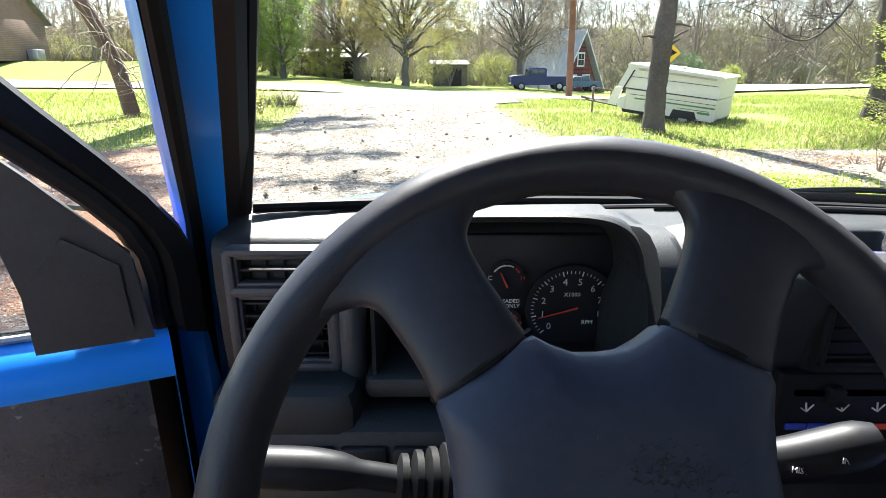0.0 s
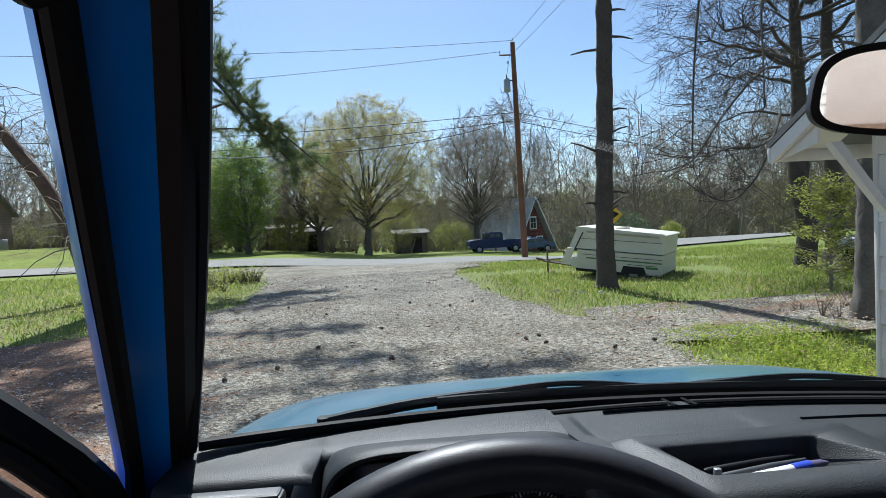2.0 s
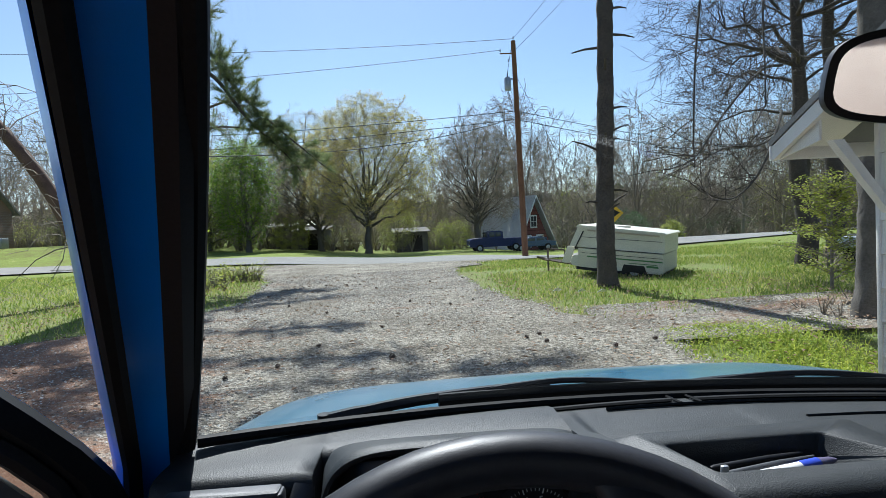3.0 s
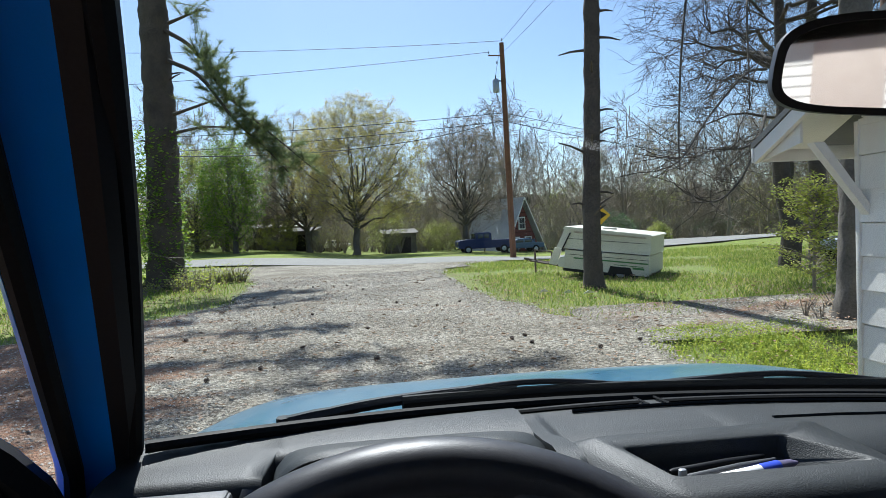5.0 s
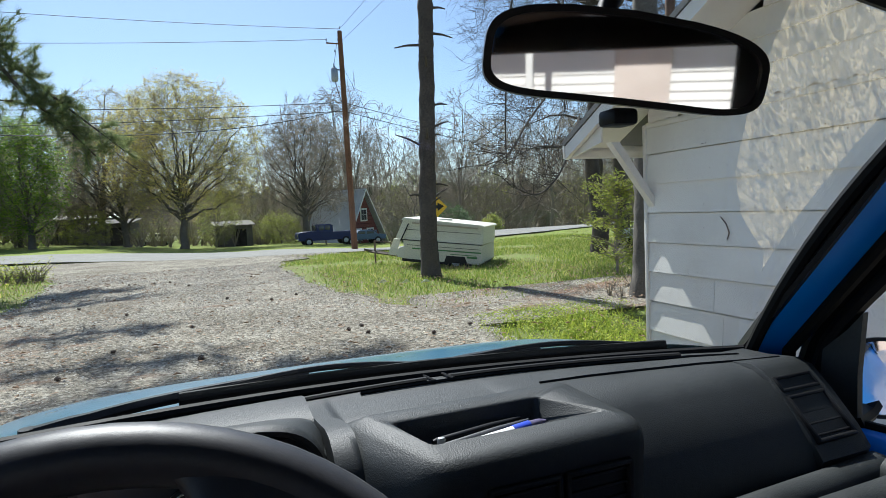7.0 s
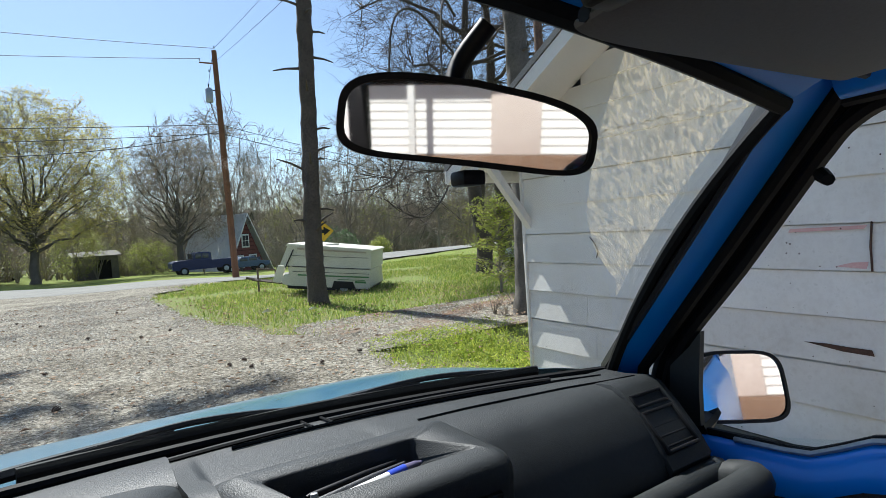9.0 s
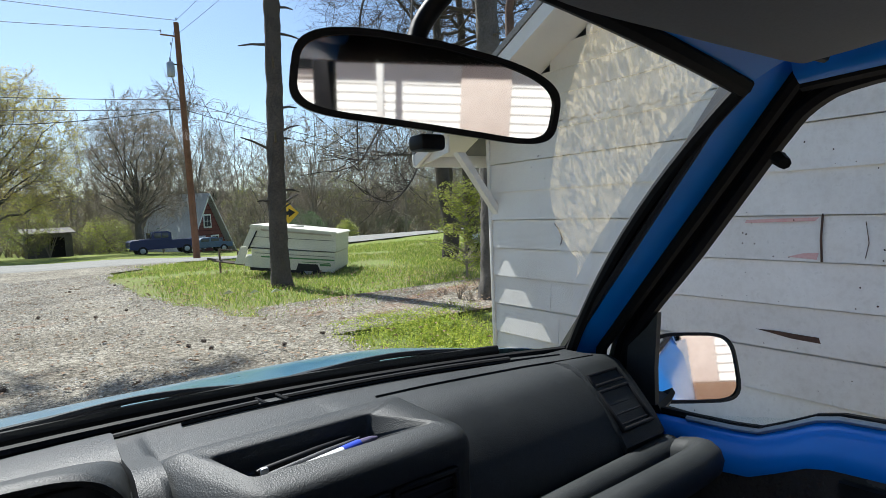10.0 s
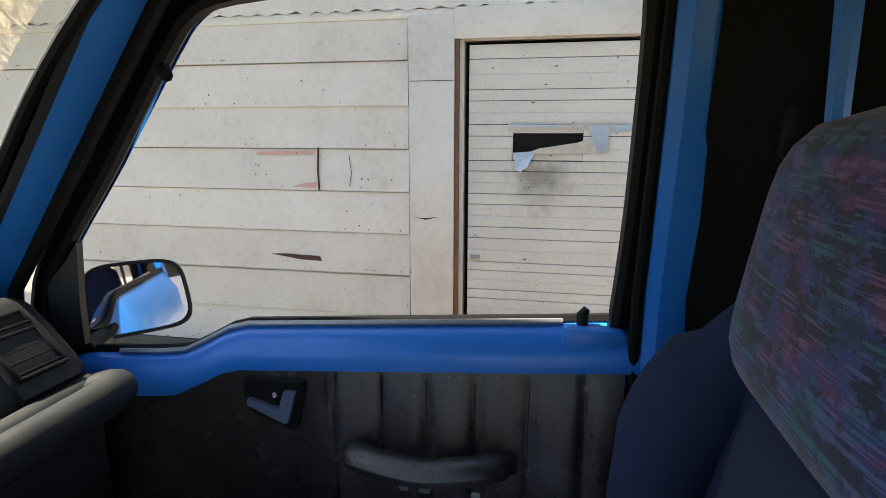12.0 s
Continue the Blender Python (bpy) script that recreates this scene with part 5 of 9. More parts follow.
    S = M @ Matrix(((0, 0, s, 0.660 * s), (1, 0, 0, 0), (0, 1, 0, 0), (0, 0, 0, 1)))
    bz.prism([(0.553, 0.895), (0.556, 0.942), (0.463, 0.945), (0.460, 0.939), (0.475, 0.872), (0.483, 0.869)], 0.012, S)
    b = bz.make("handle_bezel", BLACK, d, "black handle recess")
    S2 = M @ Matrix(((0, 0, s, 0.652 * s), (1, 0, 0, 0), (0, 1, 0, 0), (0, 0, 0, 1)))
    Mesh().prism([(0.548, 0.906), (0.546, 0.916), (0.498, 0.904), (0.489, 0.932), (0.471, 0.932), (0.485, 0.884), (0.490, 0.882)], 0.012, S2).make("door_handle", surf("slate_plastic", (0.10, 0.14, 0.22), (0.14, 0.18, 0.27), 0.4), b, "slate grey inner door handle")
    Mesh().tube([S2 @ Vector((0.506, 0.920, 0)), S2 @ Vector((0.506, 0.926, 0))], 0.003, 6).make("lock_mark", MARK, b)
    ar = Mesh()
    ar.tube([T(p) for p in bez([(0.655, 0.385, 0.848), (0.630, 0.365, 0.852), (0.612, 0.28, 0.852), (0.618, 0.20, 0.862), (0.650, 0.165, 0.858)], 6)], [0.018] * 3 + [0.024] * 19 + [0.020] * 3, 10, flat=0.8)
    ar.make("armrest", VINYL, d, "black padded armrest")
    Mesh().box((0, 0, 0), (0.006, 0.12, 0.012), 0.003, M @ Matrix.Translation((0.652 * s, 0.26, 0.800))).make("trim_strip", STEEL, d, "bright trim strip")
    Mesh().tube([T((0.695, 0.075, sill_z(0.075) - 0.005)), T((0.695, 0.075, sill_z(0.075) + 0.02)), T((0.695, 0.070, sill_z(0.075) + 0.028))], [0.008, 0.008, 0.005], 10).make("lock_pin", BLACK, d, "black lock button")
    Mesh().box((0, 0, 0), (0.03, 0.085, 0.034), 0.01, M @ Matrix.Translation((0.688 * s, 0.06, sill_z(0.06) - 0.012))).make("lock_plinth", PAINT, d, "raised blue lock plinth")
    Mesh().tube([T((0.62, 0.615, 1.375)), T((0.605, 0.60, 1.366))], [0.010, 0.008], 8).make("belt_bumper", RUBBER_SHADE, d, "small black rubber bumper")
    # wing mirror
    wm = Mesh()
    c, nrm = Vector((0.825, 0.865, 1.0)), Vector((-0.505, -0.855, 0.118)).normalized()
    ax = Vector((0, 0, 1)).cross(nrm).normalized()
    if ax.x < 0:
        ax = -ax
    up = nrm.cross(ax).normalized()
    if up.z < 0:
        up = -up

    def ring(w, h, dep):
        out = []
        for k in range(32):
            a = 2 * math.pi * k / 32
            cc, ss = math.cos(a), math.sin(a)
            x, z = w * math.copysign(abs(cc) ** 0.45, cc), h * math.copysign(abs(ss) ** 0.5, ss)
            x -= 0.10 * z * (1 if x > 0 else -0.6)
            out.append(T(c + ax * x + up * (z - 0.05 * x) + nrm * dep))
        return out

    sh = wm.loft([ring(0.06, 0.045, -0.055), ring(0.086, 0.062, -0.035), ring(0.092, 0.068, 0.0), ring(0.092, 0.068, 0.008), ring(0.086, 0.062, 0.009), ring(0.086, 0.062, 0.004)]).make("wing_mirror", BLACK, d, "black wing mirror", angle=60)
    Mesh().add(ring(0.0855, 0.0615, 0.0055), [tuple(range(32))]).make("mirror_glass", MIRROR, sh, "mirror glass", smooth=False)
    Mesh().tube([T((0.70, 0.87, 0.945)), T((0.77, 0.89, 0.945)), T(c - nrm * 0.03)], [0.018, 0.016, 0.012], 8).make("mirror_foot", BLACK, sh)
    return d


build_door("door_1", "closed blue passenger door with a black pleated vinyl card", Matrix(), 1, True)
hinge = Vector((-0.735, 0.90, 0))
build_door("door_2", "open blue driver's door with a black card", Matrix.Translation(hinge) @ Matrix.Rotation(radians(-60), 4, "Z") @ Matrix.Translation(-hinge), -1, False)
m = Mesh()
m.box((-0.738, 0.940, 0.965), (0.026, 0.03, 0.07), 0.012).tube([(-0.744, 0.922, 0.965), (-0.746, 0.910, 0.965)], 0.008, 8)
m.make("door_hinge", PAINT, car_body, "blue painted door hinge")
for s in (-1, 1):
    m = Mesh()
    m.box(flip((0.690, 0.990, 0.70), s), (0.06, 0.07, 0.60), 0.012)
    m.make("hinge_pillar", PAINT, car_body, "scuffed blue hinge pillar")
    m = Mesh()
    m.box(flip((0.722, 0.945, 0.70), s), (0.05, 0.05, 0.62), 0.01)
    m.make("hinge_gap", RUBBER_SHADE, car_body, "black rubber along the hinge pillar")

# ---------------- seats ----------------
m_, n_, l_, b_ = shade("patterned_seat_cloth")
v_ = coords(n_)
mp = n_.new("ShaderNodeMapping")
mp.inputs["Scale"].default_value = (14, 14, 22)
l_.new(v_, mp.inputs[0])
a1, a2, a4 = (noise_tex(n_, l_, k, 4, mp.outputs[0], 0.7) for k in (1.0, 1.7, 2.6))
mp2 = n_.new("ShaderNodeMapping")
mp2.inputs["Scale"].default_value = (9, 9, 330)
l_.new(v_, mp2.inputs[0])
a3 = noise_tex(n_, l_, 1.0, 2, mp2.outputs[0])
c1 = ramp(n_, l_, a1.outputs["Fac"], [(0.38, (0.02, 0.05, 0.10)), (0.45, (0.035, 0.07, 0.22)), (0.52, (0.07, 0.05, 0.17)), (0.58, (0.16, 0.045, 0.12)), (0.66, (0.12, 0.06, 0.16))])
blot = ramp(n_, l_, a2.outputs["Fac"], [(0.50, (0, 0, 0)), (0.515, (0.85, 0.85, 0.85))])
cc = mix(n_, l_, blot.outputs[0], c1.outputs[0], (0.012, 0.018, 0.035))
where = ramp(n_, l_, a4.outputs["Fac"], [(0.47, (0, 0, 0)), (0.52, (1, 1, 1))])
lines = ramp(n_, l_, a3.outputs["Fac"], [(0.50, (0, 0, 0)), (0.54, (0.8, 0.8, 0.8))])
tint = ramp(n_, l_, a1.outputs["Fac"], [(0.42, (0.04, 0.19, 0.21)), (0.48, (0.11, 0.15, 0.36)), (0.56, (0.28, 0.13, 0.27))])
cc = mix(n_, l_, mix(n_, l_, 1.0, where.outputs[0], lines.outputs[0], "MULTIPLY"), cc, tint.outputs[0])
l_.new(cc, b_.inputs["Base Color"])
b_.inputs["Roughness"].default_value, b_.inputs["Sheen Weight"].default_value = 0.95, 0.3
bn = n_.new("ShaderNodeBump")
bn.inputs["Strength"].default_value, bn.inputs["Distance"].default_value = 0.4, 0.001
l_.new(noise_tex(n_, l_, 900, 2, v_).outputs["Fac"], bn.inputs["Height"]), l_.new(bn.outputs[0], b_.inputs["Normal"])
CLOTH = m_
CLOTH_SLATE = surf("slate_seat_cloth", (0.026, 0.034, 0.060), (0.042, 0.052, 0.084), 0.95, 0, 6, 600, 0.4, 900, 0.2)
CLOTH_PLAIN = surf("navy_seat_cloth", (0.018, 0.026, 0.066), (0.032, 0.042, 0.092), 0.95, 0, 5, 500, 0.4, 800, 0.2)


def build_seat(cx, lean):
    t = thing("car_seat", (cx, 0.0, 0.45), "high-backed navy cloth car seat with a purple patterned headrest", "car seat", "front seats")
    base, up, back = Vector((cx, -0.015, 0.80)), Vector((0, -math.sin(radians(lean)), math.cos(radians(lean)))), Vector((0, -math.cos(radians(lean)), -math.sin(radians(lean))))

    def slab(h0, h1, wf, d0, d1, sq=0.5):
        rows = []
        for k in range(15):
            f = k / 14
            h = lerp(h0, h1, f)
            e = (1 - (2 * f - 1) ** 6) ** 0.5
            row = []
            for j in range(30):
                a = 2 * math.pi * j / 30
                c, s_ = math.cos(a), math.sin(a)
                x = wf(f) * math.copysign(abs(c) ** sq, c)
                dd = lerp(d0, d1, 0.5 + 0.5 * math.copysign(abs(s_) ** 0.7, s_) * max(0.12, e))
                row.append(base + up * h + back * dd + Vector((x, 0, 0)))
            rows.append(row)
        return Mesh().loft(rows)

    slab(-0.1, 0.37, lambda f: 0.235 - 0.05 * smooth01(0.5, 1.0, f), 0.0, 0.12).make("backrest", CLOTH_PLAIN, t, "navy cloth backrest", smooth=True)
    slab(0.285, 0.522, lambda f: (0.165 - 0.02 * f) * (1 - max(0, (f - 0.62) / 0.38) ** 3 * 0.45), -0.035, 0.075, 0.55).make("head_restraint", CLOTH, t, "patterned cloth head restraint", smooth=True)
    slab(-0.08, 0.295, lambda f: 0.125, -0.012, 0.06, 0.4).make("back_panel", CLOTH_SLATE, t, "dark navy centre panel", smooth=True)
    slab(-0.1, 0.20, lambda f: 0.115 * (1 - 0.5 * f), -0.02, 0.05, 0.6).make("pattern_panel", CLOTH, t, "patterned cloth insert", smooth=True)
    for sx in (-1, 1):
        Mesh().tube(bez([base + up * -0.08 + back * 0.0 + Vector((0.19 * sx, 0, 0)), base + up * 0.15 + back * -0.025 + Vector((0.205 * sx, 0, 0)), base + up * 0.26 + back * 0.0 + Vector((0.185 * sx, 0, 0)), base + up * 0.36 + back * 0.05 + Vector((0.14 * sx, 0, 0))], 5), [0.055] * 6 + [0.06] * 5 + [0.045] * 5, 12).make("bolster", CLOTH_PLAIN, t, "navy side bolster", smooth=True)
    Mesh().box((cx, 0.28, 0.72), (0.48, 0.50, 0.16), 0.06).make("cushion", CLOTH_PLAIN, t, "navy seat cushion")
    Mesh().box((cx, 0.25, 0.55), (0.4, 0.45, 0.18), 0.02).make("seat_base", BLACK, t)
    return t


build_seat(0.335, 8)
# belt on the post behind the passenger door
belt = thing("seat_belt", (0.6, -0.14, 1.35), "black seat belt hanging from its anchor on the post", "seat belt")
Mesh().box((0.575, -0.12, 1.30), (0.03, 0.05, 0.06), 0.01).make("anchor", BLACK, belt)
Mesh().grid([[Vector((0.57, -0.10 - 0.03 * k, 1.31)), Vector((0.58, -0.12 - 0.03 * k, 1.0)), Vector((0.60, -0.13 - 0.03 * k, 0.6))] for k in range(2)]).grid([[Vector((0.567, -0.10 - 0.03 * k, 1.31)), Vector((0.577, -0.12 - 0.03 * k, 1.0)), Vector((0.597, -0.13 - 0.03 * k, 0.6))] for k in range(2)]).make("webbing", RUBBER_SHADE, belt)
# rear window and rear side glass
m = Mesh()
m.grid([[(x, -1.55, z) for x in (-0.55, 0.55)] for z in (1.0, 1.45)])
g = m.make("rear_glass", GLASS, car_body, "rear window glass", smooth=False)
g.visible_shadow = False

# road wheels
for wx in (-0.60, 0.60):
    for wy in (1.72, -0.95):
        o = 1 if wx > 0 else -1
        c = Vector((wx, wy, 0.335))
        w = Mesh().tube([c - Vector((0.09 * o, 0, 0)), c - Vector((0.075 * o, 0, 0)), c + Vector((0.075 * o, 0, 0)), c + Vector((0.09 * o, 0, 0))], [0.26, 0.325, 0.325, 0.26], 28).make("road_wheel", RUBBER_SHADE, car_body, "black road tyre")
        Mesh().tube([c + Vector((0.09 * o, 0, 0)), c + Vector((0.098 * o, 0, 0))], [0.19, 0.17], 20).make("rim", STEEL, w, "steel rim")

# ================= garage =================
m_, n_, l_, b_ = shade("weathered_white_siding")
v_ = coords(n_)
c1, c2, c3 = noise_tex(n_, l_, 1.4, 5, v_), noise_tex(n_, l_, 24, 5, v_), noise_tex(n_, l_, 90, 3, v_)
base = ramp(n_, l_, mix(n_, l_, 0.4, c1.outputs["Fac"], c2.outputs["Fac"]), [(0.30, (0.60, 0.55, 0.49)), (0.46, (0.71, 0.67, 0.62)), (0.62, (0.79, 0.755, 0.71))])
spot = ramp(n_, l_, c3.outputs["Fac"], [(0.74, (0, 0, 0)), (0.78, (1, 1, 1))])
patch = ramp(n_, l_, c2.outputs["Fac"], [(0.58, (0, 0, 0)), (0.72, (0.4, 0.4, 0.4))])
col = mix(n_, l_, patch.outputs[0], base.outputs[0], (0.46, 0.42, 0.36))
col = mix(n_, l_, spot.outputs[0], col, (0.16, 0.12, 0.09))
info = n_.new("ShaderNodeObjectInfo")
mr = n_.new("ShaderNodeMapRange")
mr.inputs[3].default_value, mr.inputs[4].default_value = 0.93, 1.04
hs = n_.new("ShaderNodeHueSaturation")
l_.new(info.outputs["Random"], mr.inputs[0]), l_.new(mr.outputs[0], hs.inputs["Value"]), l_.new(col, hs.inputs["Color"])
l_.new(hs.outputs[0], b_.inputs["Base Color"])
b_.inputs["Roughness"].default_value = 0.75
bn = n_.new("ShaderNodeBump")
bn.inputs["Strength"].default_value, bn.inputs["Distance"].default_value = 0.35, 0.004
l_.new(mix(n_, l_, 0.5, c1.outputs["Fac"], c2.outputs["Fac"]), bn.inputs["Height"]), l_.new(bn.outputs[0], b_.inputs["Normal"])
SIDING = m_
DOOR_PAINT = surf("weathered_door_paint", (0.56, 0.53, 0.48), (0.74, 0.71, 0.66), 0.7, 0, 2.5, 50, 0.3, 60, 0.4, 0, 0.5, 0.1, 0.04)
n_, l_ = DOOR_PAINT.node_tree.nodes, DOOR_PAINT.node_tree.links   # sooty smudge under the slot
b_ = n_["Principled BSDF"]
dst = n_.new("ShaderNodeVectorMath")
dst.operation, dst.inputs[1].default_value = "DISTANCE", (3.31, 0.20, 1.04)
l_.new(coords(n_), dst.inputs[0])
sm_n = noise_tex(n_, l_, 9, 5, coords(n_), 0.7)
sm_a = n_.new("ShaderNodeMath")
sm_a.operation, sm_a.inputs[1].default_value = "MULTIPLY_ADD", 0.35
l_.new(sm_n.outputs["Fac"], sm_a.inputs[0]), l_.new(dst.outputs["Value"], sm_a.inputs[2])
sm_r = ramp(n_, l_, sm_a.outputs[0], [(0.20, (0.7, 0.7, 0.7)), (0.38, (0, 0, 0))])
old = b_.inputs["Base Color"].links[0].from_socket
l_.new(mix(n_, l_, sm_r.outputs[0], old, (0.16, 0.145, 0.12)), b_.inputs["Base Color"])
RUST = surf("rust_brown_trim", (0.10, 0.045, 0.025), (0.26, 0.13, 0.07), 0.85, 0, 4, 40, 0.3)
ROOFING = surf("grey_asphalt_roofing", (0.10, 0.10, 0.10), (0.20, 0.195, 0.19), 0.9, 0, 3, 60, 0.4)
# near-black, so the shade behind openings is in the colour
DARK = surf("dark_interior", (0.003, 0.003, 0.003), (0.008, 0.007, 0.006), 0.9, spec=0.1)
ROT = surf("rotten_wood", (0.03, 0.02, 0.015), (0.12, 0.06, 0.04), 0.95, 0, 12, 80, 0.6)
PAPER = surf("torn_tape_paper", (0.45, 0.40, 0.33), (0.66, 0.62, 0.56), 0.6, 0, 20, 60, 0.3)
TAPE = surf("foil_tape", (0.45, 0.50, 0.56), (0.62, 0.66, 0.70), 0.35, 0.6, 10, 60, 0.4)
PINK = surf("faded_red_paint", (0.62, 0.30, 0.28), (0.70, 0.48, 0.44), 0.8, 0, 14, 60, 0.2)

GX, GY0, GY1, EAVE, PEAK_Y = 3.30, -2.25, 4.33, 2.0, 1.04
garage = thing("garage", (GX + 2.5, PEAK_Y, -0.15), "white weathered wooden garage with lapped boards and a braced gable", "garage")
# backing wall with the door opening, and the other walls
DY0, DY1, DTOP = -1.75, 0.66, 1.82
m = Mesh()
for ya, yb, za, zb in ((GY0, DY0, -0.25, EAVE), (DY1, GY1, -0.25, EAVE), (DY0, DY1, DTOP, EAVE)):
    Mesh().box((GX + 0.06, (ya + yb) / 2, (za + zb) / 2), (0.10, yb - ya, zb - za)).make("wall_panel", SIDING, garage, "white wall behind the boards")
m.loft([[(x, GY0, EAVE), (x, GY1, EAVE), (x, PEAK_Y, EAVE + (GY1 - PEAK_Y) * 0.5)] for x in (GX + 0.01, GX + 0.11)])
wall = m.make("wall", SIDING, garage, "white gable wall")
for c_, z_ in (((GX + 2.6, GY1 - 0.05, 0.88), (5.0, 0.10, 2.24)), ((GX + 2.6, GY0 + 0.05, 0.88), (5.0, 0.10, 2.24)), ((GX + 5.1, PEAK_Y, 0.88), (0.1, GY1 - GY0 - 0.22, 2.24))):
    Mesh().box(c_, z_).make("wall", SIDING, garage, "plain white side wall")
Mesh().loft([[(x, GY0, EAVE), (x, GY1, EAVE), (x, PEAK_Y, EAVE + (GY1 - PEAK_Y) * 0.5)] for x in (GX + 5.05, GX + 5.15)]).make("gable", SIDING, garage, "white rear gable")
# lapped boards: each leans out at its foot
def lap(y0, y1, z0, h, x=GX, tilt=0.014, th=0.010):
    """One siding board, foot proud of the wall."""
    gap = 0.002
    return Mesh().add([(x - tilt - th, y0 + gap, z0), (x - th * 0.6, y0 + gap, z0 + h), (x - th * 0.6, y1 - gap, z0 + h), (x - tilt - th, y1 - gap, z0), (x, y0 + gap, z0), (x, y1 - gap, z0)],
                      [(0, 1, 2, 3), (0, 3, 5, 4), (0, 4, 1), (3, 2, 5)])


ybp, courses = [], [-0.10, 0.16, 0.43, 0.69, 0.95, 1.21, 1.46, 1.72]
joints = {0: [3.55], 1: [3.52], 2: [3.6], 3: [], 4: [1.57], 5: [], 6: [], 7: []}
for i, z in enumerate(courses):
    edges = [0.985] + joints[i] + [GY1 - 0.0]
    for a, b in zip(edges, edges[1:]):
        lap(a, b, z, 0.253 if z < 1.7 else 0.25).make("siding_board", SIDING, wall, smooth=False)
    for a, b in ((GY0, DY0 - 0.10),):
        lap(a, b, z, 0.253).make("siding_board", SIDING, wall, smooth=False)
# the board with faded red paint, cracked end and rotten gap
Mesh().add([(GX - 0.0215, 1.60, 1.175), (GX - 0.0215, 1.98, 1.165), (GX - 0.021, 1.97, 1.185), (GX - 0.0205, 1.58, 1.195)], [(0, 1, 2, 3)]).make("paint_smear", PINK, wall, "faded red paint smear", smooth=False)
Mesh().add([(GX - 0.0262, 1.59, 0.962), (GX - 0.0258, 1.74, 0.972), (GX - 0.0252, 1.66, 0.995), (GX - 0.0252, 1.58, 1.0)], [(0, 1, 2, 3)]).make("paint_smear", PINK, wall, "faded red paint smear", smooth=False)
Mesh().tube([(GX - 0.026, 1.565, 0.95), (GX - 0.024, 1.57, 1.08), (GX - 0.02, 1.562, 1.215)], 0.006, 5).make("crack", ROT, wall, "dark open board end")
Mesh().tube([(GX - 0.025, 1.365, 0.98), (GX - 0.024, 1.35, 1.06), (GX - 0.02, 1.365, 1.17)], 0.002, 4).make("crack", ROT, wall, "thin crack")
Mesh().add([(GX - 0.022, 1.57, 0.495), (GX - 0.022, 1.72, 0.500), (GX - 0.022, 1.92, 0.530), (GX - 0.022, 1.80, 0.535), (GX - 0.022, 1.70, 0.530), (GX - 0.022, 1.58, 0.528)], [tuple(range(6))]).make("rot_hole", ROT, wall, "ragged rotten hole", smooth=False)
Mesh().tube([(GX - 0.03, 3.46, 1.0), (GX - 0.03, 3.44, 1.05), (GX - 0.03, 3.47, 1.12), (GX - 0.03, 3.52, 1.17)], 0.0045, 5).make("crack", ROT, wall, "curled splinter")
RN = random.Random(8)
m = Mesh()
for k in range(150):                    # nail heads, chips and specks
    y, z = RN.uniform(1.0, 4.2), RN.choice(courses) + RN.choice((0.02, 0.02, RN.uniform(0.03, 0.24), RN.uniform(0.03, 0.24)))
    r = RN.uniform(0.0022, 0.0055)
    m.add([(GX - 0.026, y + r * math.cos(a), z + r * RN.uniform(0.7, 1.4) * math.sin(a)) for a in (0, 1.05, 2.1, 3.14, 4.2, 5.24)], [tuple(range(6))])
tagged(m.make("nail_specks", ROT, wall, "dark nail heads and chips", smooth=False), "dark nail heads and chips in the siding", "", kind="stuff")
m = Mesh()
for k in range(70):
    y, z = RN.uniform(-1.2, 0.62), RN.uniform(0.1, 1.75)
    r = RN.uniform(0.0015, 0.004)
    m.add([(GX + 0.0165, y + r * RN.uniform(1, 4) * math.cos(a), z + r * math.sin(a)) for a in (0, 1.05, 2.1, 3.14, 4.2, 5.24)], [tuple(range(6))])
tagged(m.make("door_specks", ROT, garage, "dark chips in the door's paint", smooth=False), "dark chips in the paint of the door", "", kind="stuff")
m = Mesh()                              # dirt and weeds along the foot, foundation
m.box((GX + 0.0, (GY1 + 0.985) / 2, -0.16), (0.04, GY1 - 0.985, 0.10))
m.make("foundation", surf("dirty_concrete", (0.10, 0.09, 0.07), (0.24, 0.22, 0.18), 0.95, 0, 3, 40, 0.5), wall, "dirty concrete foot")
# corner board, post, door trim
m = Mesh()
m.box((GX - 0.018, 0.845, 0.90), (0.03, 0.27, 2.12), 0.003)
m.make("door_casing", SIDING, garage, "broad white casing board beside the door")
Mesh().add([(GX - 0.0345, 0.715, 1.60), (GX - 0.0345, 0.975, 1.60), (GX - 0.0345, 0.975, 1.596), (GX - 0.0345, 0.715, 1.596)], [(0, 1, 2, 3)]).make("crack", ROT, garage, "thin dark joint", smooth=False)
Mesh().add([(GX - 0.0345, 0.80, 0.805), (GX - 0.0345, 0.90, 0.795), (GX - 0.0345, 0.96, 0.80), (GX - 0.0345, 0.88, 0.785)], [(0, 1, 2, 3)]).make("crack", ROT, garage, "thin dark split", smooth=False)
m = Mesh()
m.box((GX - 0.012, 0.695, 0.83), (0.02, 0.026, 2.0), 0.003)
m.make("jamb", RUST, garage, "rust-brown door jamb")
m = Mesh()
m.box((GX - 0.02, (DY0 + 0.71) / 2, 1.91), (0.03, 0.71 - DY0, 0.17), 0.003)
m.make("lintel", SIDING, garage, "white board above the door")
m = Mesh()
m.box((GX - 0.005, GY1 + 0.01, 0.88), (0.05, 0.04, 2.2), 0.004)
m.make("corner_board", SIDING, garage, "narrow white corner board")
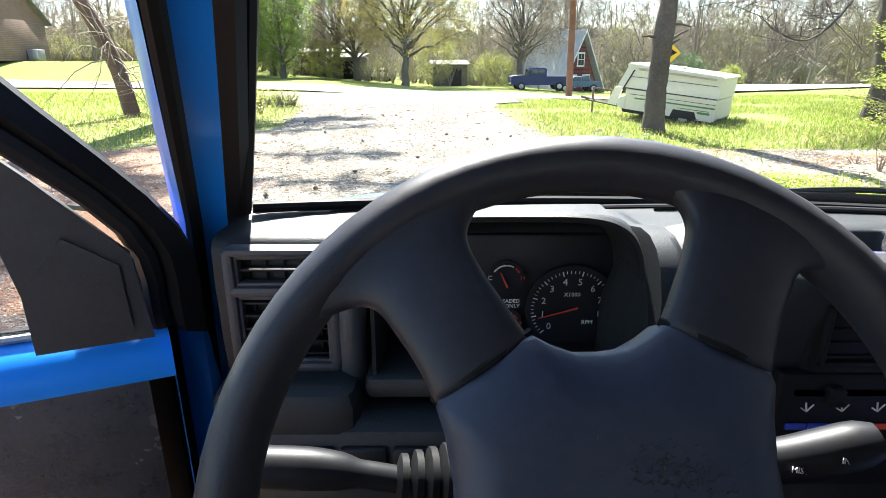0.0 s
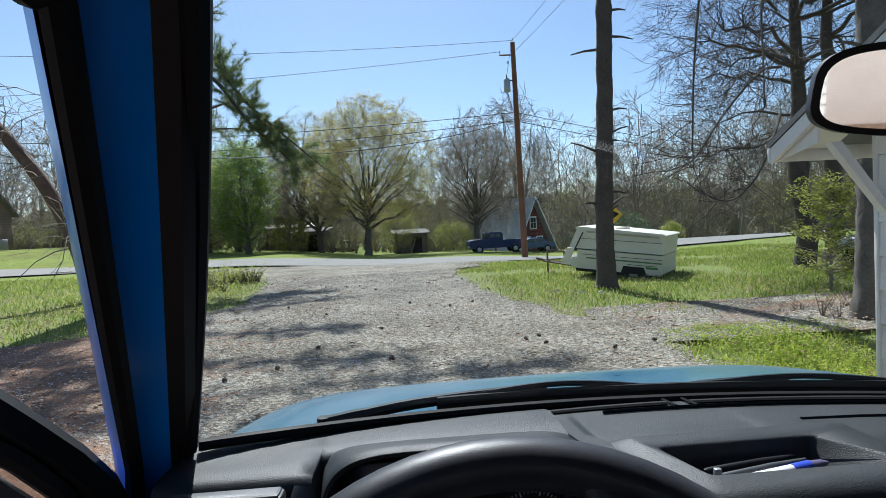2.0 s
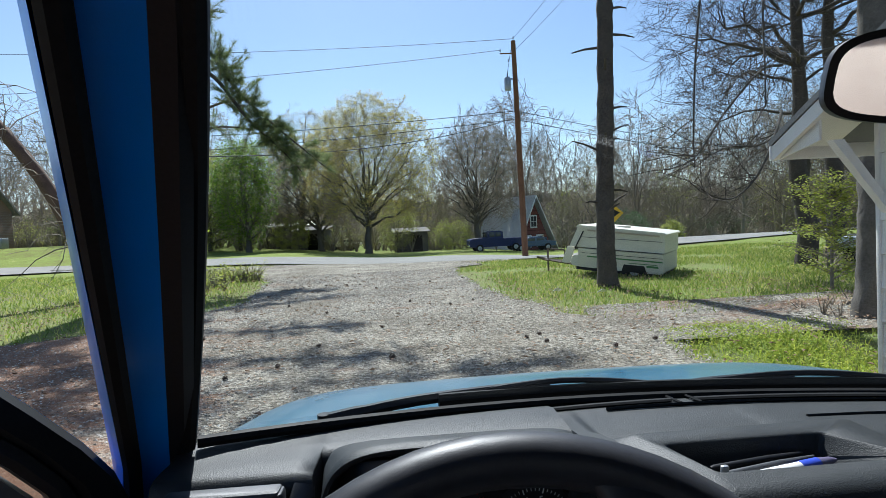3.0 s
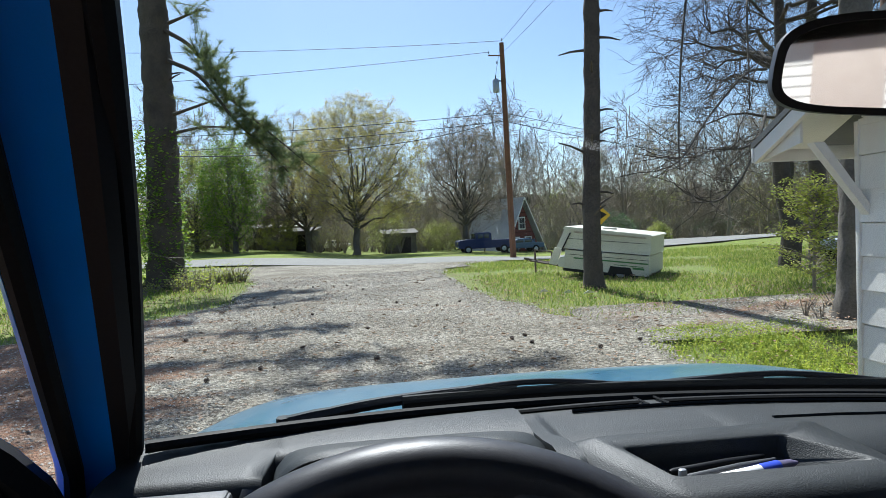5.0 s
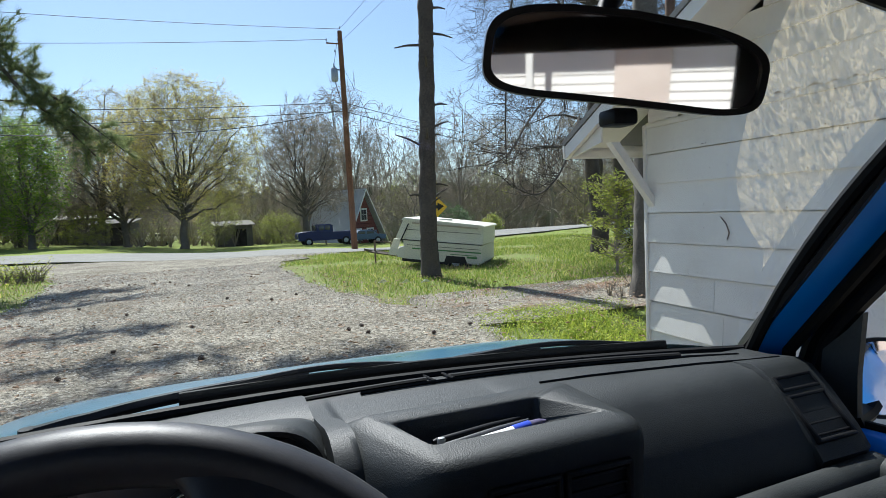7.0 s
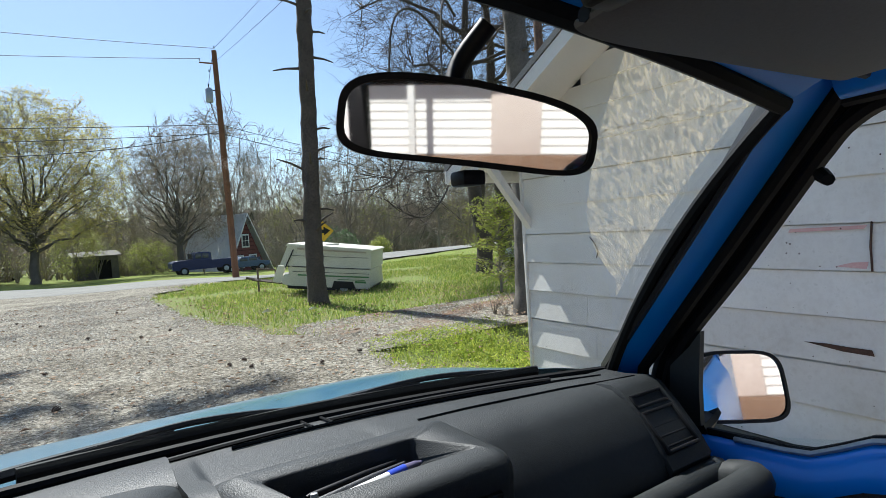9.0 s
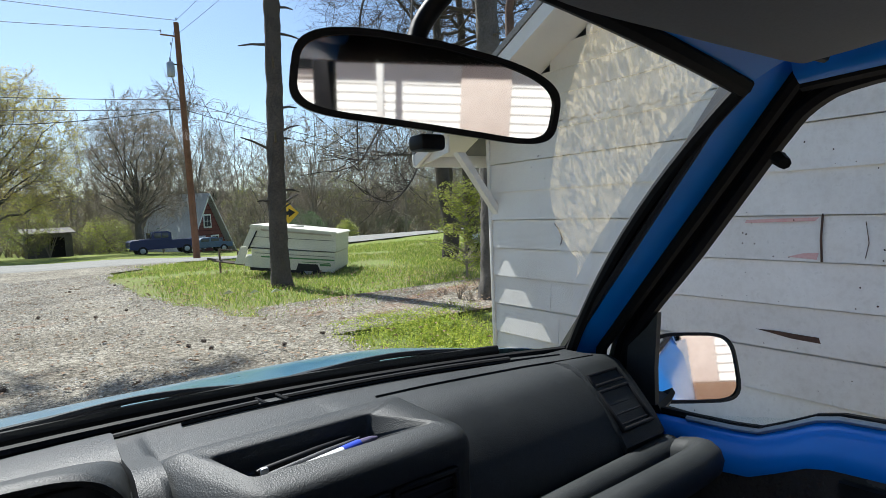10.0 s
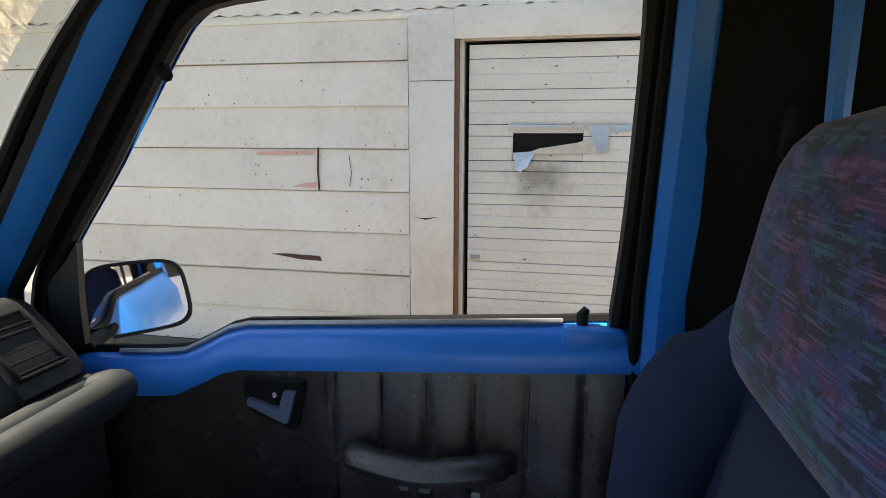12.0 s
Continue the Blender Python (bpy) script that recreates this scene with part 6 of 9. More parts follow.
# door of horizontal planks
gdoor = Mesh().box((GX + 0.07, (DY0 + DY1) / 2, 0.82), (0.02, DY1 - DY0 - 0.02, 1.98)).make("door", DARK, garage, "white weathered plank garage door with a torn letter slot")
seams = [1.80, 1.55, 1.353, 1.145, 0.949, 0.748, 0.532, 0.357, 0.171, -0.05]
for za, zb in zip(seams, seams[1:]):
    segs = [(DY0 + 0.03, DY1 - 0.03)]
    if abs(za - 1.353) < 0.01:
        segs = [(DY0 + 0.03, -0.03), (0.37, DY1 - 0.03)]
    for ya, yb in segs:
        m = Mesh()
        n3 = 3
        for q in range(n3):
            z1, z0 = lerp(za, zb, q / n3) - 0.002, lerp(za, zb, (q + 1) / n3) + 0.001
            m.box((GX + 0.034 - (0.0 if q else 0.0012), (ya + yb) / 2, (z0 + z1) / 2), (0.028, yb - ya, z1 - z0 - (0.004 if q == 0 else -0.0026)), 0.0012)
        m.make("plank", DOOR_PAINT, gdoor)
for z0, z1 in ((1.302, 1.351), (1.147, 1.190)):
    Mesh().box((GX + 0.034, 0.17, (z0 + z1) / 2), (0.026, 0.396, z1 - z0), 0.002).make("plank", DOOR_PAINT, gdoor)
Mesh().add([(GX + 0.012, 0.40, 1.345), (GX + 0.010, -0.20, 1.355), (GX + 0.012, -0.22, 1.325), (GX + 0.012, 0.40, 1.312)], [(0, 1, 2, 3)]).make("tape", PAPER, gdoor, "torn tape over the slot", smooth=False)
Mesh().add([(GX + 0.008, 0.0, 1.25), (GX + 0.008, -0.16, 1.31), (GX + 0.008, -0.17, 1.19), (GX + 0.010, 0.30, 1.185), (GX + 0.009, 0.22, 1.215)], [(0, 1, 2, 3, 4)]).make("tape", PAPER, gdoor, "torn tape round the slot", smooth=False)
Mesh().add([(GX + 0.006, 0.40, 1.352), (GX + 0.006, 0.10, 1.350), (GX + 0.006, 0.10, 1.335), (GX + 0.006, 0.40, 1.338)], [(0, 1, 2, 3)]).make("tape", TAPE, gdoor, "silver tape strip", smooth=False)
Mesh().add([(GX - 0.004, 0.36, 1.19), (GX + 0.006, 0.24, 1.20), (GX - 0.02, 0.28, 1.11), (GX - 0.02, 0.32, 1.08), (GX - 0.012, 0.35, 1.10)], [(0, 1, 2, 3, 4)]).make("tape", TAPE, gdoor, "hanging silver tape", smooth=False)
Mesh().add([(GX + 0.005, -0.05, 1.345), (GX + 0.005, -0.17, 1.345), (GX + 0.005, -0.165, 1.27), (GX + 0.005, -0.155, 1.19), (GX + 0.005, -0.10, 1.21)], [(0, 1, 2, 3, 4)]).make("tape", TAPE, gdoor, "peeling silver tape patch", smooth=False)
Mesh().add([(GX + 0.007, -0.19, 1.35), (GX + 0.007, -0.32, 1.352), (GX + 0.007, -0.31, 1.325), (GX + 0.007, -0.20, 1.305)], [(0, 1, 2, 3)]).make("tape", TAPE, gdoor, "flat silver tape patch", smooth=False)
# black box added just behind the planks, painting the slot's inner shade
Mesh().box((GX + 0.046, 0.17, 1.245), (0.012, 0.396, 0.107)).make("slot", RUBBER_SHADE, gdoor, "black filler standing for the shade inside the slot")
Mesh().box((GX + 0.018, 0.585, 0.555), (0.012, 0.06, 0.03), 0.004).tube([(GX + 0.012, 0.60, 0.555), (GX + 0.004, 0.60, 0.555)], 0.01, 8).make("latch", STEEL, gdoor, "rusty steel latch")
# gable above: boards with a scalloped lower edge
gab = Mesh()
for i in range(9):
    z = EAVE + 0.02 + 0.19 * i
    half = (GY1 - PEAK_Y) - (z - EAVE) / 0.5
    if half < 0.3:
        break
    ya, yb = PEAK_Y - half, PEAK_Y + half
    if i:
        lap(ya, yb, z, 0.2).make("siding_board", SIDING, wall, smooth=False)
    else:
        n = 52
        up_, dn = [], []
        for k in range(n * 2 + 1):
            y = lerp(ya, yb, k / (2 * n))
            up_.append((GX - 0.012, y, z + 0.2))
            dn.append((GX - 0.026, y, z - 0.015 - 0.022 * (k % 2) + rng.uniform(-0.006, 0.006)))
        Mesh().grid([up_, dn]).make("scalloped_board", SIDING, wall, "white board with a scalloped edge", smooth=False)
Mesh().box((GX - 0.008, (GY0 + GY1) / 2, EAVE - 0.03), (0.022, GY1 - GY0, 0.05), 0.003).make("belt_trim", SIDING, garage, "narrow white belt trim")
# roof with overhangs, fascia, soffit, brackets
OH, SO, SL = 0.52, 0.50, 0.5
peak_z = EAVE + (GY1 - PEAK_Y) * SL + 0.10
for sgn in (1, -1):
    run = (GY1 - PEAK_Y) + SO
    y_e, z_e = PEAK_Y + sgn * run, peak_z - SL * run
    m = Mesh()
    m.loft([[(x, PEAK_Y, peak_z), (x, y_e, z_e), (x, y_e, z_e + 0.05), (x, PEAK_Y, peak_z + 0.055)] for x in (GX - OH - 0.03, GX + 5.4)])
    m.make("roof", ROOFING, garage, "grey asphalt roof slope")
    m = Mesh()
    m.loft([[(x, PEAK_Y, peak_z - 0.12), (x, y_e - sgn * 0.02, z_e - 0.12), (x, y_e - sgn * 0.02, z_e), (x, PEAK_Y, peak_z)] for x in (GX - OH - 0.02, GX - OH + 0.02)])
    m.make("fascia", SIDING, garage, "white peeling rake board")
    m = Mesh()
    m.loft([[(x, PEAK_Y, peak_z - 0.012), (x, y_e - sgn * 0.04, z_e - 0.012), (x, y_e - sgn * 0.04, z_e - 0.002), (x, PEAK_Y, peak_z - 0.002)] for x in (GX - OH + 0.02, GX + 0.0)])
    m.make("soffit", SIDING, garage, "white boarded soffit")
    ycor = GY1 - 0.06 if sgn > 0 else GY0 + 0.06
    zb = 1.86
    m = Mesh()
    m.loft([[(p[0], ycor + d, p[1]) for p in ((GX - OH + 0.06, zb - 0.04), (GX - OH + 0.15, zb - 0.04), (GX - 0.01, 1.34), (GX - 0.01, 1.25))] for d in (-0.035, 0.035)])
    m.make("brace", SIDING, garage, "white diagonal brace")
    Mesh().box((GX + 2.4, y_e - sgn * 0.01, z_e - 0.05), (5.9, 0.02, 0.12), 0.003).make("fascia", SIDING, garage, "white eave board")
    m = Mesh()
    m.loft([[(x, y_e - sgn * 0.03, z_e - 0.11), (x, PEAK_Y + sgn * (GY1 - PEAK_Y - 0.0), z_e - 0.02), (x, PEAK_Y + sgn * (GY1 - PEAK_Y), z_e + 0.2), (x, y_e - sgn * 0.03, z_e - 0.0)] for x in (GX - OH + 0.03, GX - OH + 0.05)])
    m.make("eave_return", SIDING, garage, "white boxed eave end")

# ================= trees =================
BARK = surf("grey_bark", (0.045, 0.038, 0.032), (0.15, 0.13, 0.11), 0.95, 0, 3, 40, 0.8, 30)
BARK_DARK = surf("dark_pine_bark", (0.030, 0.024, 0.020), (0.115, 0.09, 0.072), 0.95, 0, 2.5, 30, 1.0, 18)
BARK_RED = surf("reddish_bark", (0.06, 0.035, 0.025), (0.18, 0.11, 0.08), 0.95, 0, 3, 36, 0.8, 24)
TWIG = surf("twig_bark", (0.15, 0.125, 0.10), (0.30, 0.255, 0.205), 0.95, 0, 1, 20, 0.2)
LEAF_GOLD = grass_mat("budding_gold_leaf", (0.42, 0.34, 0.08), (0.54, 0.45, 0.12), (0.46, 0.47, 0.12))
LEAF_GREEN = grass_mat("fresh_green_leaf", (0.085, 0.165, 0.015), (0.17, 0.28, 0.028), (0.36, 0.44, 0.06))
LEAF_DEEP = grass_mat("deep_green_leaf", (0.03, 0.075, 0.018), (0.05, 0.12, 0.028), (0.09, 0.18, 0.04))
LEAF_YELLOW = grass_mat("yellow_green_leaf", (0.22, 0.26, 0.04), (0.36, 0.40, 0.07), (0.50, 0.48, 0.11))
LEAF_BUD = grass_mat("grey_red_bud", (0.16, 0.12, 0.10), (0.24, 0.18, 0.15), (0.32, 0.25, 0.18))
LEAF_BROWN = grass_mat("brown_bud", (0.26, 0.19, 0.13), (0.38, 0.29, 0.20), (0.44, 0.35, 0.20))
NEEDLE = grass_mat("pine_needle", (0.11, 0.15, 0.06), (0.19, 0.24, 0.095), (0.34, 0.33, 0.14))


class Tube3:
    """Fast thin branches: rings without caps."""

    def __init__(self):
        self.v, self.f = [], []

    def run(self, pts, radii, sides):
        base = len(self.v)
        n = len(pts)
        for i in range(n):
            a, b = pts[max(i - 1, 0)], pts[min(i + 1, n - 1)]
            dx, dy, dz = b[0] - a[0], b[1] - a[1], b[2] - a[2]
            L = math.sqrt(dx * dx + dy * dy + dz * dz) or 1
            dx, dy, dz = dx / L, dy / L, dz / L
            if abs(dz) < 0.9:
                sx, sy, sz = dy, -dx, 0.0
            else:
                sx, sy, sz = 0.0, dz, -dy
            q = math.sqrt(sx * sx + sy * sy + sz * sz)
            sx, sy, sz = sx / q, sy / q, sz / q
            ux, uy, uz = sy * dz - sz * dy, sz * dx - sx * dz, sx * dy - sy * dx
            r = radii[i]
            x, y, z = pts[i]
            for k in range(sides):
                c, s_ = r * math.cos(6.2832 * k / sides), r * math.sin(6.2832 * k / sides)
                self.v.append((x + c * sx + s_ * ux, y + c * sy + s_ * uy, z + c * sz + s_ * uz))
        for i in range(n - 1):
            for k in range(sides):
                a, b = base + i * sides + k, base + i * sides + (k + 1) % sides
                self.f.append((a, b, b + sides, a + sides))

    def make(self, name, mat_, parent=None, label=""):
        m = Mesh()
        m.v, m.f = self.v, self.f
        return m.make(name, mat_, parent, label, smooth=True)


def grow(R, start, d, length, rad, level, spec, wood, twigs, tips):
    """One limb, and the limbs that leave it."""
    segs = 7 if level == 0 else 5 if level == 1 else 3 if level == 2 else 2
    pts, rr = [tuple(start)], [rad]
    p, d = Vector(start), Vector(d).normalized()
    wander = spec["wander"] * (0.35 if level == 0 else 1)
    for i in range(segs):
        d = (d + Vector((R.gauss(0, wander), R.gauss(0, wander), R.gauss(0, wander) + spec["lift"][min(level, 3)]))).normalized()
        p = p + d * (length / segs)
        pts.append(tuple(p))
        rr.append(rad * (1 - (i + 1) / segs * (0.75 if level == 0 else 0.85)))
    (wood if level < 2 else twigs).run(pts, rr, 8 if level == 0 else 5 if level == 1 else 3)
    if level >= spec["levels"]:
        tips.extend(pts[1:])
        return
    n = spec["kids"][level]
    for k in range(n):
        t = lerp(spec["bare"][level], 1.0, (k + R.random()) / n)
        f = t * segs
        i = min(int(f), segs - 1)
        q = Vector(pts[i]).lerp(Vector(pts[i + 1]), f - i)
        axis = (Vector(pts[i + 1]) - Vector(pts[i])).normalized()
        ang = radians(R.uniform(*spec["angle"]))
        az = k * 2.4 + R.uniform(-0.5, 0.5)
        s_ = axis.cross(Vector((0, 0, 1)) if abs(axis.z) < 0.95 else Vector((1, 0, 0))).normalized()
        u = s_.cross(axis)
        nd = axis * math.cos(ang) + (s_ * math.cos(az) + u * math.sin(az)) * math.sin(ang)
        ln = length * spec["ratio"][level] * R.uniform(0.7, 1.15) * (1.15 - 0.55 * t if level == 0 else 1)
        grow(R, q, nd, ln, max(spec["min"], rr[i] * spec["thin"][level]), level + 1, spec, wood, twigs, tips)


def leaf_cloud(R, tips, per, spread, size, m):
    for p in tips:
        for k in range(per):
            c = (p[0] + R.gauss(0, spread), p[1] + R.gauss(0, spread), p[2] + R.gauss(0, spread))
            a, b, s_ = R.uniform(0, 6.28), R.uniform(-1, 1), size * R.uniform(0.5, 1.3)
            ux, uy, uz = math.cos(a) * s_, math.sin(a) * s_, b * s_ * 0.6
            vx, vy, vz = -math.sin(a) * s_ * 0.45, math.cos(a) * s_ * 0.45, R.uniform(-0.5, 0.5) * s_
            i = len(m.v)
            m.v.extend([(c[0] - ux, c[1] - uy, c[2] - uz), (c[0] + vx, c[1] + vy, c[2] + vz), (c[0] + ux, c[1] + uy, c[2] + uz), (c[0] - vx, c[1] - vy, c[2] - vz)])
            m.f.append((i, i + 1, i + 2, i + 3))


SPEC = dict(levels=3, kids=(15, 8, 6), bare=(0.22, 0.25, 0.2), angle=(28, 62), ratio=(0.62, 0.5, 0.5), thin=(0.5, 0.5, 0.5), wander=0.09, lift=(0.02, 0.06, 0.03, 0.0), min=0.009)


def tree(name, seed, base, height, rad, spec, bark, leaf=None, per=1, spread=0.15, size=0.06, label="", group=""):
    R = random.Random(seed)
    x, y, *zz = base
    z = zz[0] if zz else ground_z(x, y) - 0.1
    t = thing(name, (x, y, z), label, "tree", group)
    wood, twigs, tips = Tube3(), Tube3(), []
    grow(R, (x, y, z), (0, 0, 1), height * spec.get("stem", 0.8), rad, 0, spec, wood, twigs, tips)
    wood.make("trunk", bark, t)
    twigs.make("branchwork", TWIG if spec.get("twig", True) else bark, t)
    if leaf is not None:
        m = Mesh()
        leaf_cloud(R, tips, per, spread, size, m)
        m.make("crown", leaf, t, smooth=False)
    return t


def spec(**k):
    return {**SPEC, **k}


def inside(R, c, r, lo, hi, floor=-0.75):
    """A point of an egg-shaped crown, between two shells of it."""
    while True:
        d = Vector((R.gauss(0, 1), R.gauss(0, 1), R.gauss(0.1, 1))).normalized()
        if d.z > floor:
            break
    k = R.uniform(lo ** 3, hi ** 3) ** (1 / 3) * (1 + 0.13 * noise.noise(d * 2.3 + Vector((R_SEED[0], 0, 0))))
    return Vector((c[0] + d.x * r[0] * k, c[1] + d.y * r[1] * k, c[2] + d.z * r[2] * k))


R_SEED = [0.0]


def crown_tree(name, seed, base, fork, centre, radii, counts, rad, thin, bark, leaf=None, per=1, size=0.06, label="", group="", droop=0.0, wiggle=0.08, lift=0.25, gather=0.35, taper=(0.42, 0.2, 0.1)):
    """A tree whose limbs, branches and twigs fill a rounded crown."""
    R = random.Random(seed)
    R_SEED[0] = seed * 1.7
    x, y, *zz = base
    z = zz[0] if zz else ground_z(x, y) - 0.1
    t = thing(name, (x, y, z), label, "tree", group)
    wood, fine, tips = Tube3(), Tube3(), []
    size_ = max(radii)

    def limb(a, b, r0, r1, segs, sides, out, up, wiggle=wiggle):
        d = (b - a).length
        mid_ = a.lerp(b, 0.5) + Vector((0, 0, up * d)) + Vector((R.gauss(0, wiggle), R.gauss(0, wiggle), R.gauss(0, wiggle))) * d
        pts, rr = [], []
        for k in range(segs + 1):
            f = k / segs
            q = a * (1 - f) ** 2 + mid_ * 2 * f * (1 - f) + b * f * f
            if 0 < k < segs:
                q = q + Vector((R.gauss(0, wiggle), R.gauss(0, wiggle), R.gauss(0, wiggle))) * d * 0.35
            pts.append(q)
            rr.append(lerp(r0, r1, f))
        out.run([tuple(q) for q in pts], rr, sides)
        return pts, rr

    top = Vector((centre[0], centre[1], centre[2] + radii[2] * 0.45))
    tr, trr = limb(Vector((x, y, z)), top, rad, rad * 0.22, 9, 10, wood, 0.0, 0.018)
    nodes = [(q, r) for q, r in zip(tr, trr) if q.z > z + fork]

    def nearest(nodes, pos, q, low):
        v = pos - np.array(q)
        d = (v ** 2).sum(1) + low * np.maximum(0, v[:, 2]) * size_
        return nodes[int(d.argmin())]

    clumps = [inside(R, centre, radii, 0.55, 0.95) for k in range(26)]
    sides = (6, 4, 3)
    shells = ((0.5, 0.78), (0.45, 0.93), (0.4, 1.0))
    for lv in range(3):
        pos = np.array([tuple(q) for q, r in nodes])
        more = []
        for k in range(counts[lv]):
            e = inside(R, centre, radii, *shells[lv])
            if lv and gather:
                e = e.lerp(min(clumps, key=lambda c_: (c_ - e).length), gather * R.random())
            q, r = nearest(nodes, pos, tuple(e), 0.55 if lv == 0 else 0.12)
            r0 = max(thin * (1.6, 1.3, 1.0)[lv], min(r * 0.62, rad * taper[lv]))
            pts, rr = limb(q, e, r0, max(thin, r0 * 0.35), (6, 4, 3)[lv], sides[lv], wood if lv == 0 else fine, (lift, lift * 0.4, -droop)[lv], wiggle * (0.55, 0.8, 1.0)[lv])
            more += list(zip(pts[1:], rr[1:]))
            if lv == 2:
                for j in range(counts[3]):
                    b_ = pts[R.choice((1, 2, 3))]
                    o = (b_ - Vector(centre)).normalized() + Vector((R.gauss(0, 0.8), R.gauss(0, 0.8), R.gauss(0.25 - droop * 2, 0.7)))
                    w = b_ + o.normalized() * size_ * R.uniform(0.05, 0.15)
                    m_ = b_.lerp(w, 0.5) + Vector((R.gauss(0, 0.02), R.gauss(0, 0.02), R.gauss(0, 0.02))) * size_ * 0.5
                    fine.run([tuple(b_), tuple(m_), tuple(w)], [thin * 0.9, thin * 0.8, thin * 0.5], 3)
                    tips += [tuple(m_), tuple(w)]
        nodes = more if lv else nodes[-4:] + more
    wood.make("trunk", bark, t)
    tagged(fine.make("branchwork", bark if leaf is None else TWIG, t, "dense fine twigs"), kind="stuff")
    if leaf is not None:
        m = Mesh()
        leaf_cloud(R, tips, per, size * 2.2, size, m)
        m.make("crown", leaf, t, smooth=False)
    return t


def vase_tree(name, seed, base, fork, centre, radii, counts, rad, thin, bark, twig, leaf=None, per=1, size=0.05, label="", group="", low=-0.55, sides=8):
    """A broad tree: limbs fan upwards from a low fork, and branches leave them at narrow angles, down to fine sprays."""
    R = random.Random(seed)
    R_SEED[0] = seed * 1.7
    x, y, *zz = base
    z = zz[0] if zz else ground_z(x, y) - 0.1
    t = thing(name, (x, y, z), label, "tree", group)
    wood, fine, tips = Tube3(), Tube3(), []
    C, big = Vector(centre), max(radii)
    foot = Vector((x, y, z))
    lead = Vector((lerp(x, C.x, 0.6), lerp(y, C.y, 0.6), C.z + radii[2] * 0.1))
    stem = [foot.lerp(lead, f) + Vector((R.gauss(0, 0.03), R.gauss(0, 0.03), 0)) * big * (f > 0) * 0.25 for f in (0, 0.05, 0.15, 0.3, 0.5, 0.7, 0.85, 1.0)]
    wood.run([tuple(q) for q in stem], [rad * k for k in (1.35, 1.05, 0.95, 0.86, 0.66, 0.42, 0.28, 0.16)], sides)
    P, D, W = [], [], []

    def limb(a, d, b, r0, r1, segs, n, out, keep):
        """A limb that leaves a along d and ends at b."""
        L = (b - a).length
        c = a + d.normalized() * L * 0.5
        pts, rr = [], []
        for k in range(segs + 1):
            f = k / segs
            q = a * (1 - f) ** 2 + c * 2 * f * (1 - f) + b * f * f
            if 0 < k:
                q = q + Vector((R.gauss(0, 1), R.gauss(0, 1), R.gauss(0, 1))) * L * 0.022
            pts.append(q)
            rr.append(lerp(r0, r1, f ** 0.8))
        out.run([tuple(q) for q in pts], rr, n)
        if keep:
            for k in range(1, segs + 1):
                P.append(tuple(pts[k])), D.append(tuple((pts[k] - pts[k - 1]).normalized())), W.append(rr[k])
        return pts, rr

    for k in range(counts[0]):
        u = (k + R.random()) / counts[0]
        dz = lerp(low, 0.97, u)
        az = k * 2.39996 + R.uniform(-0.3, 0.3)
        h = math.sqrt(max(0.0, 1 - dz * dz))
        e = Vector((C.x + radii[0] * h * math.cos(az), C.y + radii[1] * h * math.sin(az), C.z + radii[2] * dz))
        e = C.lerp(e, R.uniform(0.70, 0.92))
        a = foot + Vector((0, 0, fork)) + (lead - foot - Vector((0, 0, fork))) * (0.75 * u * R.uniform(0.5, 1.0))
        g = e - a
        d = Vector((g.x, g.y, g.z * 0.95 + 0.13 * math.hypot(g.x, g.y)))
        limb(a, d, e, rad * lerp(0.50, 0.26, u), thin * 1.6, 6, max(4, sides - 3), wood, True)
    for lv in (1, 2):
        pos, dr, ww = np.array(P), np.array(D), list(W)
        P, D, W = [], [], []
        for k in range(counts[lv]):
            e = inside(R, centre, radii, 0.35 if lv == 1 else 0.45, 1.0, low - 0.15)
            v = np.array(tuple(e)) - pos
            L = np.sqrt((v ** 2).sum(1)) + 1e-6
            cs = (v * dr).sum(1) / L
            i = int((L * L * (1 + 2.2 * (1 - cs)) + 0.02 * big * big * (cs < 0.2)).argmin())
            a, d = Vector(pos[i]), Vector(dr[i])
            if (e - a).length > big * (0.55 if lv == 1 else 0.30):
                e = a + (e - a).normalized() * big * (0.55 if lv == 1 else 0.30)
            d = (d + (e - a).normalized() * 0.7 + Vector((0, 0, 0.25))).normalized()
            r0 = min(ww[i] * 0.7, thin * (3.2, 1.5)[lv - 1])
            pts, rr = limb(a, d, e, r0, thin * (1.1, 0.7)[lv - 1], (4, 2)[lv - 1], 3, fine, True)
            if lv == 2:
                ax = (pts[-1] - pts[0]).normalized()
                for j in range(counts[3]):
                    q = pts[0].lerp(pts[-1], R.uniform(0.3, 1.0))
                    o = (ax + Vector((R.gauss(0, 0.5), R.gauss(0, 0.5), R.gauss(0.15, 0.45)))).normalized()
                    w = q + o * big * R.uniform(0.05, 0.13)
                    fine.run([tuple(q), tuple(w)], [thin * 0.7, thin * 0.4], 3)
                    tips += [tuple(w), tuple(q.lerp(w, R.random()))]
    wood.make("trunk", bark, t)
    tagged(fine.make("branchwork", twig, t, "dense fine twigs"), kind="stuff")
    if leaf is not None:
        m = Mesh()
        leaf_cloud(R, tips, per, size * 1.8, size, m)
        tagged(m.make("crown", leaf, t, smooth=False), kind="stuff")
    return t


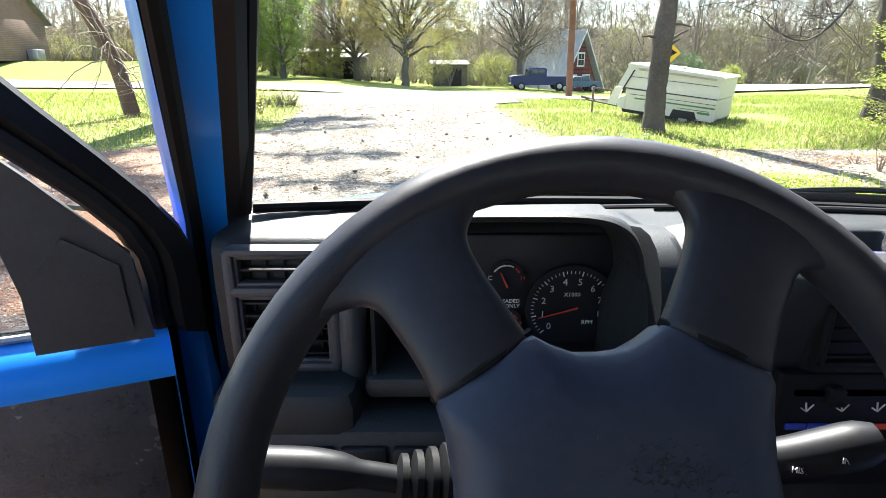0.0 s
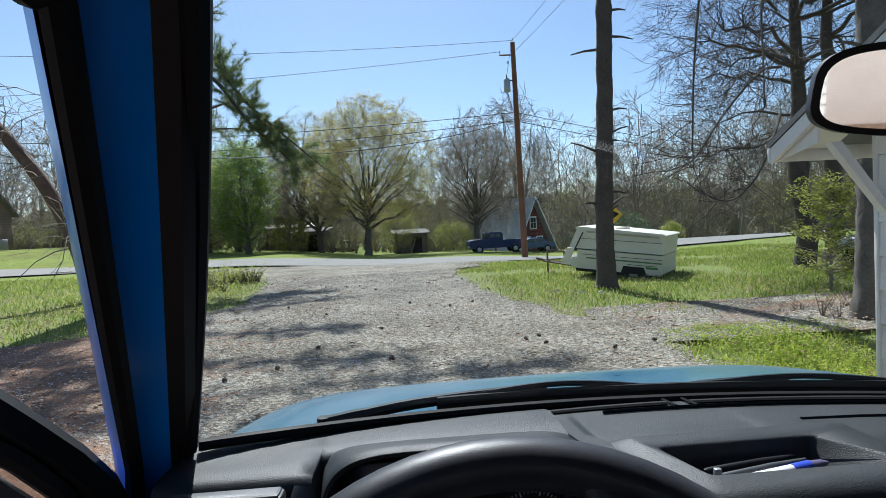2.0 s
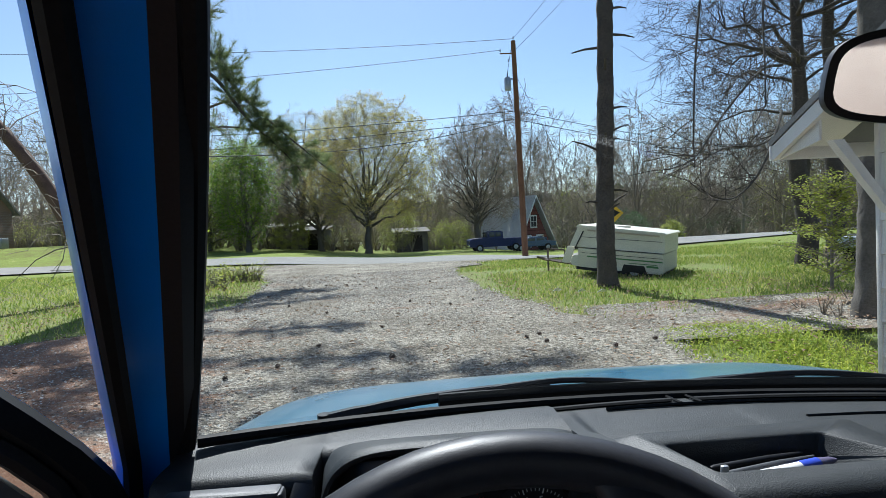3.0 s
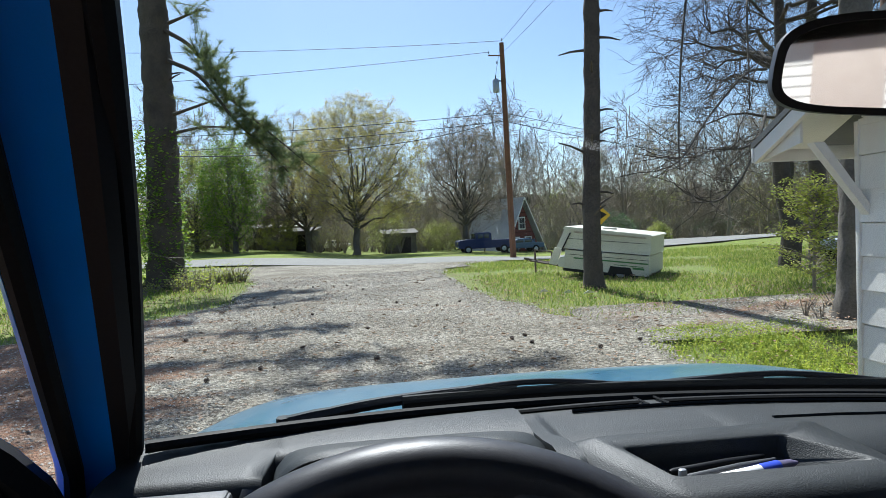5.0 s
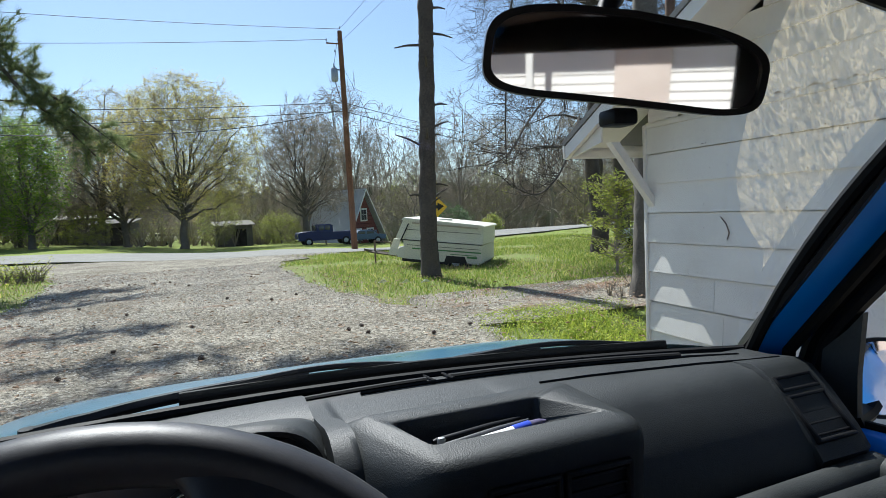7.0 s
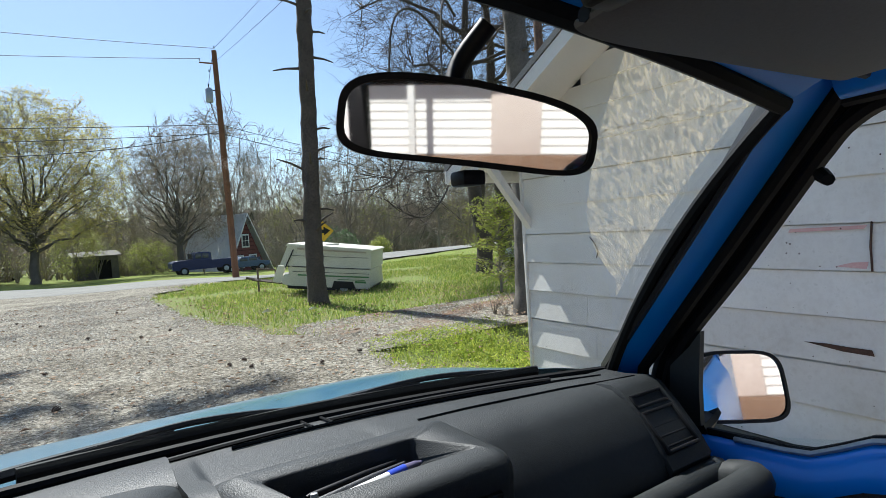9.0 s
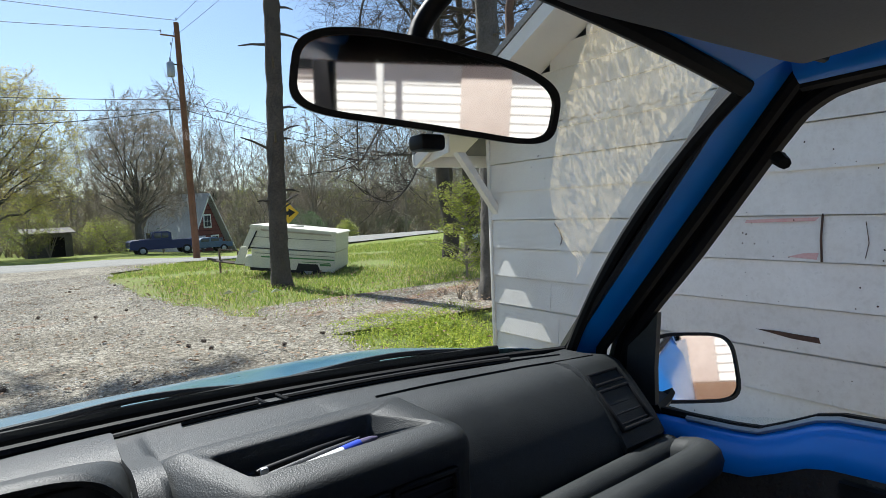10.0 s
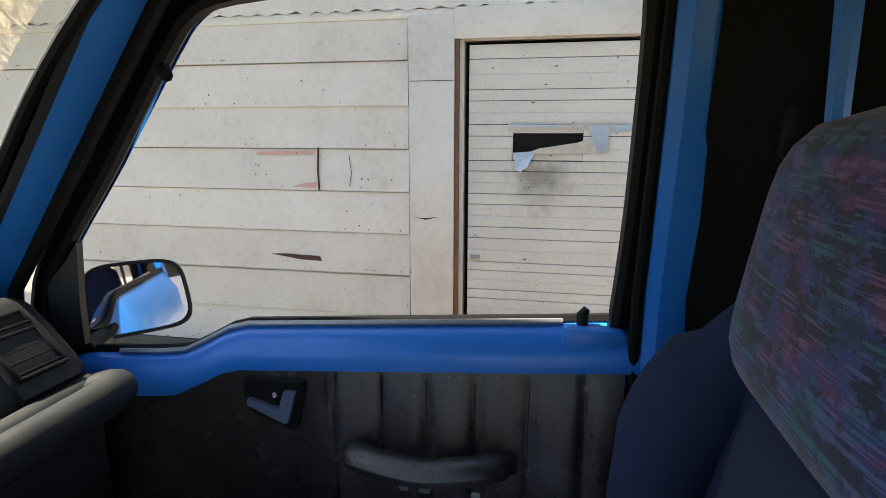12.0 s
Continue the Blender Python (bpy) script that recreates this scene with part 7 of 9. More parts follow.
vase_tree("maple_tree", 11, (-3.6, 51), 2.2, (-2.9, 51, 6.4), (5.9, 5.4, 6.9), (30, 240, 2000, 4), 0.31, 0.013, BARK, TWIG, LEAF_GOLD, 4, 0.062, "broad budding tree with a golden haze of young leaves")
vase_tree("bare_tree", 12, (6.4, 52.5), 2.4, (6.5, 52.5, 5.3), (4.3, 4.2, 6.0), (26, 210, 1800, 4), 0.29, 0.013, BARK, TWIG, LEAF_BROWN, 1, 0.040, "broad leafless tree with fine grey twigs")
vase_tree("maple_tree", 13, (-8.4, 56), 1.8, (-9.4, 56, 4.9), (4.4, 4.0, 5.0), (20, 140, 1100, 4), 0.28, 0.015, BARK, TWIG, LEAF_BROWN, 2, 0.06, "rounded tree with pinkish brown buds")
vase_tree("maple_tree", 16, (-11.2, 60), 2.4, (-9.6, 60, 8.0), (5.2, 4.2, 6.2), (16, 120, 800, 4), 0.34, 0.016, BARK, TWIG, LEAF_GOLD, 2, 0.065, "tall budding tree with sparse golden leaves")
vase_tree("green_tree", 14, (-13.7, 50), 1.0, (-13.9, 50, 4.9), (2.8, 2.7, 4.8), (16, 120, 900, 4), 0.24, 0.012, BARK, TWIG, LEAF_GREEN, 3, 0.085, "dense fresh green roadside tree", low=-0.8)
vase_tree("green_tree", 15, (-18.3, 54), 0.6, (-18.3, 54, 4.6), (3.4, 3.0, 4.8), (14, 100, 700, 4), 0.2, 0.012, BARK, TWIG, LEAF_YELLOW, 3, 0.08, "bushy yellow-green young tree", low=-0.85)
vase_tree("green_tree", 19, (-16.4, 57), 0.6, (-16.4, 57, 5.2), (2.6, 2.6, 5.4), (14, 90, 600, 4), 0.2, 0.012, BARK, TWIG, LEAF_GREEN, 2, 0.08, "slim bright green young tree", low=-0.85)
vase_tree("green_bush", 17, (-11.2, 55), 0.2, (-11.2, 55, 1.1), (1.9, 1.4, 1.9), (12, 60, 360, 4), 0.06, 0.009, BARK, TWIG, LEAF_YELLOW, 3, 0.055, "low yellow-green bush under the trees", low=-0.9)
vase_tree("green_bush", 18, (-1.0, 56), 0.3, (-1.0, 56, 1.6), (2.0, 1.4, 2.6), (12, 60, 360, 4), 0.08, 0.01, BARK, TWIG, LEAF_YELLOW, 2, 0.06, "low yellow-green bush under the trees", low=-0.9)
vase_tree("green_bush", 20, (4.6, 57), 0.3, (4.6, 57, 0.2), (2.0, 1.4, 1.9), (12, 60, 360, 4), 0.06, 0.01, BARK, TWIG, LEAF_YELLOW, 2, 0.06, "low green bush beside the house", low=-0.9)
vase_tree("bare_bush", 22, (17.6, 56), 0.4, (17.6, 56, 1.0), (2.9, 2.4, 3.6), (18, 110, 700, 4), 0.12, 0.011, BARK, TWIG, LEAF_BROWN, 1, 0.035, "rounded leafless pale bush beside the house", low=-0.9)
vase_tree("dark_bush", 23, (9.6, 25), 0.2, (9.6, 25, 0.7), (1.1, 0.9, 0.9), (12, 60, 420, 4), 0.04, 0.006, BARK, TWIG, LEAF_DEEP, 2, 0.03, "dark green bush behind the camper", low=-0.9)
vase_tree("green_bush", 24, (21.0, 44), 0.2, (21.0, 44, -0.4), (1.0, 0.9, 1.2), (12, 60, 320, 4), 0.04, 0.008, BARK, TWIG, LEAF_YELLOW, 3, 0.045, "small yellow-green bush by the road bend", low=-0.9)

# woods behind: a few kinds, repeated
WOODS = [vase_tree("wood_tree", 30 + i, (0, 0, 0), h * 0.10, (0, 0, h * 0.52), (h * w, h * w, h * 0.50), (9, 44, k, 3), 0.15, 0.020, TWIG, TWIG, lf, 1, sz, lb, "woods behind the road", low=-0.9, sides=6)
         for i, (h, w, k, lf, sz, lb) in enumerate([(15.5, 0.21, 170, LEAF_BUD, 0.05, "tall thin leafless woodland tree"), (14.0, 0.24, 170, LEAF_GOLD, 0.055, "tall woodland tree with sparse golden buds"), (13, 0.26, 170, LEAF_BROWN, 0.055, "woodland tree with brown buds"), (7.5, 0.34, 150, LEAF_YELLOW, 0.07, "low yellow-green woodland tree"), (14.5, 0.25, 170, LEAF_BUD, 0.045, "leafless woodland tree with a spreading crown")])]
R = random.Random(77)
spots = []
for k in range(210):
    b = lerp(-0.8, 1.4, (k + R.random()) / 210)
    y = R.uniform(66, 108) / (1 + 0.35 * abs(b))
    spots.append((b * y, y))
first = [True] * 5
for k, (x, y) in enumerate(spots):
    i = R.choice((0, 0, 4, 4, 1, 2, 2, 3) if x > 8 else (0, 4, 1, 1, 2, 3, 3))
    M_ = pose(x, y, ground_z(x, y) - 0.1, 0, 0, R.uniform(0, 360)) @ Matrix.Scale(R.uniform(0.85, 1.15) * (1.1 if x > 6 else 1.0), 4)
    if first[i]:
        WOODS[i].matrix_basis = M_
        first[i] = False
    else:
        copy_thing(WOODS[i], M_)
# undergrowth as clumps of twigs and leaves
def thicket(name, seed, n, place, h, leaf, twig_n, per, size, label):
    R = random.Random(seed)
    t = thing(name, (*place(R), 0), label, "undergrowth", kind="stuff")
    tw, tips = Tube3(), []
    for k in range(n):
        x, y = place(R)
        z = ground_z(x, y) - 0.05
        hh = h * R.uniform(0.5, 1.2)
        for j in range(twig_n):
            dx, dy = R.gauss(0, 0.35) * hh, R.gauss(0, 0.35) * hh
            pts = [(x, y, z), (x + dx * 0.4, y + dy * 0.4, z + hh * 0.5 * R.uniform(0.7, 1.1)), (x + dx, y + dy, z + hh * R.uniform(0.6, 1.05))]
            w = 0.004 + 0.0003 * y
            tw.run(pts, [w * 2, w * 1.4, w * 0.6], 3)
            tips += [pts[1], pts[2], tuple((a + b) / 2 for a, b in zip(pts[1], pts[2]))]
    tw.make("stem_tangle", TWIG, t)
    m = Mesh()
    leaf_cloud(R, tips, per, h * 0.16, size, m)
    m.make("foliage", leaf, t, smooth=False)
    return t


thicket("undergrowth", 5, 640, lambda R: (lambda b, y: (b * y, y))(R.uniform(-0.8, 1.3), R.uniform(62, 95)), 5.0, LEAF_BROWN, 10, 3, 0.065, "brown leafless woodland undergrowth")
thicket("undergrowth", 6, 200, lambda R: (lambda b, y: (b * y, y))(R.uniform(-0.75, 0.12), R.uniform(56, 68)), 2.4, LEAF_YELLOW, 8, 4, 0.06, "yellow-green budding undergrowth")
thicket("undergrowth", 11, 260, lambda R: (lambda b, y: (b * y, y))(R.uniform(-0.75, 1.2), R.uniform(60, 78)), 3.2, LEAF_DEEP, 7, 4, 0.075, "dark green saplings and vines in the woods")
thicket("undergrowth", 7, 90, lambda R: (lambda b, y: (b * y, y))(R.uniform(0.12, 1.0), R.uniform(50, 66)), 1.3, LEAF_BROWN, 8, 3, 0.05, "low green and brown scrub along the field")
# distant wooded rise
m = Mesh()
R = random.Random(3)
m.grid([[(420 * math.sin(a), 420 * math.cos(a) * 0.5, z) for z in (-30, 11.5 + 3.4 * noise.noise(Vector((a * 9, 0, 1))) + 2.6 * noise.noise(Vector((a * 60, 0, 2))) + R.uniform(-1.6, 1.6))] for a in [radians(-100 + 0.16 * k) for k in range(1251)]])
FAR, n_, l_, b_ = shade("distant_woods")
mp = n_.new("ShaderNodeMapping")
mp.inputs["Scale"].default_value = (1.0, 1.0, 0.10)
l_.new(coords(n_), mp.inputs[0])
stems, patch = noise_tex(n_, l_, 0.55, 6, mp.outputs[0], 0.7), noise_tex(n_, l_, 0.09, 4, coords(n_))
l_.new(ramp(n_, l_, mix(n_, l_, 0.35, stems.outputs["Fac"], patch.outputs["Fac"]), [(0.40, (0.05, 0.045, 0.035)), (0.48, (0.15, 0.14, 0.10)), (0.55, (0.22, 0.21, 0.14)), (0.62, (0.36, 0.34, 0.27))]).outputs[0], b_.inputs["Base Color"])
b_.inputs["Roughness"].default_value = 1.0
tagged(m.make("backdrop", FAR, smooth=False), "distant hazy grey-brown wooded horizon", "distant woods", kind="structure")

# tall bare trunk on the lawn
def knotty_trunk(base, top, r0, r1, bark, name, label, stubs, seed, lean_base=0.0):
    R = random.Random(seed)
    t = thing(name, base, label, "tree")
    B, T_ = Vector(base), Vector(top)
    rings, ctr = [], []
    n = 110
    for k in range(n + 1):
        f = k / n
        c = B.lerp(T_, f) + Vector((0.05 * math.sin(7 * f), 0, 0)) + Vector((-lean_base * (1 - f) ** 12 * -1, 0, 0))
        r = lerp(r0, r1, f) + r0 * 0.4 * math.exp(-f * 40)
        ctr.append((c, r))
        rings.append([c + Vector((math.cos(a), math.sin(a), 0)) * r * (1 + 0.10 * noise.noise(Vector((2.2 * math.cos(a), 2.2 * math.sin(a), f * 26 + seed))) + 0.20 * noise.noise(Vector((9 * math.cos(a), 9 * math.sin(a), f * 60 + seed)))) for a in (2 * math.pi * j / 26 for j in range(26))])
    Mesh().loft(rings).make("trunk", bark, t, smooth=True)
    for k in range(stubs):
        f = R.uniform(0.1, 0.62)
        c, r = ctr[int(f * n)]
        a = R.choice((0.1, 3.0, 3.3, 6.0, 4.5)) + R.uniform(-0.4, 0.4)
        d = Vector((math.cos(a), math.sin(a), R.uniform(-0.3, 0.5)))
        L = R.uniform(0.15, 0.5)
        Mesh().tube([c + d * r * 0.8, c + d * (r + L * 0.5) + Vector((0, 0, 0.02)), c + d * (r + L)], [0.028, 0.02, 0.011], 6).make("branch_stub", bark, t)
    return t


knotty_trunk((3.38, 10.9, -0.05), (4.10, 11.0, 13.0), 0.165, 0.115, BARK_DARK, "dead_pine", "tall bare dark pine trunk with broken stubs", 24, 4, 0.17)

# pine by the road with a drooping bough
pine = knotty_trunk((-6.65, 16.6, -0.05), (-6.35, 16.6, 17), 0.44, 0.26, BARK_DARK, "pine_tree", "old pine tree with ivy on its trunk and a drooping bough, with unseen high boughs added for shade", 5, 8)
R = random.Random(21)
boughs = [[(-6.2, 16.5, 7.0), (-5.4, 16.2, 6.4), (-4.5, 15.8, 5.1), (-3.5, 15.4, 4.1), (-2.3, 15.1, 3.0)], [(-6.2, 16.5, 6.2), (-5.2, 16.0, 5.6), (-4.3, 15.6, 4.4), (-3.5, 15.3, 3.6), (-2.9, 15.2, 2.9)],
          [(-6.1, 16.4, 4.7), (-5.2, 16.1, 4.9), (-4.4, 15.9, 5.1)], [(-6.1, 16.4, 4.2), (-5.3, 16.2, 4.3), (-4.6, 16.0, 4.25)], [(-6.1, 16.5, 7.2), (-5.6, 16.3, 7.3), (-5.0, 16.1, 7.45)],
          [(-6.3, 16.5, 9.6), (-5.2, 16.0, 9.2), (-4.2, 15.5, 8.3)], [(-6.3, 16.5, 11), (-7.4, 15.6, 10.8), (-8.6, 15.0, 10.0)], [(-6.3, 16.5, 10.4), (-6.0, 15.2, 10.2), (-5.6, 14.0, 9.6)], [(-6.3, 16.5, 12.5), (-5.0, 15.6, 12.4), (-3.6, 14.8, 11.6)], [(-6.3, 16.5, 13.5), (-6.2, 17.8, 13.4), (-6.0, 19.2, 12.8)], [(-6.3, 16.5, 14.5), (-7.6, 16.9, 14.4), (-8.8, 17.2, 13.8)], [(-6.3, 16.6, 15.8), (-5.3, 16.3, 16.2), (-4.4, 16.0, 16.0)],
          # unseen high boughs, added only to cast shadows across the drive
          [(-6.3, 16.6, 9.2), (-5.2, 17.6, 9.9), (-3.6, 18.6, 10.1), (-2.6, 19.2, 9.8)], [(-6.3, 16.5, 9.9), (-4.6, 16.3, 10.7), (-3.0, 16.1, 10.6), (-1.9, 15.9, 10.3)], [(-6.3, 16.6, 10.6), (-5.0, 19.0, 11.4), (-3.6, 21.0, 11.6)],
          [(-6.3, 16.4, 11.6), (-4.6, 15.6, 11.8), (-2.6, 14.8, 11.2), (-1.2, 14.2, 10.6)], [(-6.3, 16.4, 12.8), (-4.4, 15.0, 13.2), (-2.4, 13.6, 12.6)], [(-6.3, 16.4, 13.8), (-4.0, 16.2, 14.4), (-1.6, 15.8, 13.8), (0.2, 15.4, 13.0)], [(-6.3, 16.4, 10.2), (-5.2, 14.8, 10.4), (-4.2, 13.0, 9.9)], [(-6.3, 16.4, 12.2), (-7.0, 14.6, 12.3), (-7.4, 12.8, 11.6)], [(-6.3, 16.4, 14.6), (-4.6, 14.8, 15.0), (-3.2, 13.2, 14.2)]]
bw, tw, nd = Tube3(), Tube3(), Mesh()


def tuft(R, p, d, n=26, L=0.23):
    p, d = Vector(p), Vector(d).normalized()
    for k in range(n):
        q = p - d * R.uniform(0, 0.12)
        e = (d * R.uniform(0.3, 1) + Vector((R.gauss(0, 0.55), R.gauss(0, 0.55), R.gauss(0, 0.45)))).normalized() * L * R.uniform(0.6, 1.15)
        s_ = e.cross(Vector((R.gauss(0, 1), R.gauss(0, 1), R.gauss(0, 1)))).normalized() * 0.0048
        nd.add([q - s_, q + s_, q + e], [(0, 1, 2)])


for bi, b in enumerate(boughs):
    path = [tuple(p) for p in bez(b, 5)]
    n = len(path)
    r0 = 0.07 if bi < 2 else 0.05
    bw.run(path, [lerp(r0, 0.014, k / (n - 1)) for k in range(n)], 6)
    dense = 95 if bi < 2 else 14 if bi < 5 else 56
    for k in range(dense):
        f = R.uniform(0.18 if bi < 2 else 0.3, 1) ** 0.8
        i = min(int(f * (n - 1)), n - 2)
        q = Vector(path[i]).lerp(Vector(path[i + 1]), f * (n - 1) - i)
        d = Vector((R.gauss(0.25, 0.6), R.gauss(0, 0.6), R.gauss(-0.05 if f > 0.5 else 0.45, 0.5)))
        L = R.uniform(0.25, 0.75) * (1.25 - 0.4 * f)
        e1, e2 = q + d.normalized() * L * 0.5, q + d.normalized() * L + Vector((0, 0, -0.05 if f > 0.4 else 0.1))
        tw.run([tuple(q), tuple(e1), tuple(e2)], [0.012, 0.009, 0.006], 3)
        for z_ in (e1, e1.lerp(e2, 0.5), e2):
            tuft(R, z_, d + Vector((0, 0, 0.2)), 44 if bi < 2 else 26)
bw.make("bough", BARK_DARK, pine, "drooping bough, with unseen high boughs added for shade")
tw.make("twigwork", TWIG, pine)
nd.make("needle_cover", NEEDLE, pine, "green pine needles", smooth=False)
# ivy and shrub round the pine's foot
m, tips = Mesh(), []
for k in range(700):
    a, z = R.uniform(0, 6.28), R.uniform(0.1, 4.3) ** 1.0
    r = 0.47 + abs(R.gauss(0, 0.10)) * (1.4 - 0.25 * z)
    tips.append((-6.65 + r * math.cos(a), 16.6 + r * math.sin(a), z))
for k in range(420):
    tips.append((R.gauss(-7.35, 0.35), R.gauss(16.3, 0.35), R.uniform(0.1, 3.0)))
leaf_cloud(R, tips, 4, 0.09, 0.055, m)
m.make("ivy", LEAF_GREEN, pine, "bright green ivy", smooth=False)
# leaning tree beside it
lt = thing("leaning_tree", (-7.9, 14.1, 0), "leaning reddish tree with bare drooping twigs", "tree")
lw, lt2 = Tube3(), Tube3()
lean = [tuple(p) for p in bez([(-7.75, 14.1, -0.1), (-7.95, 14.0, 1.3), (-8.6, 13.9, 2.9), (-9.8, 13.8, 4.6), (-11.5, 13.7, 6.6), (-13, 13.6, 9)], 5)]
lw.run(lean, [lerp(0.19, 0.09, k / (len(lean) - 1)) for k in range(len(lean))], 9)
for k in range(60):
    i = R.randrange(4, len(lean) - 1)
    q = Vector(lean[i])
    d = Vector((R.gauss(0.2, 0.7), R.gauss(-0.1, 0.6), R.gauss(0.3, 0.6))).normalized()
    pts = [tuple(q)]
    L = R.uniform(0.8, 2.8)
    for j in range(5):
        d = (d + Vector((R.gauss(0, 0.25), R.gauss(0, 0.25), -0.22))).normalized()
        q = q + d * L / 5
        pts.append(tuple(q))
    lt2.run(pts, [0.02, 0.016, 0.012, 0.009, 0.007, 0.005], 3)
    for j in (2, 3, 4, 5):
        e = Vector(pts[j]) + Vector((R.gauss(0, 0.4), R.gauss(0, 0.4), R.gauss(-0.2, 0.3)))
        lt2.run([pts[j], tuple(e)], [0.007, 0.004], 3)
lw.make("trunk", BARK_RED, lt)
lt2.make("twigwork", TWIG, lt)

# bare trees over the garage side
BEHIND = "bare trees behind the garage"
TANGLE = "dark leafless tree with a wide tangle of drooping branches"
crown_tree("bare_tree", 41, (9.05, 12.95), 2.2, (8.9, 12.8, 6.4), (3.7, 3.2, 4.2), (24, 230, 1700, 3), 0.25, 0.0042, BARK_DARK, None, 0, 0, TANGLE, BEHIND, 0.14, 0.15, 0.22, 0.1, (0.24, 0.07, 0.028))
crown_tree("bare_tree", 42, (10.45, 13.75), 2.5, (10.4, 13.75, 7.6), (3.8, 3.4, 5.0), (18, 150, 800, 3), 0.24, 0.0045, BARK_DARK, None, 0, 0, TANGLE, BEHIND, 0.08, 0.13, 0.2, 0.1, (0.26, 0.08, 0.03))
crown_tree("bare_tree", 43, (12.0, 17.0), 1.5, (12.0, 17.0, 5.4), (3.8, 3.4, 5.2), (16, 110, 650, 3), 0.20, 0.006, BARK_DARK, None, 0, 0, TANGLE, BEHIND, 0.06, 0.12, 0.2, 0.1, (0.28, 0.10, 0.04))
crown_tree("bare_tree", 44, (6.9, 7.9), 3.0, (7.6, 8.1, 7.2), (1.6, 1.7, 3.6), (10, 60, 420, 3), 0.14, 0.004, BARK_RED, None, 0, 0, "leafless tree with flaking brown bark beside the garage", BEHIND, 0.05, 0.12, 0.2)
crown_tree("bare_tree", 45, (14.5, 12.5), 1.5, (14.5, 12.5, 6.2), (4.0, 3.5, 5.6), (16, 110, 650, 3), 0.24, 0.005, BARK_DARK, None, 0, 0, TANGLE, BEHIND, 0.06, 0.12, 0.2, 0.1, (0.28, 0.10, 0.04))
knotty_trunk((5.05, 6.45, -0.1), (5.25, 6.5, 11), 0.17, 0.12, BARK, "brown_tree", "brown flaking trunk close behind the garage", 3, 12)
# long drooping boughs
db = thing("drooping_bough", (7.5, 11.5, 6.0), "long bare boughs drooping over the lawn", "branch")
w_ = Tube3()
for b in ([(8.3, 12.6, 5.8), (6.6, 11.4, 6.2), (5.4, 10.4, 5.6), (4.9, 9.9, 4.2), (4.7, 9.7, 2.7), (4.65, 9.6, 2.1)], [(8.5, 12.8, 4.6), (7.2, 11.6, 4.2), (5.9, 10.8, 3.2), (5.0, 10.2, 2.35), (4.3, 9.8, 2.1)],
          [(8.6, 13.0, 3.6), (7.6, 11.8, 2.9), (6.6, 10.9, 2.0), (5.7, 10.3, 1.55), (4.9, 9.9, 1.7)], [(8.4, 12.6, 6.8), (7.0, 11.0, 6.4), (6.2, 10.0, 5.0), (5.8, 9.4, 3.8), (5.6, 9.1, 3.0)], [(8.4, 12.9, 3.0), (7.3, 12.0, 2.7), (6.2, 11.2, 2.6), (5.3, 10.6, 2.3)]):
    path = [tuple(p) for p in bez(b, 5)]
    n = len(path)
    w_.run(path, [lerp(0.035, 0.010, k / (n - 1)) for k in range(n)], 5)
    for k in range(46):
        i = R.randrange(3, n)
        q = Vector(path[i])
        d = Vector((R.gauss(-0.4, 0.5), R.gauss(0, 0.5), R.gauss(0.1, 0.6))).normalized()
        pts = [tuple(q)]
        for j in range(4):
            d = (d + Vector((R.gauss(0, 0.25), R.gauss(0, 0.25), R.gauss(0, 0.2)))).normalized()
            q = q + d * R.uniform(0.1, 0.32)
            pts.append(tuple(q))
        w_.run(pts, [0.009, 0.007, 0.006, 0.005, 0.003], 3)
        e = Vector(pts[2]) + Vector((R.gauss(0, 0.25), R.gauss(0, 0.2), R.gauss(0, 0.25)))
        w_.run([pts[2], tuple(e)], [0.005, 0.003], 3)
w_.make("bough", BARK_DARK, db)

# evergreen shrub of flat bright sprays
sh = thing("evergreen_shrub", (6.5, 8.9, 0), "tall airy shrub with bright green leafy sprays", "shrub")
w_, m = Tube3(), Mesh()
for k in range(95):
    z = R.uniform(0.15, 1.95)
    a = R.uniform(0, 6.28)
    L = R.uniform(0.35, 1.1) * (1.2 - 0.36 * z)
    q = Vector((6.5 + 0.1 * z * 0.2, 8.9, z * 0.85))
    e = q + Vector((math.cos(a) * L, math.sin(a) * L, R.uniform(0.05, 0.30)))
    mid_ = q.lerp(e, 0.5) + Vector((0, 0, 0.06))
    w_.run([tuple(q), tuple(mid_), tuple(e)], [0.010, 0.007, 0.004], 3)
    for j in range(30):
        f = R.uniform(0.25, 1.05)
        c = q.lerp(e, f) + Vector((R.gauss(0, 0.07), R.gauss(0, 0.07), R.gauss(0.01, 0.02)))
        leaf_cloud(R, [tuple(c)], 2, 0.03, 0.026, m)
w_.run([(6.5, 8.9, -0.1), (6.52, 8.9, 1.0), (6.5, 8.92, 1.9)], [0.03, 0.022, 0.008], 5)
w_.make("stem", TWIG, sh)
m.make("foliage", LEAF_YELLOW, sh, "bright yellow-green leaves", smooth=False)
thicket("undergrowth", 8, 30, lambda R: (R.uniform(8.2, 11.0), R.uniform(9.0, 11.5)), 0.5, LEAF_BROWN, 12, 2, 0.03, "tangle of brown brush behind the garage")
thicket("undergrowth", 9, 8, lambda R: (R.uniform(4.6, 5.8), R.uniform(6.2, 7.4)), 0.38, LEAF_BROWN, 6, 2, 0.02, "dry brown stalks at the edge of the track")
thicket("undergrowth", 10, 24, lambda R: (R.uniform(-6.4, -4.6), R.uniform(14.5, 18.0)), 0.5, LEAF_YELLOW, 10, 4, 0.03, "green weeds at the pine's foot")

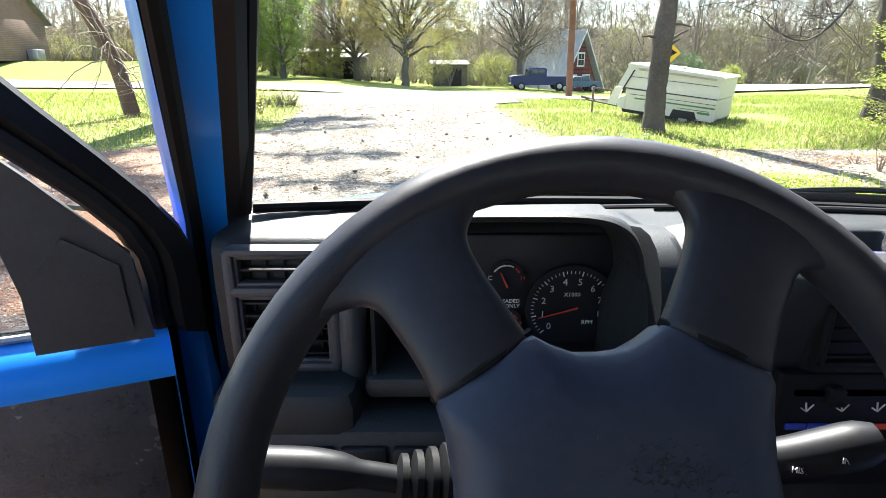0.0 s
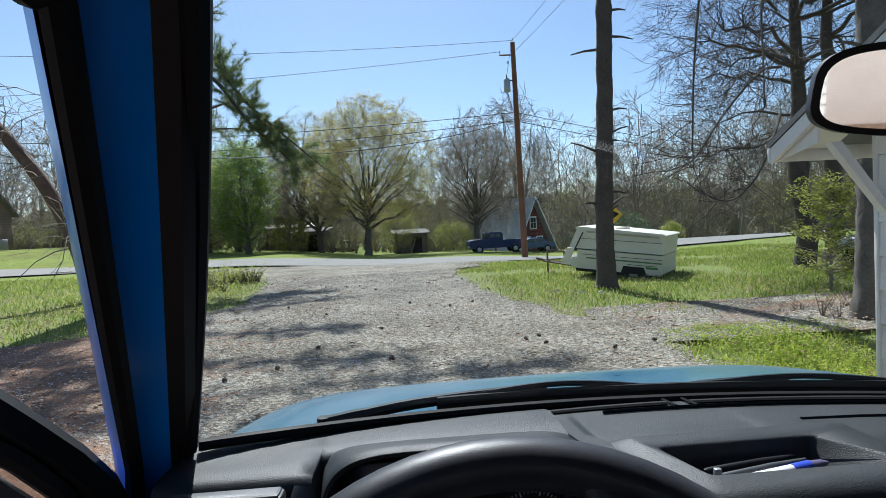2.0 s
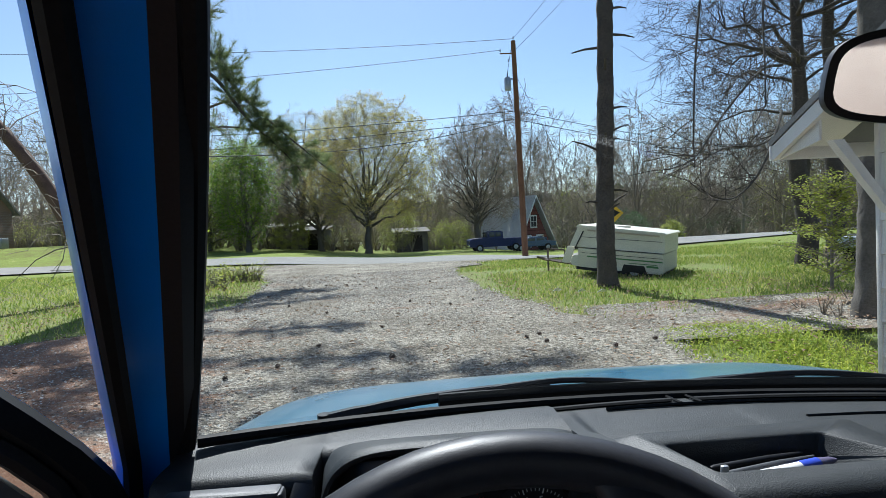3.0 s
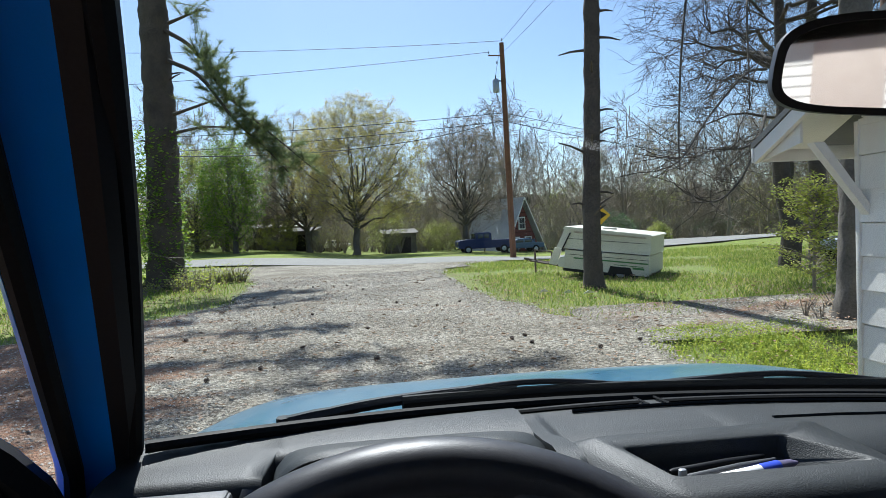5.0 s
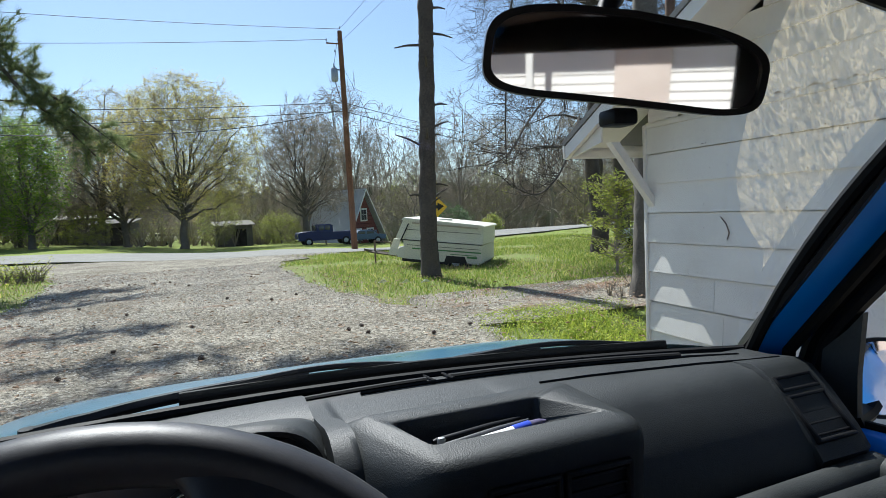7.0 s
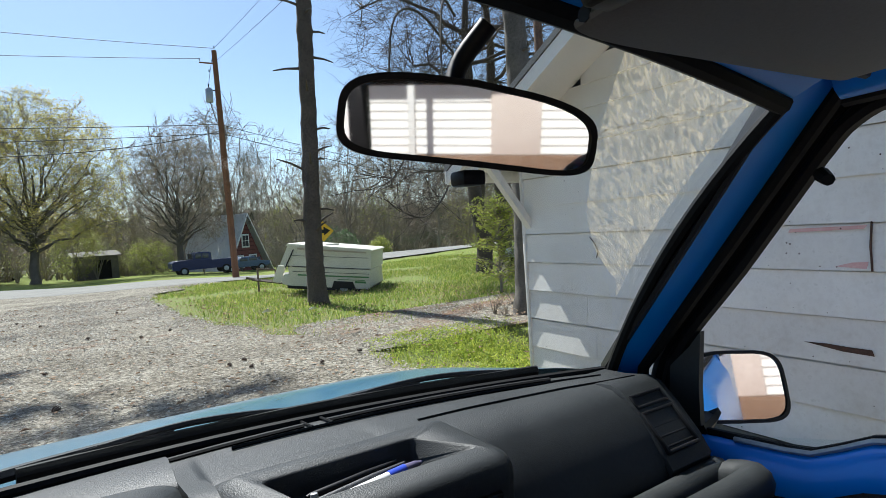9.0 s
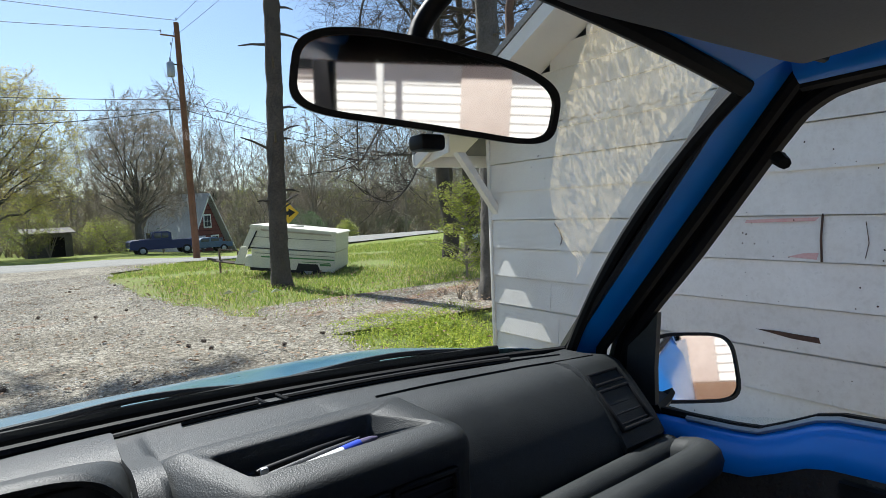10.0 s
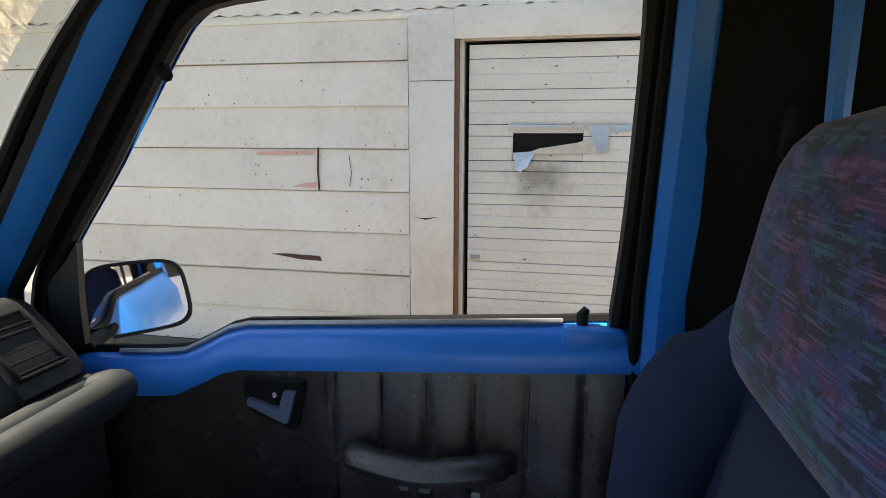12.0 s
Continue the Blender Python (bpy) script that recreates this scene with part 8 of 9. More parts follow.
# ================= pole, wires, sign =================
WOOD_POLE = surf("creosoted_pole", (0.10, 0.045, 0.022), (0.24, 0.115, 0.06), 0.9, 0, 2, 40, 0.4, 60)
pz = ground_z(5.35, 27.2)
pole = thing("utility_pole", (5.35, 27.2, pz), "tall reddish wooden utility pole with a grey transformer", "utility pole")
Mesh().tube([(5.45, 27.2, pz - 0.2), (5.38, 27.2, 4), (5.30, 27.2, 9.9)], [0.155, 0.14, 0.11], 12).make("shaft", WOOD_POLE, pole)
Mesh().tube([(4.93, 27.1, 7.55), (4.93, 27.1, 7.60), (4.93, 27.1, 8.1), (4.93, 27.1, 8.18)], [0.14, 0.16, 0.16, 0.10], 12).make("transformer", STEEL, pole, "grey drum transformer")
Mesh().tube([(4.93, 27.1, 8.18), (4.93, 27.1, 8.36)], 0.03, 8).tube([(4.85, 27.1, 8.1), (5.3, 27.2, 8.1)], 0.03, 6).make("bushing", BLACK, pole)
Mesh().box((5.0, 27.15, 9.3), (0.75, 0.05, 0.06), 0.01).make("bracket", WOOD_POLE, pole)
for bx, bz in ((4.65, 9.38), (5.3, 9.98), (5.02, 8.9), (5.28, 6.5), (5.36, 6.1)):
    Mesh().tube([(bx, 27.15, bz), (bx, 27.15, bz + 0.12)], [0.035, 0.025], 8).make("insulator", STEEL, pole, "grey insulator")
WIRE = surf("black_wire", (0.01, 0.01, 0.011), (0.03, 0.03, 0.032), 0.7)


def wire(a, b, sag, r, label="thin black overhead wire"):
    A, B = Vector(a), Vector(b)
    cu = [A.lerp(B, k / 24) - Vector((0, 0, 4 * sag * (k / 24) * (1 - k / 24))) for k in range(25)]
    t = thing("overhead_wire", a, label, "wire", "overhead wires")
    Mesh().tube(cu, r, 4).make("wire", WIRE, t)


wire((4.65, 27.1, 9.45), (-34, 34, 9.9), 0.5, 0.012)
wire((5.3, 27.2, 10.0), (-34, 33, 12.6), 0.6, 0.012)
wire((5.28, 27.2, 6.6), (-34, 36, 8.2), 0.7, 0.014)
wire((5.3, 27.2, 6.2), (-34, 34, 6.4), 0.6, 0.013)
wire((5.3, 27.2, 6.6), (40, 46, 5.8), 0.8, 0.014)
wire((5.3, 27.2, 6.2), (40, 45, 5.0), 0.8, 0.016)
wire((5.3, 27.2, 10.0), (7.5, -3, 11.2), 0.5, 0.010)
wire((5.3, 27.2, 9.4), (8.4, -3, 10.8), 0.5, 0.010)
wire((5.3, 27.2, 8.4), (7.2, 20.5, -0.1), 0.0, 0.009, "thin steel stay wire of the pole")
wire((4.93, 27.1, 8.3), (5.25, 27.2, 9.8), -0.05, 0.009)
wire((4.93, 27.1, 7.6), (5.28, 27.2, 6.5), 0.1, 0.012)
wire((5.3, 27.2, 6.3), (-6.5, 16.5, 3.6), 0.5, 0.014)

sx, sy = 7.10, 20.0
sz = ground_z(sx, sy)
sign = thing("curve_sign", (sx, sy, sz), "yellow diamond road sign with a black arrow", "road sign")
YEL = surf("sign_yellow", (0.75, 0.42, 0.01), (0.85, 0.50, 0.02), 0.5, 0, 6, 60, 0.03)
S_ = Matrix.Translation((sx, sy, 1.44)) @ Matrix.Rotation(radians(-20), 4, "Z") @ Matrix.Rotation(radians(90), 4, "X")
Mesh().tube([(sx, sy + 0.03, sz - 0.1), (sx, sy + 0.03, 1.7)], 0.03, 6).make("post", STEEL, sign)
Mesh().prism([(0.38, 0), (0, 0.38), (-0.38, 0), (0, -0.38)], 0.01, S_).make("plate", YEL, sign)
Mesh().prism([(-0.20, -0.06), (0.02, -0.06), (0.02, -0.15), (0.26, 0.02), (0.02, 0.17), (0.02, 0.07), (-0.20, 0.07)], 0.012, S_ @ Matrix.Translation((0, 0, 0.004))).make("arrow", BLACK, sign, "black arrow")

# ================= folding camper =================
CAMP = surf("cream_camper_paint", (0.60, 0.55, 0.42), (0.70, 0.65, 0.52), 0.55, 0, 2, 40, 0.1)
CAMP_W = surf("white_camper_roof", (0.62, 0.58, 0.48), (0.72, 0.68, 0.58), 0.5, 0, 3, 40, 0.15)
GREEN_ST = surf("green_stripe", (0.05, 0.16, 0.04), (0.09, 0.22, 0.06), 0.5)
camper = thing("folding_camper", (4.6, 12.8, 0), "old cream folding camper with a green stripe, tilted in grass", "camper trailer")
P0, P1 = Vector((3.62, 13.25, 0.20)), Vector((5.17, 12.135, 0.01))   # front and rear foot of the near side
axx = (P1 - P0).normalized()
nrm = Vector((axx.y, -axx.x, 0)).normalized()
if nrm.y > 0:
    nrm = -nrm
LEN = (P1 - P0).length + 0.05
CM = Matrix((( axx.x, -nrm.x, 0, P0.x), (axx.y, -nrm.y, 0, P0.y), (axx.z, 0, 1, P0.z), (0, 0, 0, 1)))
# local: x along, y away from the near side, z up
def cl(pts, y0, y1):
    return Mesh().loft([[CM @ Vector((x, y, 1.02 * z)) for x, z in pts] for y in (y0, y1)])


cl([(0.08, 0.02), (LEN - 0.05, 0.0), (LEN, 0.05), (LEN + 0.01, 0.44), (0.08, 0.44)], 0, 1.7).make("body", CAMP, camper, "cream lower body")
cl([(-0.12, 0.47), (-0.10, 0.52), (0.10, 0.93), (LEN + 0.06, 0.87), (LEN + 0.03, 0.46)], 0.02, 1.68).make("lid", CAMP_W, camper, "cream folded upper shell")
cl([(0.07, 0.925), (0.12, 0.975), (LEN + 0.06, 0.905), (LEN + 0.10, 0.88), (LEN + 0.09, 0.85), (0.12, 0.91)], -0.03, 1.73).make("roof", CAMP_W, camper, "white roof edge")
cl([(-0.08, 0.04), (0.10, 0.02), (0.10, 0.28), (0.0, 0.27), (-0.07, 0.22), (-0.11, 0.13)], 0.0, 1.65).make("front_locker", CAMP_W, camper, "white front locker")
cl([(0.29, 0.255), (LEN - 0.01, 0.255), (LEN - 0.01, 0.285), (0.29, 0.285)], -0.006, 0).make("stripe", GREEN_ST, camper, "dark green side stripe")
cl([(LEN - 0.75, 0.19), (LEN - 0.12, 0.19), (LEN - 0.12, 0.205), (LEN - 0.75, 0.205)], -0.006, 0).make("stripe", GREEN_ST, camper, "thin green stripe")
cl([(LEN - 0.35, 0.13), (LEN - 0.10, 0.13), (LEN - 0.10, 0.175), (LEN - 0.35, 0.175)], -0.006, 0).make("badge", GREEN_ST, camper, "green badge bars")
for zz in (0.34, 0.452, 0.70):
    cl([(0.17, zz), (LEN, zz), (LEN, zz + 0.010), (0.17, zz + 0.010)], -0.004, 0.0).make("seam", BLACK, camper, "dark body seam")
Mesh().tube([CM @ Vector((0.02, -0.02, 0.44)), CM @ Vector((0.24, -0.02, 0.86))], 0.015, 6).make("strut", BLACK, camper, "black folding strut")
for y in (0.04, 1.6):
    wc = CM @ Vector((LEN - 0.62, y, 0.02))
    a_, b_ = wc - nrm * -0.0, wc - nrm * -0.14
    wh = Mesh().tube([wc + nrm * 0.02, wc + nrm * 0.01, wc - nrm * 0.13, wc - nrm * 0.14], [0.17, 0.20, 0.20, 0.17], 18).make("wheel", RUBBER_SHADE, camper, "black trailer tyre")
    Mesh().tube([wc + nrm * 0.022, wc + nrm * 0.030], [0.10, 0.09], 14).make("rim", STEEL, wh, "grey rim")
cl([(LEN - 0.90, 0.0), (LEN - 0.84, 0.16), (LEN - 0.40, 0.16), (LEN - 0.34, 0.0)], -0.004, 0.14).make("wheel_arch", BLACK, camper, "dark wheel arch")
# chassis as a full-width black slab, which paints the shadow under the camper
cl([(0.02, -0.05), (LEN - 0.02, -0.06), (LEN - 0.02, -0.002), (0.02, 0.016)], 0.02, 1.6).make("chassis", BLACK, camper, "black chassis slab, standing for the shade under the body")
m = Mesh()
for y in (0.5, 1.2):
    m.tube([CM @ Vector((0.3, y, -0.02)), CM @ Vector((-1.15, 0.85, 0.02))], 0.03, 4)
m.tube([CM @ Vector((-1.0, 0.85, -0.28)), CM @ Vector((-1.0, 0.85, 0.32))], 0.025, 6)
m.tube([CM @ Vector((-1.0, 0.85, 0.30)), CM @ Vector((-0.55, 0.85, 0.30))], 0.02, 6)
m.tube([CM @ Vector((-0.55, 0.85, 0.0)), CM @ Vector((-0.55, 0.85, 0.3))], 0.02, 6)
m.tube([CM @ Vector((-0.95, 0.85, 0.02)), CM @ Vector((-1.3, 0.85, 0.06))], 0.03, 6)
m.make("drawbar", surf("rusty_steel", (0.06, 0.04, 0.03), (0.16, 0.12, 0.09), 0.8), camper, "rusty steel drawbar")
cl([(-0.42, 0.05), (-0.22, 0.04), (-0.07, 0.44), (-0.25, 0.45)], 0.25, 0.30).make("board", CAMP_W, camper, "pale board leaning on the front")
cl([(0.32, 0.885), (LEN - 0.05, 0.845), (LEN - 0.05, 0.81), (0.34, 0.845)], -0.03, 0.0).make("awning_roll", surf("stained_canvas", (0.30, 0.22, 0.16), (0.55, 0.50, 0.42), 0.8, 0, 9, 60, 0.3), camper, "stained canvas sagging below the roof")
m = Mesh()
m.box(CM @ Vector((0.9, 0.8, 0.965)), (0.35, 0.3, 0.06), 0.02)
m.make("roof_vent", CAMP_W, camper, "white roof vent")
for x, y in ((2.35, 10.2), (3.0, 9.7), (2.7, 9.9)):
    r = rng.uniform(0.05, 0.12)
    t_ = thing("litter", (x, y, 0.05), "crumpled white paper litter in the grass", "litter", "litter in the grass")
    Mesh().add([(x - r, y, 0.06), (x, y - r * 0.6, 0.12), (x + r, y + 0.02, 0.07), (x + 0.01, y + r * 0.6, 0.10)], [(0, 1, 2, 3)]).add([(x - r, y, 0.05), (x, y - r * 0.6, 0.11), (x + r, y + 0.02, 0.06), (x + 0.01, y + r * 0.6, 0.09)], [(0, 1, 2, 3)]).make("paper", WHITE_PL, t_, smooth=False)

# ================= A-frame house, pickup, cars =================
ROOF_TIN = surf("weathered_tin_roof", (0.40, 0.39, 0.36), (0.58, 0.57, 0.54), 0.5, 0.1, 0.6, 12, 0.2, 20)
RED_WOOD = surf("dark_red_boards", (0.12, 0.03, 0.024), (0.20, 0.055, 0.045), 0.85, 0, 2, 30, 0.2)
WHITE_TRIM = surf("white_trim", (0.68, 0.68, 0.66), (0.80, 0.80, 0.78), 0.6)
PANE = surf("dark_window_pane", (0.03, 0.035, 0.045), (0.06, 0.07, 0.085), 0.08, 0, 2, 10, 0)
hx, hy = 13.6, 60.5
hz = ground_z(hx, hy)
house = thing("a_frame_house", (hx, hy, hz), "steep A-frame house, grey tin roof, dark red boarded front", "house")
HW, HH, HD = 3.2, 5.75, 6.2
HM = Matrix.Translation((hx, hy, hz)) @ Matrix.Rotation(radians(36), 4, "Z")
hp = lambda x, y, z: HM @ Vector((x, y, z))
Mesh().loft([[hp(-HW * 0.93, y, 0), hp(HW * 0.93, y, 0), hp(0, y, HH * 0.96)] for y in (0, 0.15)]).make("wall", RED_WOOD, house, "dark red boarded gable")
m = Mesh()
for k in range(1, 12):
    z = k * 0.42
    w_h = HW * 0.93 * (1 - z / (HH * 0.96))
    m.box((0, -0.012, z), (2 * w_h, 0.02, 0.03), 0, HM)
m.make("board_joint", DARK, house, "dark joints between the boards")
for sgn in (-1, 1):
    Mesh().loft([[hp(sgn * (HW + 0.25), y, -0.25), hp(sgn * (HW + 0.32), y, -0.2), hp(0, y, HH + 0.12), hp(0, y, HH)] for y in (-0.55, HD)]).make("roof", ROOF_TIN, house, "grey tin roof slope")
    m = Mesh()
    for k in range(15):
        y = lerp(-0.4, HD - 0.1, k / 14)
        m.tube([hp(sgn * (HW + 0.33), y, -0.2), hp(sgn * 0.02, y, HH + 0.13)], 0.012, 4)
    m.make("roof_seam", ROOF_TIN, house, "raised roof seams")
    Mesh().loft([[hp(sgn * (HW + 0.22), y, -0.25), hp(sgn * (HW + 0.34), y, -0.2), hp(0, y, HH + 0.13), hp(0, y, HH - 0.1)] for y in (-0.6, -0.55)]).make("bargeboard", WHITE_TRIM, house, "pale bargeboard")
for wx, wz, ww, wh_ in ((0.0, 3.05, 0.85, 1.15), (-0.95, 0.95, 0.8, 1.1), (0.95, 0.95, 0.9, 1.1)):
    fr = Mesh().box((wx, -0.03, wz), (ww + 0.24, 0.06, wh_ + 0.24), 0.01, HM).make("window", WHITE_TRIM, house, "white framed window")
    for qx in (-1, 1):
        for qz in (-1, 1):
            Mesh().box((wx + qx * ww / 4, -0.065, wz + qz * wh_ / 4), (ww / 2 - 0.05, 0.02, wh_ / 2 - 0.05), 0, HM).make("pane", PANE, fr)


def vehicle(name, x, y, rz, prof, cab, width, color, label, wheels, category):
    """A parked vehicle from a side outline: length along x."""
    z = ground_z(x, y)
    t = thing(name, (x, y, z), label, category)
    M_ = Matrix.Translation((x, y, z)) @ Matrix.Rotation(radians(rz), 4, "Z")
    rows = []
    for f, s_ in ((-1, 0.94), (-0.96, 1), (0.96, 1), (1, 0.94)):
        rows.append([M_ @ Vector((px * (0.985 + 0.015 * s_), f * width / 2, lerp(0.6, pz_, s_))) for px, pz_ in prof])
    Mesh().loft(rows).make("body", color, t)
    if cab:
        rows = [[M_ @ Vector((px, f * width / 2 * (0.9 if pz_ > cab[0][1] + 0.2 else 0.98), pz_)) for px, pz_ in cab] for f in (-1, 1)]
        Mesh().loft(rows).make("cab", color, t)
        x0, x1, z0, z1 = min(p[0] for p in cab), max(p[0] for p in cab), cab[0][1] + 0.06, max(p[1] for p in cab) - 0.09
        for f in (-1, 1):
            for a, b in ((0.16, 0.47), (0.53, 0.84)):
                Mesh().box(((lerp(x0, x1, (a + b) / 2)), f * width / 2 * 0.95, (z0 + z1) / 2), ((x1 - x0) * (b - a), 0.03, z1 - z0), 0.02, M_).make("side_window", PANE, t, "dark side window")
        Mesh().box((x0 + 0.02, 0, (z0 + z1) / 2), (0.1, width * 0.78, z1 - z0), 0.02, M_).make("windscreen", PANE, t, "dark windscreen")
        Mesh().box((x1 - 0.02, 0, (z0 + z1) / 2), (0.1, width * 0.78, z1 - z0), 0.02, M_).make("rear_window", PANE, t, "dark rear window")
    for wx in wheels:
        for f in (-1, 1):
            c = M_ @ Vector((wx, f * (width / 2 - 0.06), 0.34))
            o = M_.to_3x3() @ Vector((0, f, 0))
            w = Mesh().tube([c - o * 0.12, c - o * 0.1, c + o * 0.08, c + o * 0.1], [0.3, 0.345, 0.345, 0.3], 16).make("wheel", RUBBER_SHADE, t, "black tyre")
            Mesh().tube([c + o * 0.1, c + o * 0.11], [0.2, 0.17], 12).make("rim", STEEL, w, "steel rim")
    return t, M_


NAVY = surf("navy_truck_paint", (0.006, 0.014, 0.07), (0.012, 0.025, 0.10), 0.5, 0, 2, 30, 0.05, None, 0.3, 0.0)
t_, M_ = vehicle("pickup_truck", 7.75, 50.0, 3, [(-2.5, 0.5), (-2.5, 1.05), (-2.35, 1.18), (-1.0, 1.25), (0.45, 1.2), (0.5, 1.12), (2.5, 1.12), (2.5, 0.55), (1.9, 0.45), (-1.9, 0.42)], [(-1.0, 1.2), (-0.75, 1.72), (-0.6, 1.80), (0.25, 1.80), (0.40, 1.72), (0.48, 1.2)], 1.85, NAVY, "old dark blue pickup truck parked by the house", (-1.65, 1.55), "pickup truck")
Mesh().box((-2.53, 0, 0.58), (0.1, 1.8, 0.16), 0.03, M_).make("bumper", CHROME, t_, "chrome bumper")
for f in (-0.7, 0.7):
    Mesh().tube([M_ @ Vector((-2.48, f, 0.92)), M_ @ Vector((-2.54, f, 0.92))], 0.11, 12).make("headlight", CHROME, t_, "round headlight")
vehicle("parked_car", 11.6, 53.0, 8, [(-2.1, 0.45), (-2.15, 0.75), (-1.0, 0.92), (1.2, 0.95), (2.1, 0.85), (2.1, 0.45)], [(-1.0, 0.9), (-0.45, 1.32), (0.7, 1.34), (1.3, 0.92)], 1.7, surf("dull_blue_paint", (0.03, 0.07, 0.15), (0.06, 0.11, 0.2), 0.4), "dull blue car parked beside the house", (-1.3, 1.3), "car")
vehicle("parked_car", -7.2, 64.0, 15, [(-2.0, 0.45), (-2.05, 0.72), (-0.9, 0.88), (1.2, 0.9), (2.0, 0.8), (2.0, 0.45)], [(-0.9, 0.86), (-0.35, 1.25), (0.7, 1.27), (1.3, 0.88)], 1.65, surf("faded_white_paint", (0.55, 0.48, 0.48), (0.7, 0.66, 0.66), 0.4), "faded white car parked under the trees", (-1.2, 1.2), "car")
WOOD_GREY = surf("grey_shed_boards", (0.06, 0.055, 0.05), (0.15, 0.135, 0.12), 0.9, 0, 2, 30, 0.3)


def shed(x, y, w, d, h, rz, roof_mat, label):
    z = ground_z(x, y)
    t = thing("shed", (x, y, z), label, "shed", "sheds under the trees")
    M_ = Matrix.Translation((x, y, z)) @ Matrix.Rotation(radians(rz), 4, "Z")
    Mesh().box((0, 0, h / 2), (w, d, h), 0.02, M_).make("wall", WOOD_GREY, t, "grey boarded walls")
    Mesh().loft([[M_ @ Vector(p) for p in ((xx, -d / 2 - 0.3, h - 0.05), (xx, d / 2 + 0.3, h + 0.35), (xx, d / 2 + 0.3, h + 0.42), (xx, -d / 2 - 0.3, h + 0.02))] for xx in (-w / 2 - 0.25, w / 2 + 0.25)]).make("roof", roof_mat, t)
    Mesh().box((w * 0.15, -d / 2 - 0.02, h * 0.42), (w * 0.35, 0.04, h * 0.8), 0.01, M_).make("door", DARK, t, "dark open doorway")
    return t


shed(0.3, 58, 3.2, 2.4, 2.0, 5, WOOD_GREY, "dark low wooden shed under the trees")
shed(-10.2, 62, 3.4, 2.6, 2.1, -10, WOOD_GREY, "dark wooden shed under the trees")
shed(-13.2, 66, 5.2, 3.0, 2.6, 4, CAMP_W, "shed with a white roof behind the hedge")
fence = thing("fence", (18.5, 58, ground_z(18.5, 58)), "low grey board fence beside the house", "fence")
for k in range(9):
    x, y = 17.0 + 0.5 * k, 57.0 + 0.25 * k
    Mesh().box((x, y, ground_z(x, y) + 0.55), (0.44, 0.05, 1.2), 0.01).make("board", WOOD_GREY, fence)
# brick house far to the left
BRICK = surf("brown_brick", (0.16, 0.10, 0.075), (0.27, 0.18, 0.14), 0.9, 0, 1.5, 25, 0.2)
HBX, HBY, HBR = -38.3, 46.0, 183
bz = ground_z(HBX, HBY)
bh = thing("brick_house", (HBX, HBY, bz), "brown brick bungalow with a shingle gable", "house")
BM = Matrix.Translation((HBX, HBY, bz)) @ Matrix.Rotation(radians(HBR), 4, "Z")
Mesh().box((0, 0, 1.5), (11, 7.5, 3.0), 0.02, BM).make("wall", BRICK, bh, "brown brick walls")
m = Mesh()
for r_ in range(22):
    m.box((0, -3.752, 0.13 * r_ + 0.1), (11, 0.012, 0.012), 0, BM)
    m.box((-5.502, 0, 0.13 * r_ + 0.1), (0.012, 7.5, 0.012), 0, BM)
m.make("mortar_course", surf("mortar", (0.28, 0.25, 0.22), (0.36, 0.33, 0.29), 0.95), bh, "pale mortar courses")
Mesh().loft([[BM @ Vector((x, -3.75, 3.0)), BM @ Vector((x, 3.75, 3.0)), BM @ Vector((x, 0, 6.0))] for x in (-5.5, 5.5)]).make("gable", BRICK, bh)
for sgn in (-1, 1):
    Mesh().loft([[BM @ Vector(p) for p in ((x, sgn * 4.15, 2.70), (x, sgn * 4.15, 2.86), (x, 0, 6.18), (x, 0, 6.02))] for x in (-5.9, 5.9)]).make("roof", ROOFING, bh, "grey shingle roof")
Mesh().box((-5.98, -1.1, 0.42), (0.8, 1.0, 0.84), 0.05, BM).make("air_conditioner", STEEL, bh, "grey outdoor air conditioner")
Mesh().box((0, -3.77, 1.6), (1.4, 0.06, 1.3), 0.01, BM).make("window", PANE, bh)
